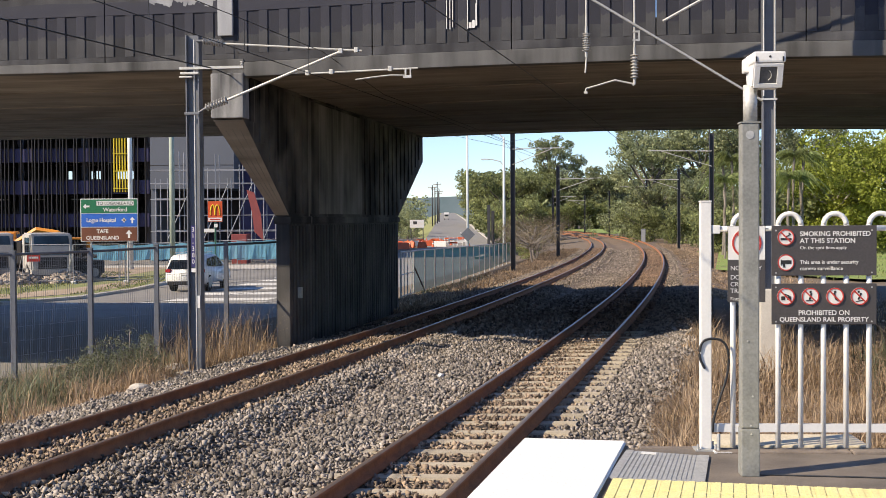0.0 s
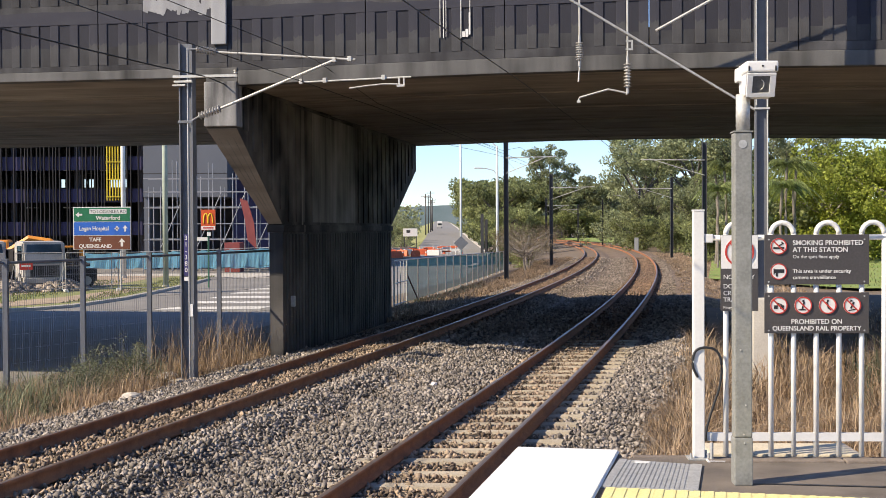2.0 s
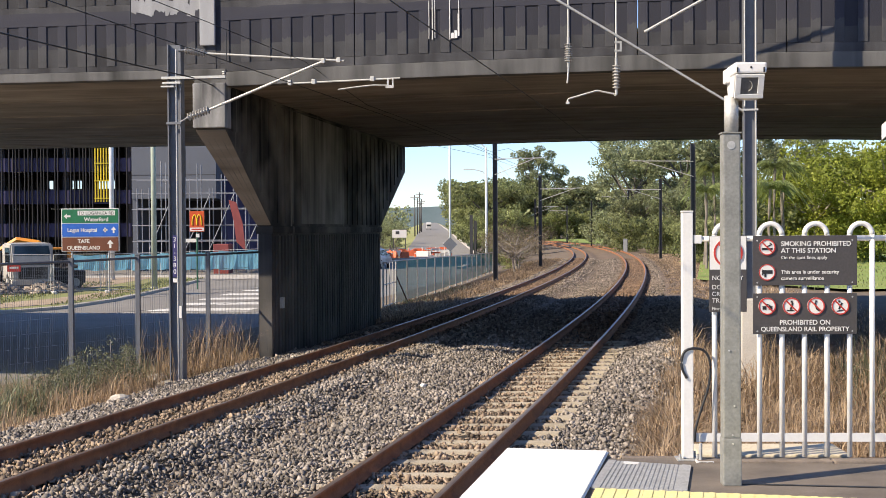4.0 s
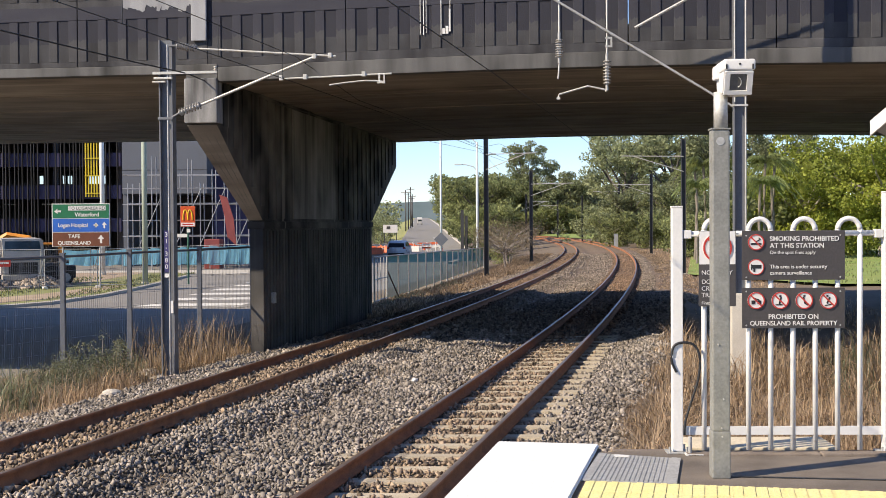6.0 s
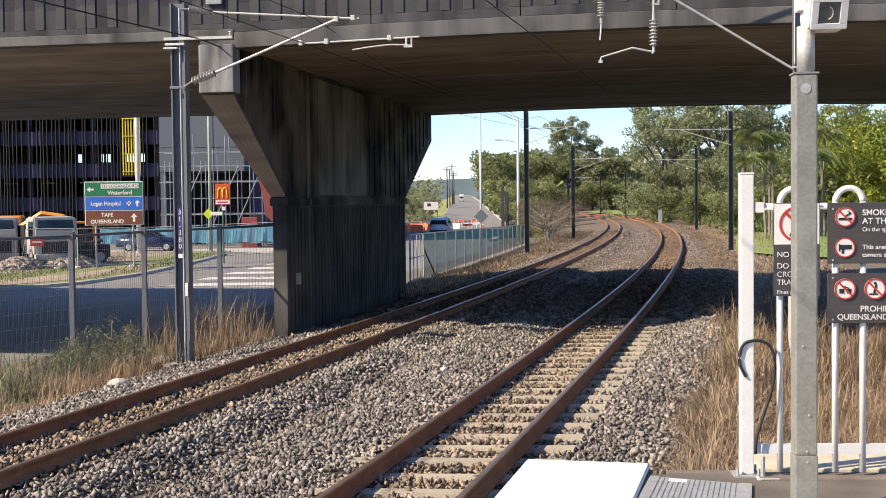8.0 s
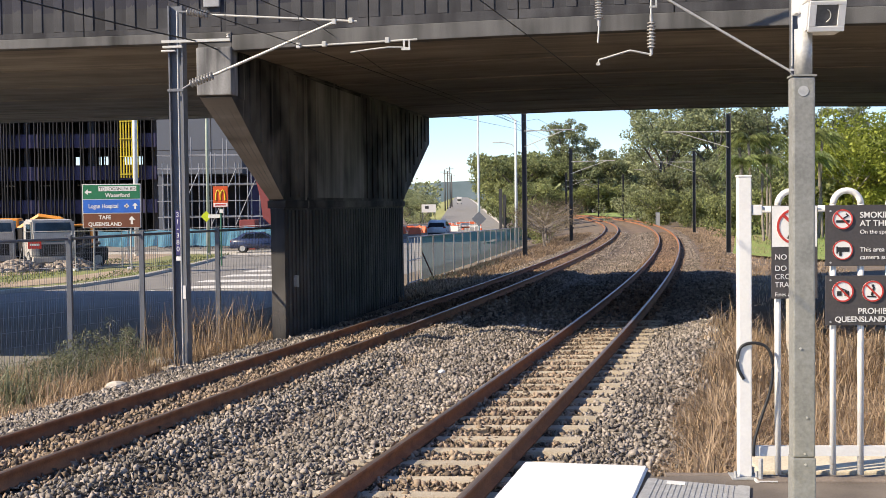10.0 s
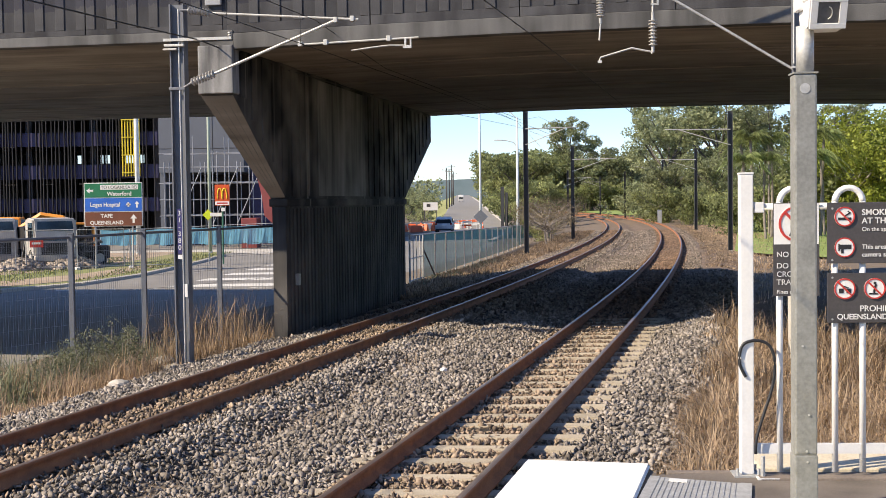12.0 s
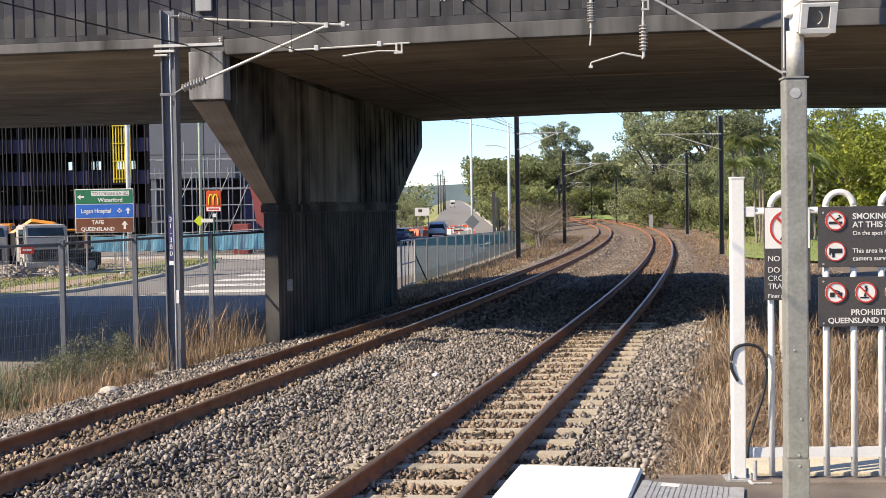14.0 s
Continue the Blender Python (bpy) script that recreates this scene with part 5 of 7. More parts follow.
def blades(rng, X, Y, Z, height, width, lean=0.35):
    """Upright bent blades of grass, two cards each."""
    n = len(X)
    ang = rng.uniform(0, 2 * np.pi, n)
    u = np.stack([np.cos(ang), np.sin(ang), np.zeros(n)], -1)
    side = np.stack([-np.sin(ang), np.cos(ang), np.zeros(n)], -1)
    h = (height * rng.uniform(0.45, 1.2, n))[:, None]
    w = width * rng.uniform(0.6, 1.3, n)[:, None]
    k = rng.uniform(0.05, 1.0, n)[:, None] * lean
    p = np.stack([X, Y, Z], -1)
    up = np.array((0, 0, 1.0))
    m = p + up * h * 0.55 + u * h * k * 0.4
    e = p + up * h * (1 - 0.35 * k) + u * h * k * 1.35
    V = np.stack([p - side * w, p + side * w, m + side * w * 0.8, m - side * w * 0.8, e + side * w * 0.15, e - side * w * 0.15], 1)
    i = np.arange(n)[:, None] * 6
    F = np.stack([i + np.array((0, 1, 2, 3)), i + np.array((3, 2, 4, 5))], 1)
    return V.reshape(-1, 3), F.reshape(-1, 4)


def grass_patch(seed, s0, s1, y0, y1, count, height, width, material, label, lean=0.5, clump=True, keep=None):
    rng = np.random.default_rng(seed)
    s, y = rng.uniform(s0, s1, count), rng.uniform(y0, y1, count)
    X, Y = track_at(y, s)
    hh = np.full(count, height)
    if clump:
        v = np.array([noise.noise(Vector((a * 0.9, b * 0.9, seed))) for a, b in zip(X, Y)])
        ok = rng.random(count) < np.clip(0.6 + 1.3 * v, 0.08, 1)
        edge = np.clip((s - s0) / 0.5, 0.25, 1) * np.clip((s1 - s) / 0.5, 0.25, 1)
        X, Y, hh = X[ok], Y[ok], (height * (0.75 + 0.7 * v) * edge)[ok]
    if keep is not None:
        ok = keep(X, Y)
        X, Y, hh = X[ok], Y[ok], hh[ok]
    V, F = blades(rng, X, Y, level(X, Y) - 0.03, hh, width, lean)
    tagged(link("grass", solid(V, F), material), label, "grass", kind="stuff")


def weed_bush(x, y, h, seed):
    """A leafy weed: thin stems and small dull leaves."""
    rng = np.random.default_rng(seed)
    w = empty("weed_bush", pose(x, y, float(level(x, y)) - 0.03), "leafy dull-green weed growing by the railway fence", "weed", "weeds along the fence")
    tips = []
    for i in range(11):
        a, r = rng.uniform(0, 2 * math.pi), rng.uniform(0.1, 0.42)
        tip = (math.cos(a) * r, math.sin(a) * r, h * rng.uniform(0.55, 1.0))
        part("stem", rod(bmesh.new(), (0, 0, 0), tip, 0.006, 0.003, seg=4), M["bark"], w)
        tips += [tip, tuple(c * 0.7 for c in tip)]
    c = np.array(tips)
    V, F = leaves(rng, c, np.full((len(c), 3), 0.13), 1100, 0.022, 0.45)
    tagged(link("foliage", solid(V, F), M["grass_green"], w), kind="stuff")


def grasses():
    off_platform = lambda X, Y: (Y > 8.75) | (X < 1.2)
    dry, green = M["grass_dry"], M["grass_green"]
    grass_patch(11, 1.95, 7.5, 8.2, 23.5, 22000, 0.72, 0.008, dry, "tall dry straw-coloured grass beside the track", 1.0, keep=off_platform)
    grass_patch(12, 1.95, 5.0, 8.4, 16, 18000, 0.6, 0.007, dry, "tall dry straw-coloured grass beside the track", 1.3, keep=off_platform)
    grass_patch(13, 4.5, 8.0, 10, 23, 3000, 0.7, 0.008, green, "green weeds among the dry grass", 0.7, keep=off_platform)
    grass_patch(26, -9.0, -6.4, 20, 24.5, 450, 0.5, 0.006, dry, "sparse dry grass along the railway fence", 0.9)
    grass_patch(14, -9.4, -6.35, 10, 20.3, 12000, 0.6, 0.0055, dry, "tall dry grass along the railway fence", 0.8)
    grass_patch(24, -9.4, -6.35, 10, 25, 15000, 0.24, 0.007, dry, "short broken dry grass along the railway fence", 1.3)
    grass_patch(15, -9.2, -7.0, 14.5, 21.5, 4200, 0.7, 0.008, green, "green weeds along the railway fence", 0.8)
    grass_patch(16, -7.6, -6.5, 19.8, 23.8, 420, 1.05, 0.0055, dry, "tall seeding dry grass at the mast's foot", 0.7, clump=False)
    grass_patch(21, -7.3, -6.2, 21.0, 25.0, 150, 0.9, 0.006, dry, "seeding dry grass between mast and pier", 0.9)
    grass_patch(17, -9.2, -5.7, 34, 110, 60000, 0.26, 0.016, dry, "short dry grass on the far bank", 0.9)
    grass_patch(18, -9.2, -7.2, 41, 60, 2500, 0.3, 0.014, green, "green tufts on the far bank", 0.6)
    grass_patch(27, 1.3, 3.6, 40, 125, 32000, 0.13, 0.018, dry, "dry leaf litter and straw beside the far track", 1.5)
    grass_patch(19, 2.7, 6.8, 42, 125, 26000, 0.22, 0.014, dry, "short dry grass on the far bank", 1.0)
    grass_patch(25, 2.6, 8, 24, 42, 4000, 0.2, 0.010, dry, "short dry litter under the bridge", 1.2)
    grass_patch(20, -3.0, -1.5, 9, 20, 300, 0.22, 0.005, dry, "small dry tufts in the ballast", 0.8)
    for i, (x, y, h) in enumerate(((-6.3, 20.6, 0.6), (-5.95, 20.3, 0.8), (-5.5, 20.6, 1.0), (-5.2, 20.4, 0.8), (-6.1, 19.6, 0.6), (-7.2, 18.3, 0.5))):
        weed_bush(x, y, h, 70 + i)


def verge_grass():
    rng = np.random.default_rng(33)
    n = 9000
    x, y = rng.uniform(-24, -14.6, n), rng.uniform(47, 84, n)
    edge = np.interp(x, [-30, -22, -17.6, -15.6, -14.75, -14.6], [43.9, 46.2, 48.6, 52.3, 58, 80])
    ok = (y > edge + 1.2 + 0.5 * np.sin(x * 2.3)) & (y < edge + 30 + np.sin(x * 1.7)) & ((x > -16.0) | (np.abs(x + 17.5 + 0.03 * (y - 60)) > 1.1))
    V, F = blades(rng, x[ok], y[ok], np.full(ok.sum(), -0.80), np.full(ok.sum(), 0.13), 0.02, 0.7)
    tagged(link("grass", solid(V, F), M["leaf_mid"]), "short patchy grass of the road verge", "grass", kind="stuff")


def lawns():
    for name, o in (("lawn", [(13.8, 62), (16.0, 46.5), (80, 36), (110, 120), (27, 132), (22.5, 100)]), ("far_lawn", [(29.5, 215), (36, 205), (46, 296), (29, 296)])):
        bm = bmesh.new()
        bm.faces.new([bm.verts.new((x, y, float(level(x, min(y, 185))) + 0.03)) for x, y in o])
        bmesh.ops.triangulate(bm, faces=bm.faces[:])
        bmesh.ops.subdivide_edges(bm, edges=bm.edges[:], cuts=6, use_grid_fill=True)
        for v in bm.verts:
            v.co.z = float(level(v.co.x, min(v.co.y, 185))) + 0.1
        tagged(part(name, bm, M["lawn"]), "mown green lawn beyond the bridge", "lawn", kind="structure")
    rng = np.random.default_rng(31)
    x, y = rng.uniform(15, 60, 16000), rng.uniform(44, 125, 16000)
    ok = (x > 14.8 + (y - 58) * 0.19) & (y > 47 - (x - 16) * 0.16)
    V, F = blades(rng, x[ok], y[ok], level(x[ok], y[ok]) + 0.07, np.full(ok.sum(), 0.14), 0.02, 0.5)
    tagged(link("grass", solid(V, F), M["leaf_mid"]), "short green blades of the lawn", "grass", kind="stuff")


def woods():
    gum = make_tree(41, 14, 4.6, M["leaf_dark"], 9000, 0.165, "tall gum tree with grey-green foliage", blob=0.2, low=0.22, bark="bark_dark", more=14)
    gum2 = make_tree(42, 11, 4.2, M["leaf_dark"], 7500, 0.165, "dense grey-green gum tree", blob=0.22, low=0.1, bark="bark_dark", more=8)
    open_gum = make_tree(43, 15.5, 4.2, M["leaf_dark"], 11000, 0.15, "tall open-crowned gum tree against the sky", blob=0.19, low=0.6, n=11, bark="bark_dark")
    mid = make_tree(44, 8, 4.0, M["leaf_mid"], 7500, 0.155, "rounded green roadside tree", blob=0.22, low=0.15, bark="bark_dark")
    bright = make_tree(45, 8.2, 4.6, M["leaf_bright"], 16000, 0.12, "broad bright yellow-green tree in full sun", blob=0.23, low=0.12)
    shrub = make_tree(46, 4.0, 3.0, M["leaf_mid"], 4500, 0.145, "bushy green shrub at the wood's edge", "shrub", blob=0.27, low=0.05)
    brown = make_tree(47, 4.3, 3.3, M["leaf_brown"], 2200, 0.07, "tangled half-bare bush with pale twigs beside the track", blob=0.3, low=0.05, n=20, bark="bark_mid")

    def plant(model, x, y, k=1.0, turn=0.0, used=set()):
        m = pose(x, y, float(level(x, min(y, 185))) - 0.1, 0, 0, turn) @ Matrix.Scale(k, 4)
        if model.name in used:
            o = copy_thing(model, pose(x, y, float(level(x, min(y, 185))) - 0.1, 0, 0, turn))
            o.scale = (k, k, k)
        else:
            used.add(model.name)
            model.matrix_basis = m
    rng = random.Random(8)
    # wood on the right of the line
    for x, y, k in ((25.5, 152, 0.98), (28.5, 158, 1.1), (32, 150, 1.15), (37.5, 146, 1.08), (43, 150, 0.95), (29, 172, 1.25), (36, 170, 1.2), (50, 140, 0.85), (57, 136, 0.85), (65, 140, 0.9)):
        plant(gum, x, y, k, rng.uniform(0, 360))
    for x, y, k in ((24.8, 146, 0.75), (28.5, 140, 0.8), (33.5, 137, 0.85), (30.5, 131, 0.6), (38, 133, 0.8), (42.5, 132, 0.85), (32, 304, 1.36), (36.5, 307, 1.48), (41.5, 302, 1.6), (31.6, 310, 1.5), (35, 318, 1.4), (25.5, 312, 1.42), (21, 310, 1.32), (39.5, 306, 1.4), (45, 312, 1.5), (-5.2, 200, 0.46), (-7.4, 205, 0.52), (-9.4, 212, 0.6), (-4.8, 224, 0.5), (-6.6, 238, 0.6)):
        plant(gum2, x, y, k, rng.uniform(0, 360))
    for x, y, k in ((28, 309, 1.55), (46, 152, 0.95), (38, 165, 0.95)):
        plant(open_gum, x, y, k, rng.uniform(0, 360))
    for x, y, k in ((8.6, 165, 1.32), (9.4, 190, 1.55), (9.6, 220, 1.75), (11.0, 255, 1.6), (11.4, 295, 1.7), (21, 305, 2.0), (17.5, 312, 2.1), (12.5, 335, 1.8), (8.6, 142, 0.8), (10.2, 176, 1.0), (-11.5, 240, 0.95), (-16, 255, 0.9), (-21, 262, 1.0)):
        plant(mid, x, y, k, rng.uniform(0, 360))
    for x, y, k in ((28.2, 88, 0.92), (32.0, 84, 1.1), (36.5, 86, 1.12), (31.0, 93, 1.1), (41, 82, 1.1), (35.5, 93, 1.16)):
        plant(bright, x, y, k, rng.uniform(0, 360))
    for x, y, k in ((22.3, 136, 0.9), (25.2, 132, 1.0), (27.5, 126, 0.9), (30.5, 122, 0.95), (34, 118, 0.9), (37.5, 114, 0.9), (31, 300, 1.6), (27.5, 302, 1.4), (24, 300, 1.6), (36, 299, 1.8), (7.2, 98, 0.4), (21.4, 94, 0.8), (24.2, 93, 0.95), (26.4, 91, 1.2), (26, 118, 0.7), (40, 108, 0.9), (8.4, 140, 0.7), (9.0, 155, 0.8), (40, 298, 1.7), (44, 300, 1.7), (7.6, 112, 0.5), (8.0, 120, 0.55), (8.3, 130, 0.6)):
        plant(shrub, x, y, k, rng.uniform(0, 360))
    for x, y, k in ((6.0, 81, 0.62), (6.5, 85, 0.5), (6.7, 88, 0.78), (7.6, 99, 0.85), (7.0, 94, 0.7), (7.3, 92, 0.5)):
        plant(brown, x, y, k, rng.uniform(0, 360))
    # undergrowth that fills the wood's foot
    g = np.random.default_rng(62)
    n = 520
    along = 0.27 + 0.73 * g.random(n)
    cx, cy = 15 + 34 * along + g.normal(size=n) * 1.5, 178 - 46 * along + g.uniform(0, 14, n)
    tall = 2.2 + 2.4 * np.array([noise.noise(Vector((a * 0.25, b * 0.25, 9))) for a, b in zip(cx, cy)])
    cz = np.maximum(0.3, g.uniform(0.1, 1.2, n) * tall)
    V, F = leaves(g, np.stack([cx, cy, cz], -1), np.full((n, 3), 0.9), 42000, 0.16)
    tagged(link("undergrowth", solid(V, F), M["leaf_dark"]), "dense dark undergrowth at the foot of the wood", "undergrowth", kind="stuff")
    palm, palm2 = make_palm(51, 6.6), make_palm(52, 5.2)
    spots = [(18.8, 80, 0), (20.4, 81, 50), (22.9, 80, 110), (24.4, 83, 200), (19.6, 86, 20), (22.0, 88, 70)]
    for p, rows in ((palm, spots), (palm2, [(x - 0.9, y - 2.2, a + 77) for x, y, a in spots[:4]])):
        for i, (x, y, a) in enumerate(rows):
            m = pose(x, y, float(level(x, y)) - 0.1, 0, 0, a)
            if i:
                copy_thing(p, m)
            else:
                p.matrix_basis = m
    # far wooded rise that closes the view
    rng = np.random.default_rng(61)
    n = 60000
    ang = rng.uniform(-1.3, 1.3, n)
    dist = rng.uniform(300, 420, n)
    top = 9 + 5 * np.array([noise.noise(Vector((a * 9, 0, 3))) for a in ang])
    C = np.stack([np.sin(ang) * dist, np.cos(ang) * dist, rng.uniform(0, 1, n) ** 0.8 * top], -1)
    keep = np.abs(C[:, 0] - 3.4) > 7.0
    C = C[keep]
    V, F = leaves(rng, C, np.full((len(C), 3), 0.8), len(C), 0.55)
    tagged(link("far_woods", solid(V, F), M["leaf_dark"]), "far line of dark green woods", "woods", kind="stuff")
    bm = bmesh.new()
    a = [(-1600, 1500, 0), (-700, 1500, 26), (-250, 1500, 16), (0, 1500, 24), (240, 1500, 30), (800, 1500, 22), (1700, 1500, 10)]
    lo = [bm.verts.new((x, y, -3)) for x, y, z in a]
    hi = [bm.verts.new((x, y + 60, z * 1.25 + 1)) for x, y, z in a]
    bk = [bm.verts.new((x, y + 400, -3)) for x, y, z in a]
    for i in range(len(a) - 1):
        bm.faces.new((lo[i], lo[i + 1], hi[i + 1], hi[i])), bm.faces.new((hi[i], hi[i + 1], bk[i + 1], bk[i]))
    tagged(part("hill", bm, M["hill"]), "low blue-green wooded hills on the horizon", "hill", kind="structure")


# ---- road, verge, street things beyond the railway fence ----
ROAD_Z = -0.93


def flat(name, outline, z, material, label, category, thick=0.0):
    bm = bmesh.new()
    top = [bm.verts.new((x, y, z)) for x, y in outline]
    bm.faces.new(top)
    if thick:
        low = [bm.verts.new((x, y, z - thick)) for x, y in outline]
        n = len(outline)
        for i in range(n):
            bm.faces.new((top[i], low[i], low[(i + 1) % n], top[(i + 1) % n]))
    bmesh.ops.recalc_face_normals(bm, faces=bm.faces)
    if not thick:
        for f in bm.faces:
            if f.normal.z < 0:
                f.normal_flip()
    return tagged(part(name, bm, material), label, category, kind="structure")


def far_road_x(y):
    """Centre line of the road that runs away beyond the junction."""
    return np.interp(y, [40, 70, 105, 140, 200, 300, 500, 900], [-13.5, -8.2, -1.6, 1.9, 2.4, 3.0, 4.0, 6.0])


def far_road_z(y):
    return np.interp(y, [0, 140, 271, 440, 900], [ROAD_Z, ROAD_Z, 0.3, 2.6, 7.5])


def roads():
    flat("road", [(-90, 14), (-9.5, 14), (-5.6, 24), (-4.2, 38), (-2.5, 52), (0.5, 70), (2.2, 86), (4.0, 110), (-60, 110), (-90, 100)], ROAD_Z, M["asphalt"], "grey asphalt road junction beside the railway", "road")
    rows, banks = bmesh.new(), bmesh.new()
    last = None
    for y in (84, 100, 120, 140, 160, 180, 200, 230, 271, 300, 340, 380, 440, 600, 900):
        x, z, w = float(far_road_x(y)), float(far_road_z(y)) + 0.006, 4.6
        top = [rows.verts.new(v) for v in ((x - w, y, z), (x + w, y, z))]
        side = [banks.verts.new(v) for v in ((x - w - 3 - 3 * (z + 1), y, -2.5), (x - w + 0.02, y, z - 0.004), (x + w - 0.02, y, z - 0.004), (x + w + 3 + 3 * (z + 1), y, -2.5))]
        if last:
            a, b = last
            rows.faces.new((a[0], a[1], top[1], top[0]))
            banks.faces.new((b[0], b[1], side[1], side[0])), banks.faces.new((b[2], b[3], side[3], side[2]))
        last = top, side
    tagged(part("far_road", rows, M["asphalt"]), "pale asphalt road climbing away to the horizon", "road", kind="structure")
    tagged(part("road_bank", banks, M["verge"]), "grassy bank on both sides of the far road", "verge", kind="structure")
    for i, (y, dx) in enumerate([(118 + 9 * k, 1.3) for k in range(14)]):
        x, z = float(far_road_x(y)) + dx, float(far_road_z(y)) + 0.012
        z2 = float(far_road_z(y + 3.5)) + 0.012
        bm = bmesh.new()
        bm.faces.new([bm.verts.new(v) for v in ((x - 0.07, y, z), (x + 0.07, y, z), (x + 0.07, y + 3.5, z2), (x - 0.07, y + 3.5, z2))])
        tagged(part("lane_mark", bm, M["white"]), "white dash painted on the road", "road marking", kind="structure")
    bm = bmesh.new()
    pts = [(float(far_road_x(y)) + 4.62, y, float(far_road_z(y))) for y in (104, 130, 160, 200, 271, 340, 440, 700)]
    for a, b in zip(pts, pts[1:]):
        v = [bm.verts.new(p) for p in ((a[0], a[1], a[2] - 0.1), (a[0] + 0.45, a[1], a[2] - 0.1), (b[0] + 0.45, b[1], b[2] - 0.1), (b[0], b[1], b[2] - 0.1), (a[0], a[1], a[2] + 0.15), (a[0] + 0.45, a[1], a[2] + 0.15), (b[0] + 0.45, b[1], b[2] + 0.15), (b[0], b[1], b[2] + 0.15))]
        for q in ((4, 5, 6, 7), (0, 4, 7, 3), (1, 2, 6, 5)):
            bm.faces.new([v[i] for i in q])
    tagged(part("kerb", bm, M["kerb"]), "pale concrete kerb along the far road", "kerb", kind="structure")
    # verge island with its kerb
    island = [(-44, 40), (-22, 46.2), (-17.6, 48.6), (-15.6, 52.3), (-14.75, 58), (-14.6, 64), (-14.6, 72), (-14.9, 81), (-16.2, 85), (-34, 86), (-64, 82)]
    flat("verge", island, ROAD_Z + 0.13, M["verge"], "patchy grass verge at the road corner", "verge", 0.2)
    bm = bmesh.new()
    for (ax, ay), (bx, by) in zip(island, island[1:9]):
        a, b = Vector((ax, ay, ROAD_Z)), Vector((bx, by, ROAD_Z))
        d = (b - a).normalized()
        n = Vector((d.y, -d.x, 0)) * 0.16
        v = [bm.verts.new(p) for p in (a, b, b + n, a + n, a + Vector((0, 0, 0.15)), b + Vector((0, 0, 0.15)), b + n + Vector((0, 0, 0.12)), a + n + Vector((0, 0, 0.12)))]
        for q in ((4, 5, 6, 7), (2, 3, 7, 6), (0, 1, 5, 4), (0, 4, 7, 3), (1, 2, 6, 5)):
            bm.faces.new([v[i] for i in q])
    bmesh.ops.recalc_face_normals(bm, faces=bm.faces)
    tagged(part("kerb", bm, M["kerb"]), "pale concrete kerb round the grass verge", "kerb", kind="structure")
    flat("footpath", [(-40, 42.2), (-22, 47.6), (-18.2, 49.8), (-16.5, 53.2), (-15.6, 58), (-15.5, 66), (-16.6, 66), (-17.6, 58.5), (-19.2, 54), (-22, 51.6), (-28, 50), (-40, 48)], ROAD_Z + 0.138, M["dirt"], "trodden brown dirt path on the verge", "footpath")
    flat("footpath", [(-30, 86.5), (-16, 86.5), (-13.0, 83.5), (-7.5, 84), (-5.0, 89), (-6.0, 92.5), (-30, 92.5)], ROAD_Z + 0.02, M["kerb"], "pale concrete apron in front of the hoarding", "footpath")
    flat("site_ground", [(-60, 55), (-23, 56), (-20.5, 60), (-18.6, 68), (-18.4, 85.6), (-60, 81.6)], ROAD_Z + 0.136, M["dirt"], "bare brown ground of the building site", "ground")
    # worn bars of the crossing and a dashed lane
    for i in range(6):
        y = 50.5 + i * 4.2
        flat("road_marking", [(-11.6 + i * 0.35, y), (-7.3 + i * 0.35, y + 0.2), (-7.0 + i * 0.35, y + 1.9), (-11.3 + i * 0.35, y + 1.7)], ROAD_Z + 0.006, M["worn_white"], "worn white painted bars of a crossing", "road marking")
    for k in range(7):
        flat("lane_mark", [(-15.6 + k * 1.5, 49.2 + k * 0.1), (-14.7 + k * 1.5, 49.25 + k * 0.1), (-14.7 + k * 1.5, 49.45 + k * 0.1), (-15.6 + k * 1.5, 49.4 + k * 0.1)], ROAD_Z + 0.006, M["worn_white"], "white dash painted on the road", "road marking")


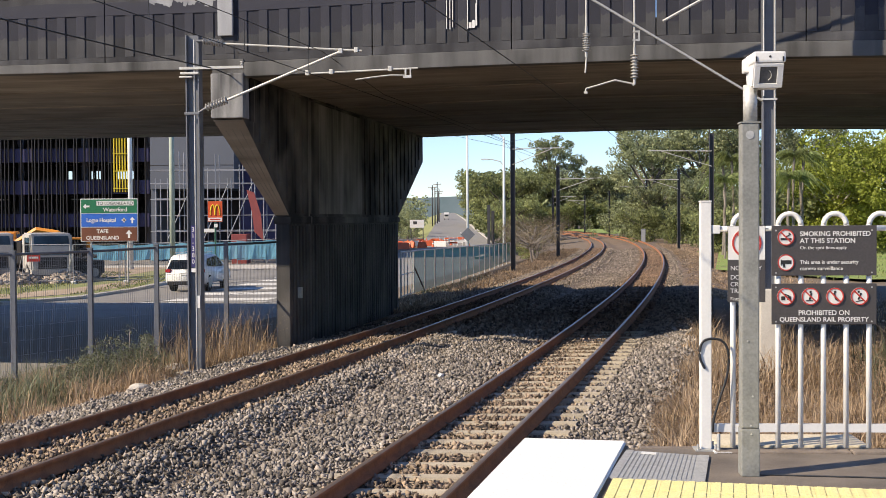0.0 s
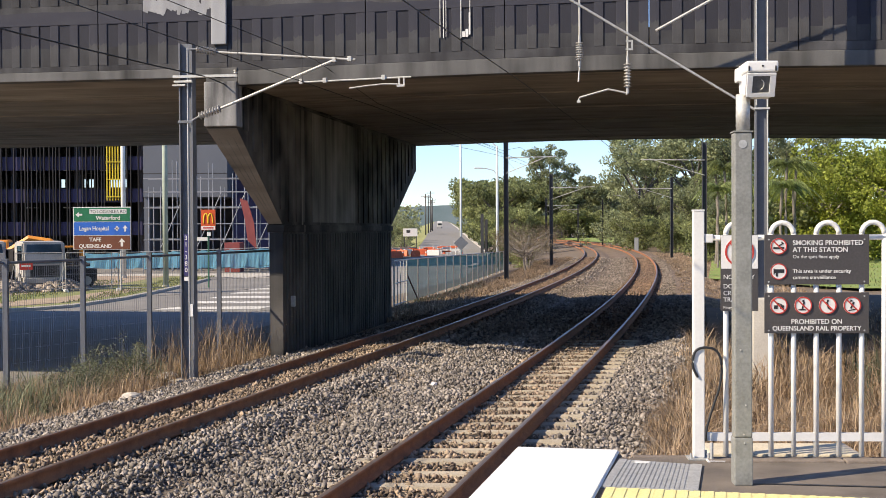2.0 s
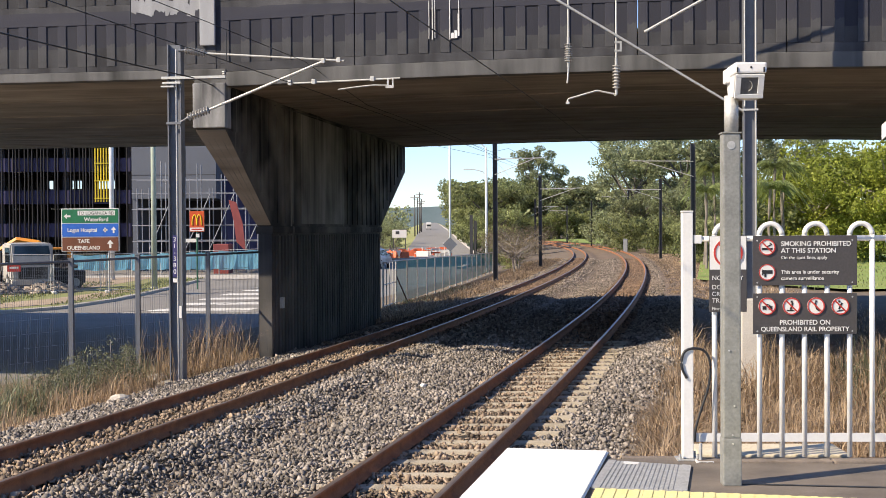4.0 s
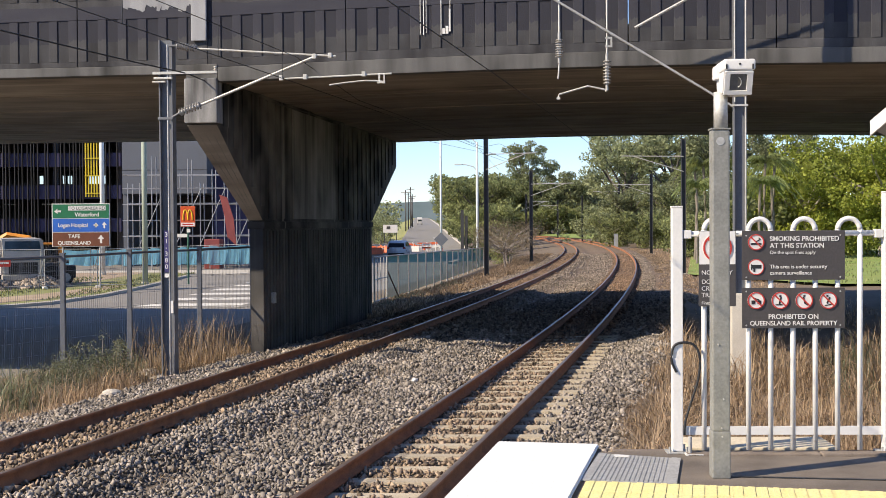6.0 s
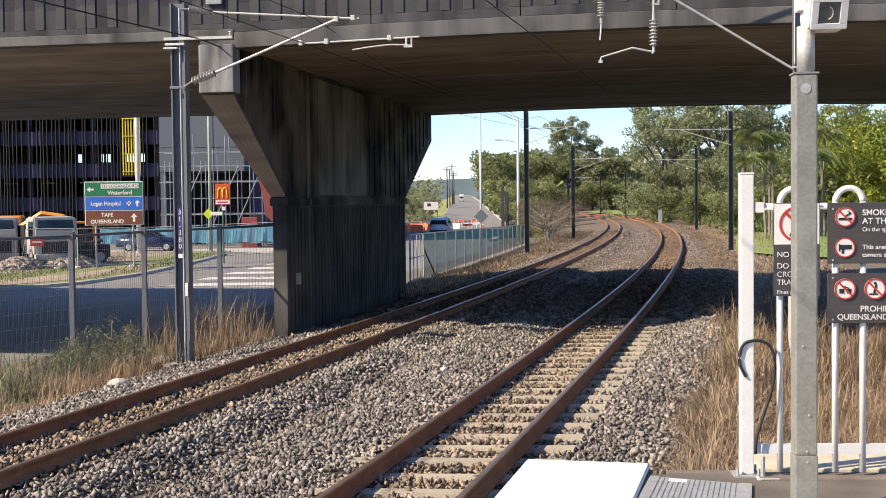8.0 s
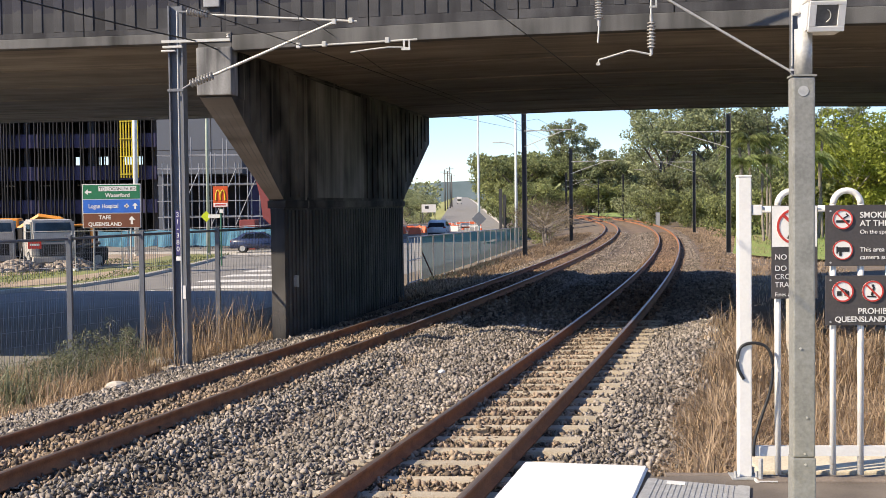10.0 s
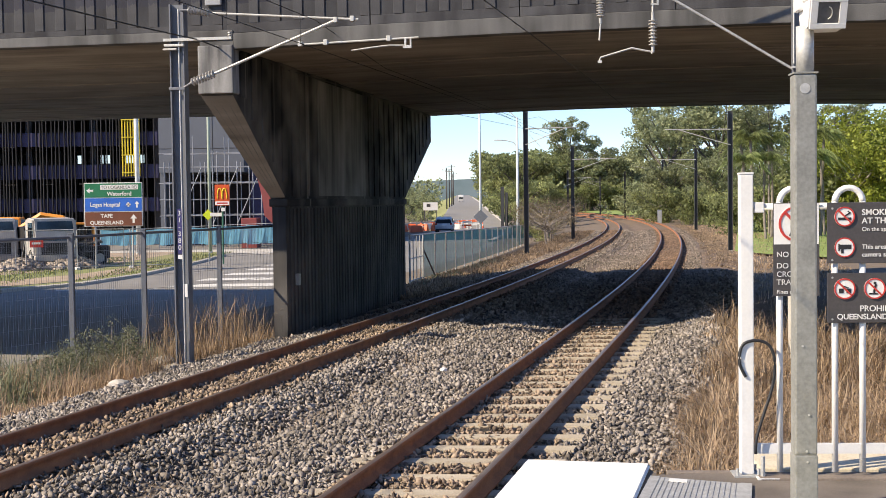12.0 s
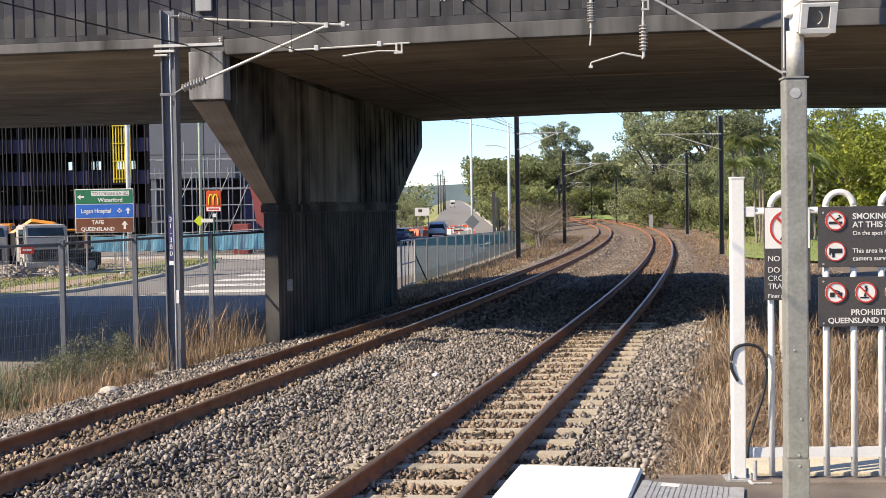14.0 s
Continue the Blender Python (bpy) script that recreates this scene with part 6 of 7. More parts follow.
def mesh_fence():
    """Welded-mesh railway fence on steel posts, up to the pier."""
    f = empty("mesh_fence", pose(0, 0, 0), "dark steel fence of fine welded mesh along the railway", "fence")
    pts = [(-9.2, 17.3), (-8.34, 18.9), (-7.47, 20.5), (-6.56, 22.0), (-5.68, 23.5), (-4.62, 25.3), (-3.73, 27.0)]
    tops = [1.83, 1.84, 1.85, 1.86, 1.89, 1.91, 1.93]
    for (x, y), z in zip(pts, tops):
        g = float(level(x, y)) - 0.15
        post = part("post", B((x - 0.045, x + 0.045, y - 0.045, y + 0.045, g, z), bevel=0.006), M["mast"], f)
        part("post_cap", B((x - 0.05, x + 0.05, y - 0.05, y + 0.05, z, z + 0.02)), M["mast"], post)
    for (a, b, za, zb) in [(pts[i], pts[i + 1], tops[i], tops[i + 1]) for i in range(len(pts) - 1)]:
        d = Vector((b[0] - a[0], b[1] - a[1], 0))
        L = d.length
        d.normalize()
        base = [Vector((*a, 0)), Vector((*b, 0))]
        part("top_rail", rods(((*a, za - 0.05), (*b, zb - 0.05), 0.024)), M["mast"], f)
        V, F = [], []
        def wire(p, q, w, side):
            n = len(V)
            V.extend([p - side * w, p + side * w, q + side * w, q - side * w])
            F.append((n, n + 1, n + 2, n + 3))
        count = int(L / 0.05)
        for k in range(1, count):
            p = base[0] + d * (L * k / count)
            g = float(level(p.x, p.y)) - 0.02
            wire(Vector((p.x, p.y, g)), Vector((p.x, p.y, za + (zb - za) * k / count - 0.06)), 0.0034, d)
        for k in range(9):
            z0 = -0.45 + k * 0.25
            wire(Vector((*a, z0)), Vector((*b, z0)), 0.0026, Vector((0, 0, 1)))
        me = solid(np.array(V), np.array(F))
        tagged(link("mesh_panel", me, M["mesh_wire"], f), kind="stuff")


def green_fence():
    f = empty("screened_fence", pose(0, 0, 0), "steel fence hung with green screen cloth along the far bank", "fence")
    n = 17
    line = [(-1.55 + 7.0 * (i / n) ** 1.0, 45.0 + 48 * (i / n)) for i in range(n + 1)]
    for i, (x, y) in enumerate(line):
        g = float(level(x, y))
        top = 1.18 - 0.55 * i / n
        part("post", rods(((x, y, g - 0.2), (x, y, top), 0.035)), M["galv"], f)
        if i < n:
            bx, by = line[i + 1]
            top2 = 1.18 - 0.55 * (i + 1) / n
            part("rail", rods(((x, y, top), (bx, by, top2), 0.025)), M["galv"], f)
            if i >= 1:
                g2 = float(level(bx, by))
                bm = bmesh.new()
                lo, hi = [(x - 0.05, y, g + 0.1), (bx - 0.05, by, g2 + 0.1)], [(x - 0.05, y, top), (bx - 0.05, by, top2)]
                cols = []
                for k in range(5):
                    a = k / 4
                    sag = 0.05 * math.sin(math.pi * a)
                    cols.append([bm.verts.new(Vector(lo[0]).lerp(Vector(lo[1]), a) + Vector((sag, 0, 0.04 * random.random()))), bm.verts.new(Vector(hi[0]).lerp(Vector(hi[1]), a) - Vector((0, 0, sag * 0.6)))])
                for p, q in zip(cols, cols[1:]):
                    bm.faces.new((p[0], q[0], q[1], p[1]))
                part("screen_cloth", bm, M["screen_green"], f, "green woven screen cloth")
            else:
                for k in range(1, 4):
                    a = k / 4
                    px, py = x + (bx - x) * a, y + (by - y) * a
                    part("gate_bar", rods(((px, py, g), (px, py, top), 0.018)), M["galv"], f)
                part("gate_rail", rods(((x, y, g + 0.15), (bx, by, g + 0.15), 0.022)), M["galv"], f)
                part("gate_rail", rods(((x, y, g + 0.95), (bx, by, g + 0.95), 0.022)), M["galv"], f)
    x, y = line[1]
    part("brace", rods(((x, y, 0.6), (x + 0.5, y + 0.9, float(level(x, y))), 0.03)), M["dark_steel"], f)


def street_poles():
    def pole(name, x, y, h, r0, r1, material, label, z=ROAD_Z, cat="pole"):
        p = empty(name, pose(x, y, z), label, cat)
        bm = bmesh.new()
        rod(bm, (0, 0, -0.2), (0, 0, h), r0, r1, seg=12)
        part("shaft", bm, material, p, smooth=True)
        part("collar", rods(((0, 0, 0), (0, 0, 0.25), r0 * 1.25)), M["kerb"], p)
        return p
    pole("street_pole", -20.6, 82, 15, 0.16, 0.15, M["pale_pole"], "thick pale blue-white street pole")
    pole("utility_pole", -14.85, 68, 13, 0.16, 0.13, M["green_pole"], "weathered greenish wooden utility pole")
    pole("utility_pole", -16.1, 83, 15, 0.11, 0.09, M["green_pole"], "thin greenish utility pole")
    p = pole("street_lamp", 1.78, 83, 10.5, 0.09, 0.06, M["pale_pole"], "tall pale steel street lamp behind the screened fence", cat="street lamp")
    sg = part("diamond_sign", B((-0.34, 0.34, -0.02, 0.0, -0.34, 0.34)), M["mast"], p, "grey back of a diamond-shaped warning sign")
    sg.matrix_basis = pose(0, -0.12, 2.3, 0, 45, 0)
    part("sign_bracket", B((-0.1, 0.1, -0.1, 0.0, 2.25, 2.35)), M["galv"], p)
    p = pole("street_lamp", 4.85, 95, 9.6, 0.13, 0.08, M["pale_pole"], "tall pale street lamp with a curved arm", cat="street lamp")
    bm = bmesh.new()
    pipe(bm, [(0, 0, 7.4), (-0.3, 0, 7.75), (-0.9, 0, 7.9), (-1.25, 0, 7.9)], 0.045)
    part("arm", bm, M["pale_pole"], p)
    part("lantern", B((-1.75, -1.15, -0.12, 0.12, 7.85, 7.97), bevel=0.03), M["pale_pole"], p)
    bm = bmesh.new()
    pipe(bm, [(0, 0, 9.5), (-0.5, 0, 10.0), (-2.2, 0, 10.6)], 0.05)
    part("arm", bm, M["pale_pole"], p)
    for x, y, h in ((-1.9, 318, 11.5), (-1.3, 335, 11.3), (-0.7, 352, 12.8), (-0.2, 372, 11.0), (-0.4, 392, 10.5)):
        g = pole("power_pole", x, y, h, 0.17, 0.13, M["dark_steel"], "far wooden power pole beside the road", float(far_road_z(y)) - 1.2)
        part("cross_arm", B((-1.1, 1.1, -0.06, 0.06, h - 0.7, h - 0.55)), M["bark"], g)
        for k in (-0.95, 0, 0.95):
            part("insulator", rods(((k, 0, h - 0.55), (k, 0, h - 0.35), 0.06)), M["insulator"], g)
    s = empty("sign_backs", pose(3.95, 98, ROAD_Z + 0.1), "dark backs of two tall road signs on posts", "sign")
    part("board", B((-0.28, -0.03, 0, 0.04, 1.2, 4.35)), M["dark_steel"], s)
    part("board", B((0.05, 0.30, 0.3, 0.34, 1.2, 3.9)), M["dark_steel"], s)
    for x in (-0.16, 0.18):
        part("post", rods(((x, 0.1, -0.2), (x, 0.1, 3.0), 0.05)), M["dark_steel"], s)
    b = empty("relay_box", pose(21.25, 130, float(level(21.25, 130))), "grey trackside relay cabinet", "cabinet")
    part("cabinet", B((-0.2, 0.2, -0.2, 0.2, 0, 1.5), bevel=0.02), M["scaffold"], b)
    part("door", B((-0.17, 0.17, -0.215, -0.2, 0.1, 1.42)), M["galv"], b)


def road_signs():
    s = empty("direction_sign", pose(-18.48, 63, ROAD_Z + 0.13) @ Matrix.Scale(1.04, 4), "green, blue and brown road direction sign on steel posts", "road sign")
    b = part("board", B((0, 2.82, 0, 0.04, 2.07, 4.18), bevel=0.01), M["white"], s)
    part("green_panel", B((0.04, 2.78, -0.012, -0.002, 3.47, 4.14)), M["green_sign"], b)
    part("blue_panel", B((0.04, 2.78, -0.012, -0.002, 2.80, 3.435)), M["blue_sign"], b)
    part("brown_panel", B((0.04, 2.78, -0.012, -0.002, 2.10, 2.765)), M["brown_sign"], b)
    part("white_inset", B((0.80, 2.62, -0.016, -0.0125, 3.84, 4.07)), M["white"], b)
    words("lettering", "TO LOGANLEA RD", 0.225, M["black"], b, pose(1.71, -0.019, 3.875), "CENTER", squeeze=0.92)
    words("lettering", "Waterford", 0.27, M["white"], b, pose(1.71, -0.016, 3.55), "CENTER", bold=0.006)
    words("lettering", "Logan Hospital", 0.28, M["white"], b, pose(1.02, -0.016, 3.03), "CENTER", squeeze=0.86, bold=0.005)
    words("lettering", "TAFE", 0.26, M["white"], b, pose(1.08, -0.016, 2.49), "CENTER", bold=0.006)
    words("lettering", "QUEENSLAND", 0.25, M["white"], b, pose(1.08, -0.016, 2.17), "CENTER", bold=0.006)

    def arrow(x, z, turn, k):
        bm = bmesh.new()
        prism(bm, [(-0.05, -0.17), (0.05, -0.17), (0.05, 0.02), (0.15, 0.02), (0, 0.2), (-0.15, 0.02), (-0.05, 0.02)], -0.002, 0.002)
        bmesh.ops.transform(bm, matrix=pose(x, -0.017, z, 0, turn, 0) @ Matrix.Scale(k, 4), verts=bm.verts)
        part("arrow", bm, M["white"], b)
    arrow(0.3, 3.8, -90, 0.9), arrow(2.55, 3.11, 0, 0.85), arrow(2.38, 2.42, 0, 1.1)
    part("cross", B((2.10, 2.18, -0.019, -0.013, 3.01, 3.23), (2.03, 2.25, -0.019, -0.013, 3.08, 3.16)), M["white"], b)
    for x in (0.5, 2.3):
        part("post", rods(((x, 0.08, -0.2), (x, 0.08, 3.9), 0.045)), M["galv"], s)
    s = empty("restaurant_sign", pose(-12.85, 70, ROAD_Z + 0.02), "square red roadside sign with yellow arches on a green post", "sign")
    b = part("board", B((-0.41, 0.41, 0, 0.12, 3.24, 4.40), bevel=0.01), M["red_sign"], s)
    part("white_strip", B((-0.39, 0.39, -0.006, -0.0005, 3.27, 3.47)), M["white"], b)
    part("dark_bar", B((-0.3, 0.3, -0.009, -0.0065, 3.33, 3.41)), M["red"], b)
    bm = bmesh.new()
    for sgn in (-1, 1):
        pipe(bm, [(sgn * 0.13 - 0.13 * math.cos(math.pi * k / 10), -0.012, 3.63 + 0.56 * math.sin(math.pi * k / 10) ** 0.7) for k in range(11)], 0.035, 6)
    part("yellow_arches", bm, M["arch_yellow"], b, "plain yellow double arch")
    part("post", rods(((0, 0.05, -0.2), (0, 0.05, 3.24), 0.05)), M["green_post"], s)
    part("small_plate", B((-0.06, 0.14, -0.03, -0.01, 2.92, 3.12)), M["white"], s)
    s = empty("warning_sign", pose(-13.75, 70.5, ROAD_Z + 0.13), "small yellow-green diamond sign above a white arrow plate", "sign")
    d = part("diamond", B((-0.22, 0.22, -0.02, 0, -0.22, 0.22)), M["lime"], s)
    d.matrix_basis = pose(0, 0, 2.62, 0, 45, 0)
    part("plate", B((0.12, 0.78, -0.03, -0.01, 2.53, 2.73)), M["white"], s)
    part("post", rods(((0, 0.05, -0.2), (0, 0.05, 2.7), 0.03)), M["galv"], s)
    s = empty("site_sign_board", pose(-3.1, 165, 0.0), "white site notice board on two posts beside the road", "sign")
    part("board", B((-0.95, 0.95, 0, 0.05, 1.35, 2.4)), M["white"], s)
    part("dark_bar", B((-0.5, 0.0, -0.01, -0.002, 1.8, 2.2)), M["dark_steel"], s)
    for x in (-0.8, 0.8):
        part("post", rods(((x, 0.1, -1), (x, 0.1, 2.4), 0.06)), M["dark_steel"], s)


# ---- building site ----
SITE = Matrix.Translation((-0.07, -0.67, 2.34)) @ pose(0, 0, 0, 0, 0, -0.69) @ Matrix.Scale(1.06, 4) @ Matrix.Translation((0.07, 0.67, -2.34))


def car_park():
    b = empty("car_park_building", SITE, "dark multi-storey car park with vertical slats and blue slab edges", "building")
    x0, x1 = -72, -24.7
    for z in (-1.0, 2.2, 4.86, 7.45, 10.1, 12.8):
        part("floor_slab", B((x0, x1, 100, 113, z, z + 0.28)), M["building_dark"], b)
        if z > 0:
            part("slab_edge", B((x0, x1, 99.85, 99.995, z - 0.25, z + 0.85)), M["slab_blue"], b, "dark blue slab edge band")
    for i in range(9):
        x = x1 - 0.4 - 5.2 * i
        part("column", B((x - 0.25, x + 0.25, 101, 101.5, -1, 12.7)), M["building_dark"], b)
    # rear wall with gaps that let daylight through
    gaps = [(-35.3, -34.9), (-33.2, -32.9), (-32.75, -32.3), (-30.9, -29.2), (-28.1, -27.3)]
    part("rear_wall", B((x0, x1, 112.7, 112.95, -1, 6.25)), M["building_dark"], b)
    part("rear_wall", B((x0, x1, 112.7, 112.95, 7.0, 12.9)), M["building_dark"], b)
    edges = [x0] + [e for g in gaps for e in g] + [x1]
    for k in range(0, len(edges), 2):
        part("rear_wall", B((edges[k], edges[k + 1], 112.71, 112.94, 6.252, 6.998)), M["building_dark"], b)
    part("side_wall", B((x0 - 0.3, x0, 100, 113, -1, 13)), M["building_dark"], b)
    for z in (4.2, 7.3, 9.7):
        for i in range(6):
            x = -29.0 - i * 3.1
            part("ceiling_batten", B((x, x + 1.0, 103, 103.15, z, z + 0.1)), M["white"], b)
    sl = None
    rng = random.Random(5)
    x = x1 - 0.3
    while x > -50:
        if not -27.55 < x < -26.1:
            if sl is None:
                sl = part("slat", B((-0.028, 0.028, 99.55, 99.75, 0.2, 13)), M["slat"], b)
                sl.location.x = x
            else:
                o = new("slat", sl.data)
                o.parent, o.location.x = b, x
        x -= rng.choice((0.22, 0.30, 0.30, 0.42, 0.6))
    for i in range(7):
        x = -27.5 + i * 0.225
        part("yellow_slat", B((x - 0.04, x + 0.04, 99.5, 99.7, 4.75, 13)), M["slat_yellow"], b)
    for z in (5.0, 6.4, 7.8, 9.2):
        part("yellow_rail", B((-27.55, -26.1, 99.42, 99.48, z, z + 0.08)), M["slat_yellow"], b)


def tower_and_scaffold():
    b = empty("grey_building", SITE, "grey-blue panelled building under construction", "building")
    part("wall", B((-23.72, -17.2, 96, 129, 4.9, 14.4)), M["wall_grey"], b)
    part("wall", B((-23.72, -23.3, 96.2, 129, -1, 4.898)), M["wall_grey"], b)
    part("core", B((-17.19, -12.6, 99, 129, -1, 13.9)), M["slab_blue"], b)
    part("back_wall", B((-23.2, -17.2, 104, 104.4, -1, 4.89)), M["building_dark"], b)
    for z in (6.7, 9.8):
        part("panel_joint", B((-23.72, -17.2, 95.985, 95.998, z, z + 0.05)), M["slat"], b)
    for x in (-22, -19.6):
        part("panel_joint", B((x, x + 0.05, 95.985, 95.998, 4.9, 14.4)), M["slat"], b)
    s = empty("scaffold", SITE, "steel tube scaffold standing in front of the building", "scaffold")
    xs = [-22.5 + 0.9 * i for i in range(12)]
    for i, x in enumerate(xs):
        for y in (92.6, 94.2):
            h = (5.6, 5.6, 7.6, 5.6, 6.4, 7.4, 5.6, 6.6, 7.8, 6.2, 7.6, 6.4)[i]
            part("standard", rods(((x, y, -1), (x, y, h), 0.04)), M["scaffold"], s)
    for z in (0.4, 1.6, 2.8, 4.0, 5.2, 6.2):
        for y in (92.6, 94.2):
            part("ledger", rods(((xs[0] - 0.4, y, z), (xs[-1] + 0.4, y, z), 0.035)), M["scaffold"], s)
    for z in (1.65, 4.05):
        part("deck_board", B((xs[0], xs[-1], 92.8, 94.0, z, z + 0.06)), M["scaffold"], s)
    for i in (1, 4, 6, 9):
        part("brace", rods(((xs[i], 92.5, 1.0), (xs[i] + 1.9, 92.5, 5.2), 0.035)), M["scaffold"], s)
    for i, (x0, x1, z0, z1) in enumerate(((-17.4, -16.2, -0.95, 1.35),)):
        c = tagged(part("site_skip", B((x0 + 1.2, x1 + 1.2, 95.6, 97.6, z0, z1), bevel=0.05), M["red_dull"]), "dull red steel bin beside the scaffold", "skip")
    bm = bmesh.new()
    pts = [(-15.6, 4.9), (-15.0, 4.7), (-14.5, 3.0), (-14.3, 0.9), (-15.0, 1.6), (-15.2, 3.2)]
    prism(bm, [(x + 0.4, z - 0.1) for x, z in pts], 96.9, 97.05)
    tagged(part("site_tarpaulin", bm, M["red_dull"]), "dull red tarpaulin hung on the scaffold", "tarpaulin")


def hoarding():
    h = empty("blue_hoarding", pose(0, 0, 0), "temporary fence covered in blue screen cloth", "hoarding")
    xs = np.linspace(-26.5, -4.5, 11)
    top = lambda x: float(np.interp(x, [-24, -12.9, 0], [0.68, 1.0, 1.2]))
    for i, x in enumerate(xs):
        part("post", rods(((x, 94, -0.95), (x, 94, top(x)), 0.03)), M["galv"], h)
        if i < 10:
            bm = bmesh.new()
            cols = []
            for k in range(7):
                a = k / 6
                cols.append([bm.verts.new((x + (xs[i + 1] - x) * a, 93.95 + 0.06 * math.sin(k * 2.1 + i), -0.55 + 0.05 * math.sin(k + 2.0 * i))), bm.verts.new((x + (xs[i + 1] - x) * a, 93.95 + 0.03 * math.sin(k * 1.3 + i), top(x) - 0.05 - 0.08 * math.sin(math.pi * a)))])
            for p, q in zip(cols, cols[1:]):
                bm.faces.new((p[0], q[0], q[1], p[1]))
            part("screen_cloth", bm, M["screen_blue"], h, "faded blue screen cloth")
            part("rail", rods(((x, 94, top(x) - 0.02), (xs[i + 1], 94, top(xs[i + 1]) - 0.02), 0.02)), M["galv"], h)
    # temporary mesh panels on white feet, nearer the road
    for i in range(5):
        x, y = -26.2 + i * 2.45, 60.2 + i * 0.9 + (0.5 if i == 2 else 0)
        f = empty("temporary_fence_panel", pose(x, y, ROAD_Z + 0.14, 0, 0, 16 + (i % 2) * 8), "galvanised mesh site fence panel on a white foot", "fence panel", "temporary fence panels")
        part("frame", rods(((0, 0, 0.1), (0, 0, 2.0), 0.022), ((2.3, 0, 0.1), (2.3, 0, 2.0), 0.022), ((0, 0, 2.0), (2.3, 0, 2.0), 0.022), ((0, 0, 0.15), (2.3, 0, 0.15), 0.022)), M["galv"], f)
        V, F = [], []
        for k in range(1, 23):
            n = len(V)
            V += [(k * 0.1 - 0.003, 0, 0.15), (k * 0.1 + 0.003, 0, 0.15), (k * 0.1 + 0.003, 0, 2.0), (k * 0.1 - 0.003, 0, 2.0)]
            F.append((n, n + 1, n + 2, n + 3))
        for k in range(1, 7):
            n = len(V)
            V += [(0, 0, 0.15 + k * 0.26), (2.3, 0, 0.15 + k * 0.26), (2.3, 0, 0.156 + k * 0.26), (0, 0, 0.156 + k * 0.26)]
            F.append((n, n + 1, n + 2, n + 3))
        tagged(link("mesh", solid(np.array(V), F), M["mesh_wire"], f), kind="stuff")
        part("foot", B((-0.1, 0.1, -0.35, 0.35, 0, 0.12), bevel=0.02), M["white"], f)
        part("stay", rods(((0, 0, 1.6), (-0.35, 0.7, 0.05), 0.018)), M["galv"], f)
        if i == 2:
            part("notice", B((0.2, 0.85, -0.05, -0.03, 1.15, 1.55)), M["red"], f, "small red and white notice")
            part("notice_bar", B((0.3, 0.75, -0.055, -0.051, 1.3, 1.4)), M["white"], f)


def wheel(parent, x, y, r, w=0.22):
    t = part("wheel", rods(((x, y - w / 2, r), (x, y + w / 2, r), r), seg=20), M["tyre"], parent)
    s = 1 if y > 0 else -1
    part("rim", rods(((x, y + s * (w / 2 - 0.02), r), (x, y + s * (w / 2 + 0.012), r), r * 0.62), seg=14), M["tube"], t)


def car(name, label, paint, profile, W, belt, glass, lamps, wheels, r):
    """A car along local x, front at +x. profile: side outline; above belt it leans in."""
    c = empty(name, pose(0, 0, 0), label, "car")
    bm = bmesh.new()
    prism(bm, profile, -W / 2, W / 2)
    for v in bm.verts:
        if v.co.z > belt:
            v.co.y *= 1 - 0.17 * (v.co.z - belt) / (profile_top(profile) - belt)
    bmesh.ops.bevel(bm, geom=bm.edges[:], offset=0.06, segments=2, affect="EDGES")
    part("body", bm, paint, c, smooth=True)
    top = profile_top(profile)
    lean = lambda z: W / 2 * (1 - 0.17 * (z - belt) / (top - belt))
    for quad in glass["side"]:
        for sgn in (-1, 1):
            bm = bmesh.new()
            bm.faces.new([bm.verts.new((x, sgn * (lean(z) + 0.008), z)) for x, z in quad])
            bmesh.ops.solidify(bm, geom=bm.faces[:], thickness=0.006)
            part("side_window", bm, M["glass"], c)
    for key in ("rear", "front"):
        (xa, za), (xb, zb) = glass[key]
        o = -0.012 if key == "rear" else 0.012
        bm = bmesh.new()
        bm.faces.new([bm.verts.new(v) for v in ((xa + o, -lean(za) + 0.1, za), (xa + o, lean(za) - 0.1, za), (xb + o, lean(zb) - 0.12, zb), (xb + o, -lean(zb) + 0.12, zb))])
        bmesh.ops.solidify(bm, geom=bm.faces[:], thickness=0.006)
        part("rear_window" if key == "rear" else "windscreen", bm, M["glass"], c)
    for sgn in (-1, 1):
        x, z0, z1 = lamps
        part("tail_lamp", B((x - 0.03, x + 0.12, sgn * (W / 2 - 0.13) - 0.12, sgn * (W / 2 - 0.13) + 0.12, z0, z1 - 0.06), bevel=0.01), M["tail_lamp"], c, "red tail lamp")
        part("headlamp", B((-x - 0.2, -x - 0.02, sgn * (W / 2 - 0.22) - 0.16, sgn * (W / 2 - 0.22) + 0.16, z0 - 0.12, z0 + 0.04), bevel=0.01), M["tube"], c)
        part("mirror", B((0.75, 0.9, sgn * (W / 2 + 0.08) - 0.09, sgn * (W / 2 + 0.08) + 0.09, belt, belt + 0.14), bevel=0.02), paint, c)
    part("rear_bumper", B((lamps[0] - 0.08, lamps[0] + 0.12, -W / 2 + 0.1, W / 2 - 0.1, 0.32, 0.5), bevel=0.03), M["black"], c)
    part("plate", B((lamps[0] - 0.05, lamps[0] - 0.02, -0.2, 0.2, 0.78, 0.9)), M["white"], c)
    for x in wheels:
        for sgn in (-1, 1):
            wheel(c, x, sgn * (W / 2 - 0.12), r)
    return c


def profile_top(profile):
    return max(z for x, z in profile)


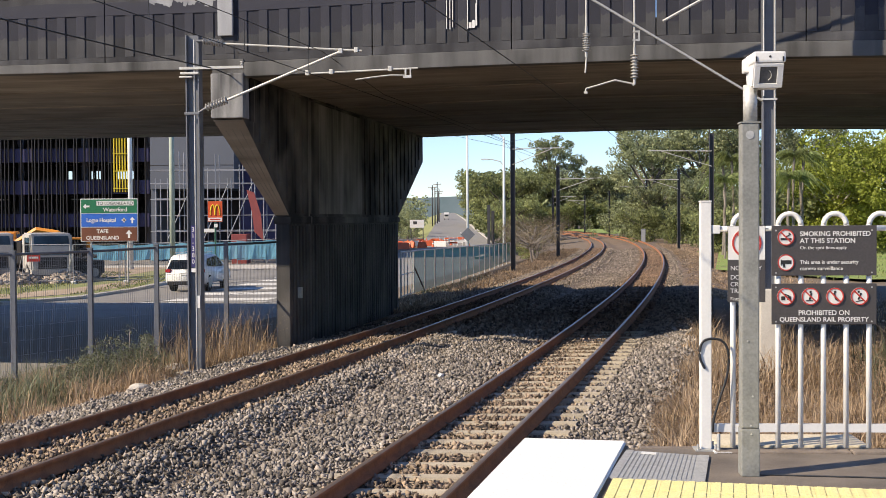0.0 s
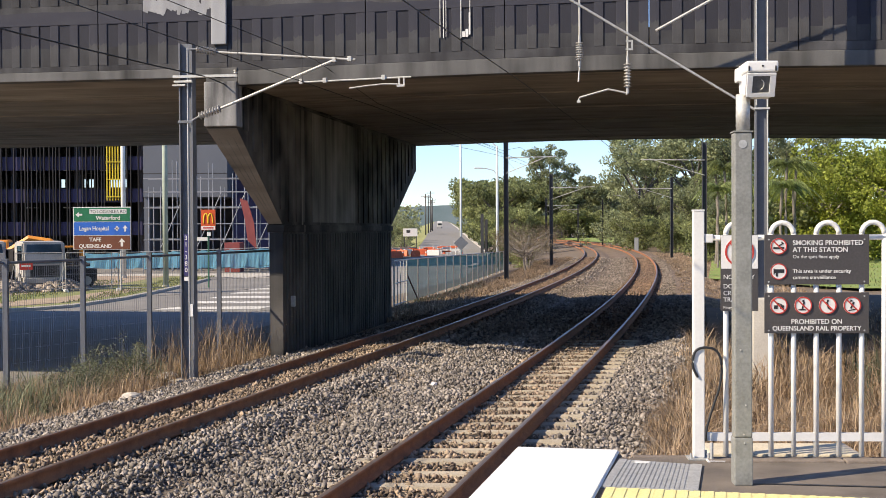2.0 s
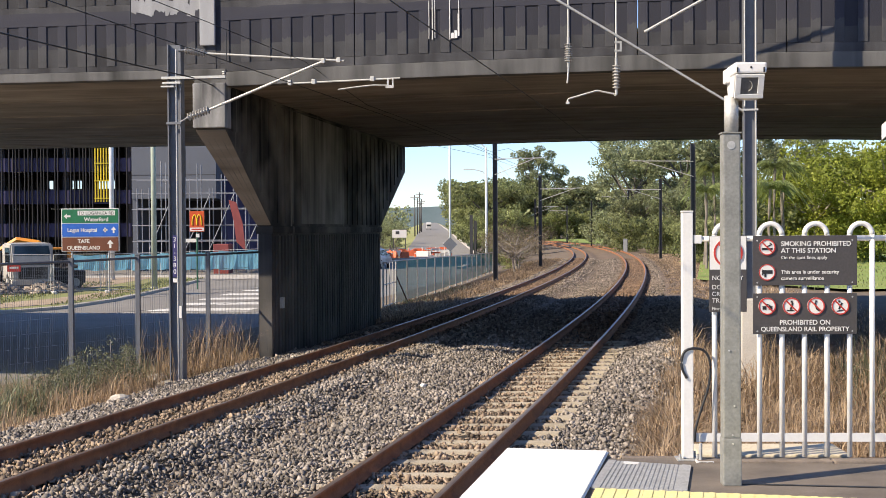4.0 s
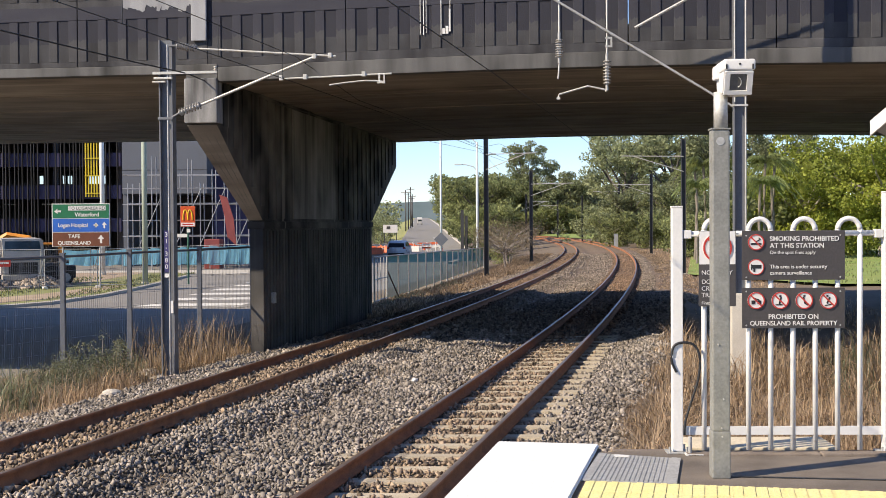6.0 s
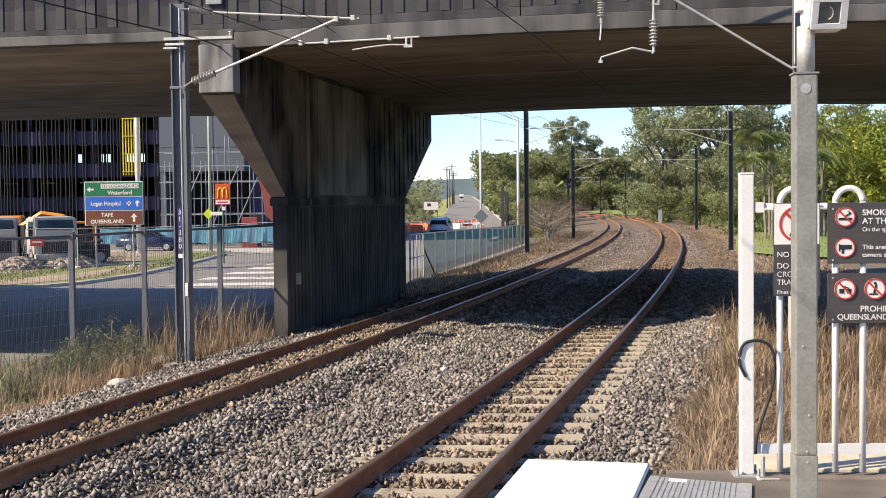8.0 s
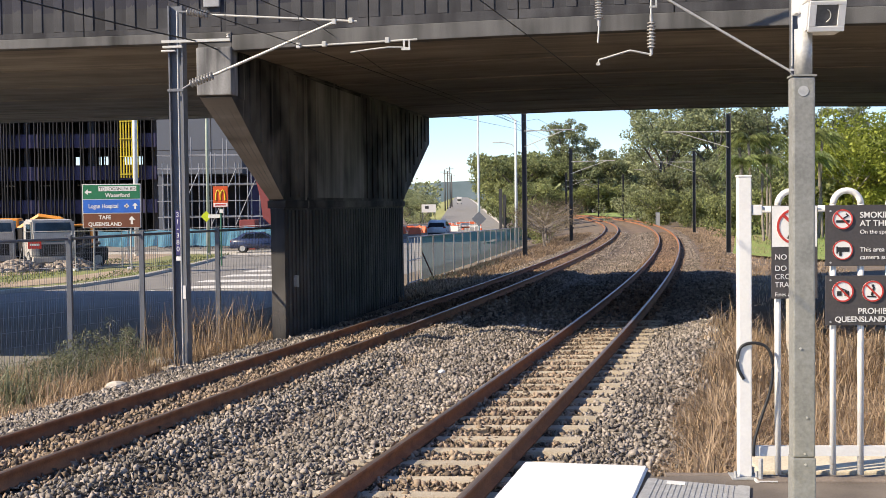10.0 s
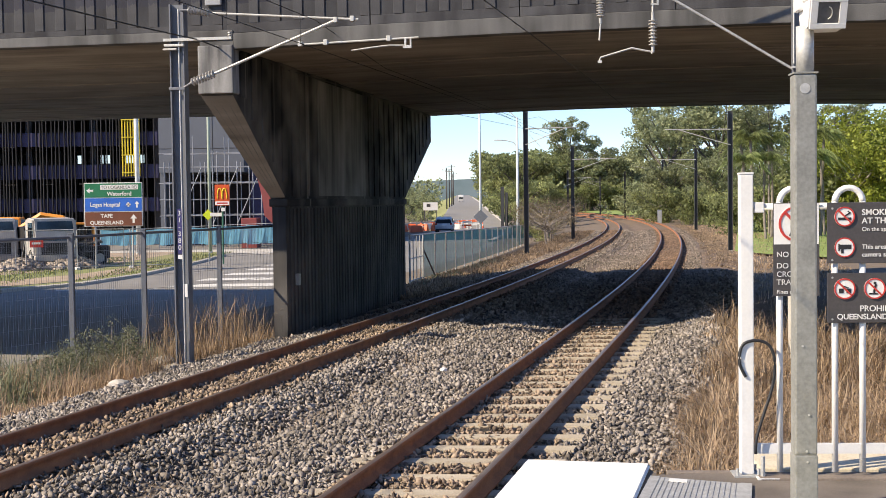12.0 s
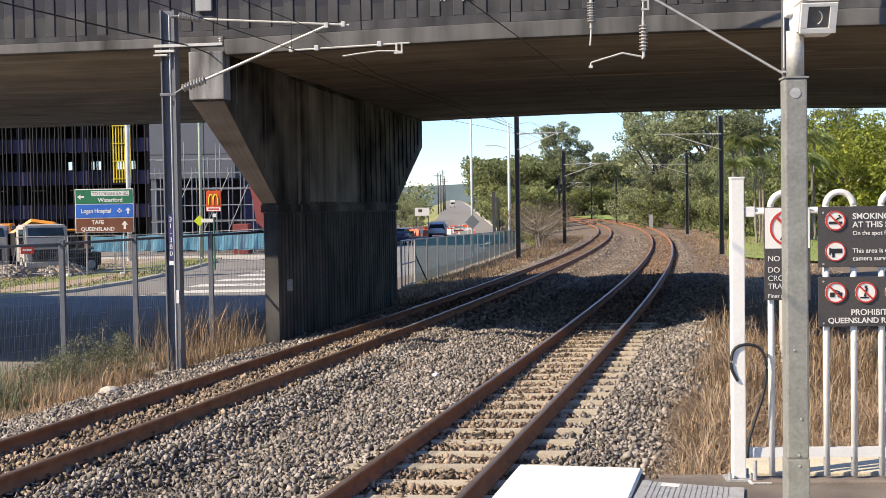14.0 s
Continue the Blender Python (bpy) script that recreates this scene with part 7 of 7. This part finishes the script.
def cars():
    suv = car("sport_utility_car", "white four-wheel-drive car driving away along the road", M["car_white"],
              [(-2.3, 0.36), (-2.42, 0.6), (-2.36, 1.0), (-2.02, 1.52), (-1.78, 1.68), (-0.6, 1.74), (0.2, 1.68), (0.7, 1.5), (1.3, 1.12), (2.1, 1.0), (2.38, 0.78), (2.38, 0.36)], 1.88, 1.08,
              {"side": [[(-1.9, 1.22), (-1.05, 1.14), (-1.05, 1.57), (-1.62, 1.52)], [(-0.98, 1.14), (0.0, 1.12), (0.0, 1.6), (-0.98, 1.59)], [(0.06, 1.12), (0.98, 1.12), (0.5, 1.5), (0.06, 1.6)]], "rear": ((-2.33, 1.06), (-2.05, 1.48)), "front": ((1.24, 1.17), (0.74, 1.48))},
              (-2.38, 0.92, 1.12), (-1.42, 1.45), 0.38)
    part("roof_rail", rods(((-1.8, 0.62, 1.8), (0.1, 0.62, 1.82), 0.02)), M["tube"], suv)
    part("roof_rail", rods(((-1.8, -0.62, 1.8), (0.1, -0.62, 1.82), 0.02)), M["tube"], suv)
    sedan = car("sedan_car", "dark blue car waiting on the shaded road", M["car_blue"],
                [(-2.1, 0.32), (-2.2, 0.55), (-2.15, 0.95), (-1.75, 1.05), (-1.2, 1.42), (0.1, 1.46), (0.95, 1.02), (1.95, 0.88), (2.2, 0.65), (2.15, 0.32)], 1.78, 0.98,
                {"side": [[(-1.4, 1.02), (-0.5, 1.02), (-0.5, 1.36), (-1.05, 1.36)], [(-0.44, 1.02), (0.75, 1.02), (0.15, 1.38), (-0.44, 1.38)]], "rear": ((-1.7, 1.06), (-1.24, 1.40)), "front": ((0.92, 1.06), (0.2, 1.42))},
                (-2.14, 0.78, 0.94), (-1.3, 1.35), 0.32)
    return suv, sedan


def trucks():
    def tipper(x, y, turn, label, k=1.0):
        t = empty("tipper_truck", pose(x, y, ROAD_Z + 0.14, 0, 0, turn), label, "truck")
        part("chassis", B((-4.2, 1.6, -0.45, 0.45, 0.55, 0.85)), M["black"], t)
        bm = bmesh.new()
        prism(bm, [(0.1, 0.6), (1.95, 0.6), (2.0, 1.5), (1.75, 2.55), (0.25, 2.6), (0.1, 2.4)], -1.1, 1.1)
        bmesh.ops.bevel(bm, geom=bm.edges[:], offset=0.08, segments=2, affect="EDGES")
        cab = part("cab", bm, M["dusty_white"], t)
        bm = bmesh.new()
        bm.faces.new([bm.verts.new(v) for v in ((2.0, -0.98, 1.42), (2.0, 0.98, 1.42), (1.80, 0.88, 2.42), (1.80, -0.88, 2.42))])
        bmesh.ops.solidify(bm, geom=bm.faces[:], thickness=0.01)
        part("windscreen", bm, M["sky_glass"], cab)
        for sgn in (-1, 1):
            bm = bmesh.new()
            bm.faces.new([bm.verts.new((a, sgn * 1.112, z)) for a, z in ((0.7, 1.55), (1.85, 1.55), (1.68, 2.35), (0.7, 2.35))])
            bmesh.ops.solidify(bm, geom=bm.faces[:], thickness=0.006)
            part("side_window", bm, M["sky_glass"], cab)
            part("mirror", B((1.95, 2.05, sgn * 1.3 - 0.1, sgn * 1.3 + 0.1, 1.6, 2.1)), M["black"], cab)
            part("headlamp", B((1.96, 2.0, sgn * 0.85 - 0.14, sgn * 0.85 + 0.14, 0.75, 0.95)), M["tube"], cab)
        part("grille", B((1.97, 2.01, -0.75, 0.75, 0.72, 1.32)), M["black"], cab)
        part("bumper", B((1.8, 2.1, -1.1, 1.1, 0.4, 0.68), bevel=0.04), M["kerb"], t)
        bm = bmesh.new()
        prism(bm, [(-4.3, 0.95), (-0.15, 0.95), (-0.15, 2.1), (-4.5, 2.1)], -1.1, 1.1)
        part("tray", bm, M["slat"], t)
        for wx in (1.15, -2.4, -3.4):
            for sgn in (-1, 1):
                wheel(t, wx, sgn * 0.95, 0.48, 0.3)
        return t
    tipper(-24.9, 67.5, -62, "white tipper truck parked behind the site fence")
    tipper(-21.4, 66.0, -58, "small white truck parked behind the site fence")

    def excavator(x, y, turn, label, lift):
        e = empty("excavator", pose(x, y, ROAD_Z + 0.1, 0, 0, turn), label, "excavator")
        for sgn in (-1, 1):
            bm = bmesh.new()
            prism(bm, [(-1.6, 0.25), (-1.35, 0.0), (1.35, 0.0), (1.6, 0.25), (1.6, 0.5), (1.3, 0.75), (-1.3, 0.75), (-1.6, 0.5)], sgn * 0.95 - 0.25, sgn * 0.95 + 0.25)
            part("crawler_track", bm, M["black"], e)
        part("house", B((-1.7, 0.9, -1.15, 1.15, 0.85, 1.75), bevel=0.1), M["orange"], e)
        cab = part("cab", B((-0.1, 1.3, 0.15, 1.15, 1.0, 2.65), bevel=0.1), M["orange"], e)
        part("cab_window", B((1.302, 1.312, 0.25, 1.05, 1.5, 2.5)), M["sky_glass"], cab)
        part("cab_window", B((0.1, 1.15, 1.151, 1.158, 1.6, 2.5)), M["sky_glass"], cab)
        part("cab_window", B((0.1, 1.15, 0.142, 0.149, 1.6, 2.5)), M["sky_glass"], cab)
        bm = bmesh.new()
        pipe(bm, [(0.8, -0.3, 1.3), (1.5, -0.3, 2.4 + lift), (2.6, -0.3, 3.1 + lift), (3.8, -0.3, 2.9 + lift), (4.3, -0.3, 2.5 + lift)], 0.19, 6)
        boom = part("boom", bm, M["orange"], e)
        bm = bmesh.new()
        pipe(bm, [(4.2, -0.3, 2.8 + lift), (4.35, -0.3, 1.8), (3.9, -0.3, 0.9)], 0.13, 6)
        part("stick", bm, M["orange"], boom)
        bm = bmesh.new()
        prism(bm, [(3.4, 0.2), (4.1, 0.1), (4.2, 0.9), (3.8, 1.0), (3.3, 0.6)], -0.8, 0.2)
        part("bucket", bm, M["dark_steel"], boom)
        part("ram", rods(((1.2, -0.3, 1.9), (2.4, -0.3, 2.9 + lift), 0.07)), M["tube"], boom)
    excavator(-26.2, 72, 4, "orange excavator with its boom raised", -0.35)
    e = empty("compact_loader", pose(-20.3, 69, ROAD_Z + 0.1, 0, 0, 200), "compact loader with an orange cab frame", "loader")
    part("body", B((-1.3, 1.0, -0.75, 0.75, 0.35, 1.05), bevel=0.08), M["slat"], e)
    part("cab_roof", B((-0.55, 0.75, -0.7, 0.7, 2.2, 2.32), bevel=0.04), M["orange"], e)
    for sx in (-0.5, 0.68):
        for sy in (-0.64, 0.64):
            part("cab_post", B((sx - 0.05, sx + 0.05, sy - 0.05, sy + 0.05, 1.0, 2.21)), M["orange"], e)
    part("seat", B((-0.45, -0.05, -0.3, 0.3, 1.05, 1.7), bevel=0.05), M["black"], e)
    part("loader_arm", rods(((-0.9, 0.85, 1.3), (1.4, 0.85, 0.9), 0.09), ((-0.9, -0.85, 1.3), (1.4, -0.85, 0.9), 0.09)), M["dark_steel"], e)
    part("bucket", B((1.3, 1.9, -0.9, 0.9, 0.1, 0.75), bevel=0.05), M["dark_steel"], e)
    for wx in (-0.75, 0.65):
        for sgn in (-1, 1):
            wheel(e, wx, sgn * 0.8, 0.4, 0.28)
    t = empty("far_truck", pose(2.3, 430, float(far_road_z(430)), 0, 0, -90), "white truck far down the road", "truck")
    t.scale = (0.7, 0.7, 0.7)
    part("cab", B((0.5, 2.2, -1.15, 1.15, 0.5, 2.7), bevel=0.1), M["dusty_white"], t)
    part("box_body", B((-4.5, 0.4, -1.2, 1.2, 0.8, 3.6), bevel=0.05), M["white"], t)
    part("windscreen", B((2.201, 2.22, -0.95, 0.95, 1.6, 2.4)), M["glass"], t)
    for wx in (1.4, -3.0, -3.9):
        for sgn in (-1, 1):
            wheel(t, wx, sgn * 0.95, 0.48, 0.3)


def barriers():
    k = 0
    for i in range(13):
        x, y = -6.3 + i * 0.52, 134 + (i % 4) * 6.5 + i * 1.3
        b = empty("plastic_barrier", pose(x, y, ROAD_Z + 0.02, 0, 0, random.uniform(-75, 75)), "red and white water-filled plastic road barrier", "barrier", "plastic barriers at the roadworks")
        bm = bmesh.new()
        prism(bm, [(-0.25, 0), (0.25, 0), (0.2, 0.25), (0.1, 0.72), (-0.1, 0.72), (-0.2, 0.25)], -0.75, 0.75)
        bmesh.ops.rotate(bm, verts=bm.verts, matrix=Matrix.Rotation(radians(90), 3, "Z"))
        bmesh.ops.bevel(bm, geom=bm.edges[:], offset=0.03, segments=1, affect="EDGES")
        part("body", bm, M["barrier_red"] if i % 6 else M["white"], b)
        part("top_rail", B((-0.6, 0.6, -0.03, 0.03, 0.72, 0.77)), M["barrier_red"], b)
    for i, (x, y) in enumerate(((1.0, 150), (1.5, 146), (2.1, 149), (0.4, 154), (2.6, 153))):
        b = empty("trestle_barrier", pose(x, y, float(far_road_z(y)), 0, 0, 20 * (i % 2)), "orange and white striped trestle on the road", "barrier", "trestles at the roadworks")
        for z in (0.45, 0.85):
            part("board", B((-0.6, 0.6, -0.02, 0.02, z, z + 0.2)), M["barrier_red"] if (i + int(z * 2)) % 2 else M["white"], b)
        for sx in (-0.5, 0.5):
            part("leg", rods(((sx, -0.25, 0), (sx, 0, 1.1), 0.025)), M["white"], b)
            part("leg", rods(((sx, 0.25, 0), (sx, 0, 1.1), 0.025)), M["white"], b)
    for i in range(4):
        x, y = -6.4 + i * 1.0, 148 + i * 5.5
        b = empty("concrete_barrier", pose(x, y, ROAD_Z + 0.1, 0, 0, 62), "pale concrete road barrier", "barrier", "concrete barriers at the roadworks")
        bm = bmesh.new()
        prism(bm, [(-0.3, 0), (0.3, 0), (0.12, 0.3), (0.08, 0.75), (-0.08, 0.75), (-0.12, 0.3)], -2.4, 2.4)
        bmesh.ops.rotate(bm, verts=bm.verts, matrix=Matrix.Rotation(radians(90), 3, "Z"))
        part("body", bm, M["kerb"], b)


def traffic_cones():
    """Orange cones and marker posts round the roadworks."""
    cone = empty("traffic_cone", pose(0, 0, 0), "orange traffic cone with a white collar", "traffic cone", "cones at the roadworks")
    part("foot", B((-0.18, 0.18, -0.18, 0.18, 0, 0.04)), M["barrier_red"], cone)
    part("body", rod(bmesh.new(), (0, 0, 0.04), (0, 0, 0.75), 0.15, 0.03, seg=10), M["barrier_red"], cone)
    part("collar", rod(bmesh.new(), (0, 0, 0.38), (0, 0, 0.52), 0.1, 0.08, seg=10), M["white"], cone, "white reflective collar")
    spots = ((-4.6, 139), (-3.6, 146), (-2.6, 152), (-0.9, 147), (0.2, 150), (1.3, 155), (3.4, 150), (-5.6, 135), (-1.8, 160))
    for i, (x, y) in enumerate(spots):
        m = pose(x, y, float(far_road_z(y)) + 0.01, 0, 0, 25 * i)
        if i:
            copy_thing(cone, m)
        else:
            cone.matrix_basis = m


def small_litter():
    for x, y, k in ((-4.95, 18.9, 1.0), (-5.1, 22.4, 1.4)):
        bm = bmesh.new()
        bmesh.ops.create_icosphere(bm, subdivisions=2, radius=0.16 * k)
        for v in bm.verts:
            v.co.z *= 0.55
            v.co += v.co * 0.35 * noise.noise(v.co * 9 + Vector((x, y, 0)))
        r = tagged(part("rock", bm, M["kerb"]), "pale rock lying in the dry grass", "rock", "rocks beside the track")
        r.location = (x, y, float(level(x, y)) + 0.03)
    bm = bmesh.new()
    bmesh.ops.create_icosphere(bm, subdivisions=1, radius=0.06)
    for v in bm.verts:
        v.co.z *= 0.6
    r = tagged(part("white_stone", bm, M["white"]), "white-painted stone lying on the ballast", "stone")
    r.location = (-0.11, 18.0, -0.02)


def spoil_heaps():
    """Low heaps of broken stone and soil behind the site fence."""
    for i, (x, y, r, h) in enumerate(((-25.0, 64.5, 2.2, 0.9), (-21.9, 63.4, 1.6, 0.6), (-20.0, 65.0, 1.8, 0.7))):
        rng = np.random.default_rng(90 + i)
        n = 420
        a, q = rng.uniform(0, 2 * np.pi, n), np.sqrt(rng.random(n))
        P = np.stack([np.cos(a) * q * r, np.sin(a) * q * r, h * (1 - q) ** 0.8], -1)
        base = np.array([(-1, -1, -1), (1, -1, -1), (1, 1, -1), (-1, 1, -1), (-1, -1, 1), (1, -1, 1), (1, 1, 1), (-1, 1, 1)], float)
        V = (P[:, None] + base[None] * rng.uniform(0.05, 0.19, (n, 8, 3))).reshape(-1, 3)
        quads = np.array([(0, 3, 2, 1), (4, 5, 6, 7), (0, 1, 5, 4), (1, 2, 6, 5), (2, 3, 7, 6), (3, 0, 4, 7)])
        F = (np.arange(n)[:, None, None] * 8 + quads[None]).reshape(-1, 4)
        ob = tagged(link("spoil_heap", solid(V, F), M["rubble"]), "heap of broken grey-brown rubble on the building site", "rubble", kind="stuff")
        ob.location = (x, y, ROAD_Z + 0.05)


def motions():
    # the white car drives off along the road, waits in the shade, then moves on
    def at(t, x, y, turn):
        return (t, pose(x, y, float(far_road_z(y)) + 0.008, 0, 0, turn))
    walk(SUV, [at(0.0, -11.75, 59.4, 85), at(0.4, -11.45, 66.0, 86), at(0.8, -11.05, 73.0, 86), at(1.2, -10.5, 80.0, 83), at(2.4, -7.4, 95.0, 76), at(3.5, -4.9, 103.5, 77), at(4.2, -3.9, 108.0, 79),
               at(5.3, -2.4, 119.0, 80), at(6.2, -1.4, 126.0, 83), at(8.2, -1.35, 126.6, 84), at(10.1, -1.35, 126.8, 84), at(10.6, -1.2, 131.0, 86), at(11.4, -1.05, 134.5, 87), at(14.0, -0.9, 139.0, 88)])
    # the dark car crosses in front of the hoarding, turns, and comes up behind it at the end
    walk(SEDAN, [at(0.0, -42.0, 89.0, 2), at(6.5, -32.0, 89.3, 2), at(8.2, -20.5, 89.5, 2), at(9.3, -16.0, 89.6, 2), at(10.3, -12.6, 89.9, 8), at(11.3, -9.6, 91.5, 42), at(12.3, -7.4, 97.0, 70), at(13.2, -5.6, 107.0, 78), at(14.0, -4.2, 114.5, 80)])


ground_sheet()
roads()
strip("ballast_bed", M["ballast"], -6.5, 2.1, -5, 30, 0.0, 0.2, 0.4, "near-black ballast bed under both tracks, shade between its stones coloured in", "ballast bed", 0.03)
strip("ballast_bed", M["ballast_far"], -6.3, 3.4, 30, 288, 0.0, 0.3, 0.6, "bed of brown gravel under the tracks beyond the bridge", "ballast bed", 0.05)
bridge()
pier()
platform()
white_edge()
hoop_fence()
notice_signs()
lamp_post()
platform_bits()
shelter()
near_mast()
portal_mast()
far_masts()
wires()
mesh_fence()
green_fence()
street_poles()
road_signs()
car_park()
tower_and_scaffold()
hoarding()
SUV, SEDAN = cars()
trucks()
spoil_heaps()
barriers()
traffic_cones()
lawns()
woods()
grasses()
verge_grass()
small_litter()
tracks()
ballast_stones()
motions()
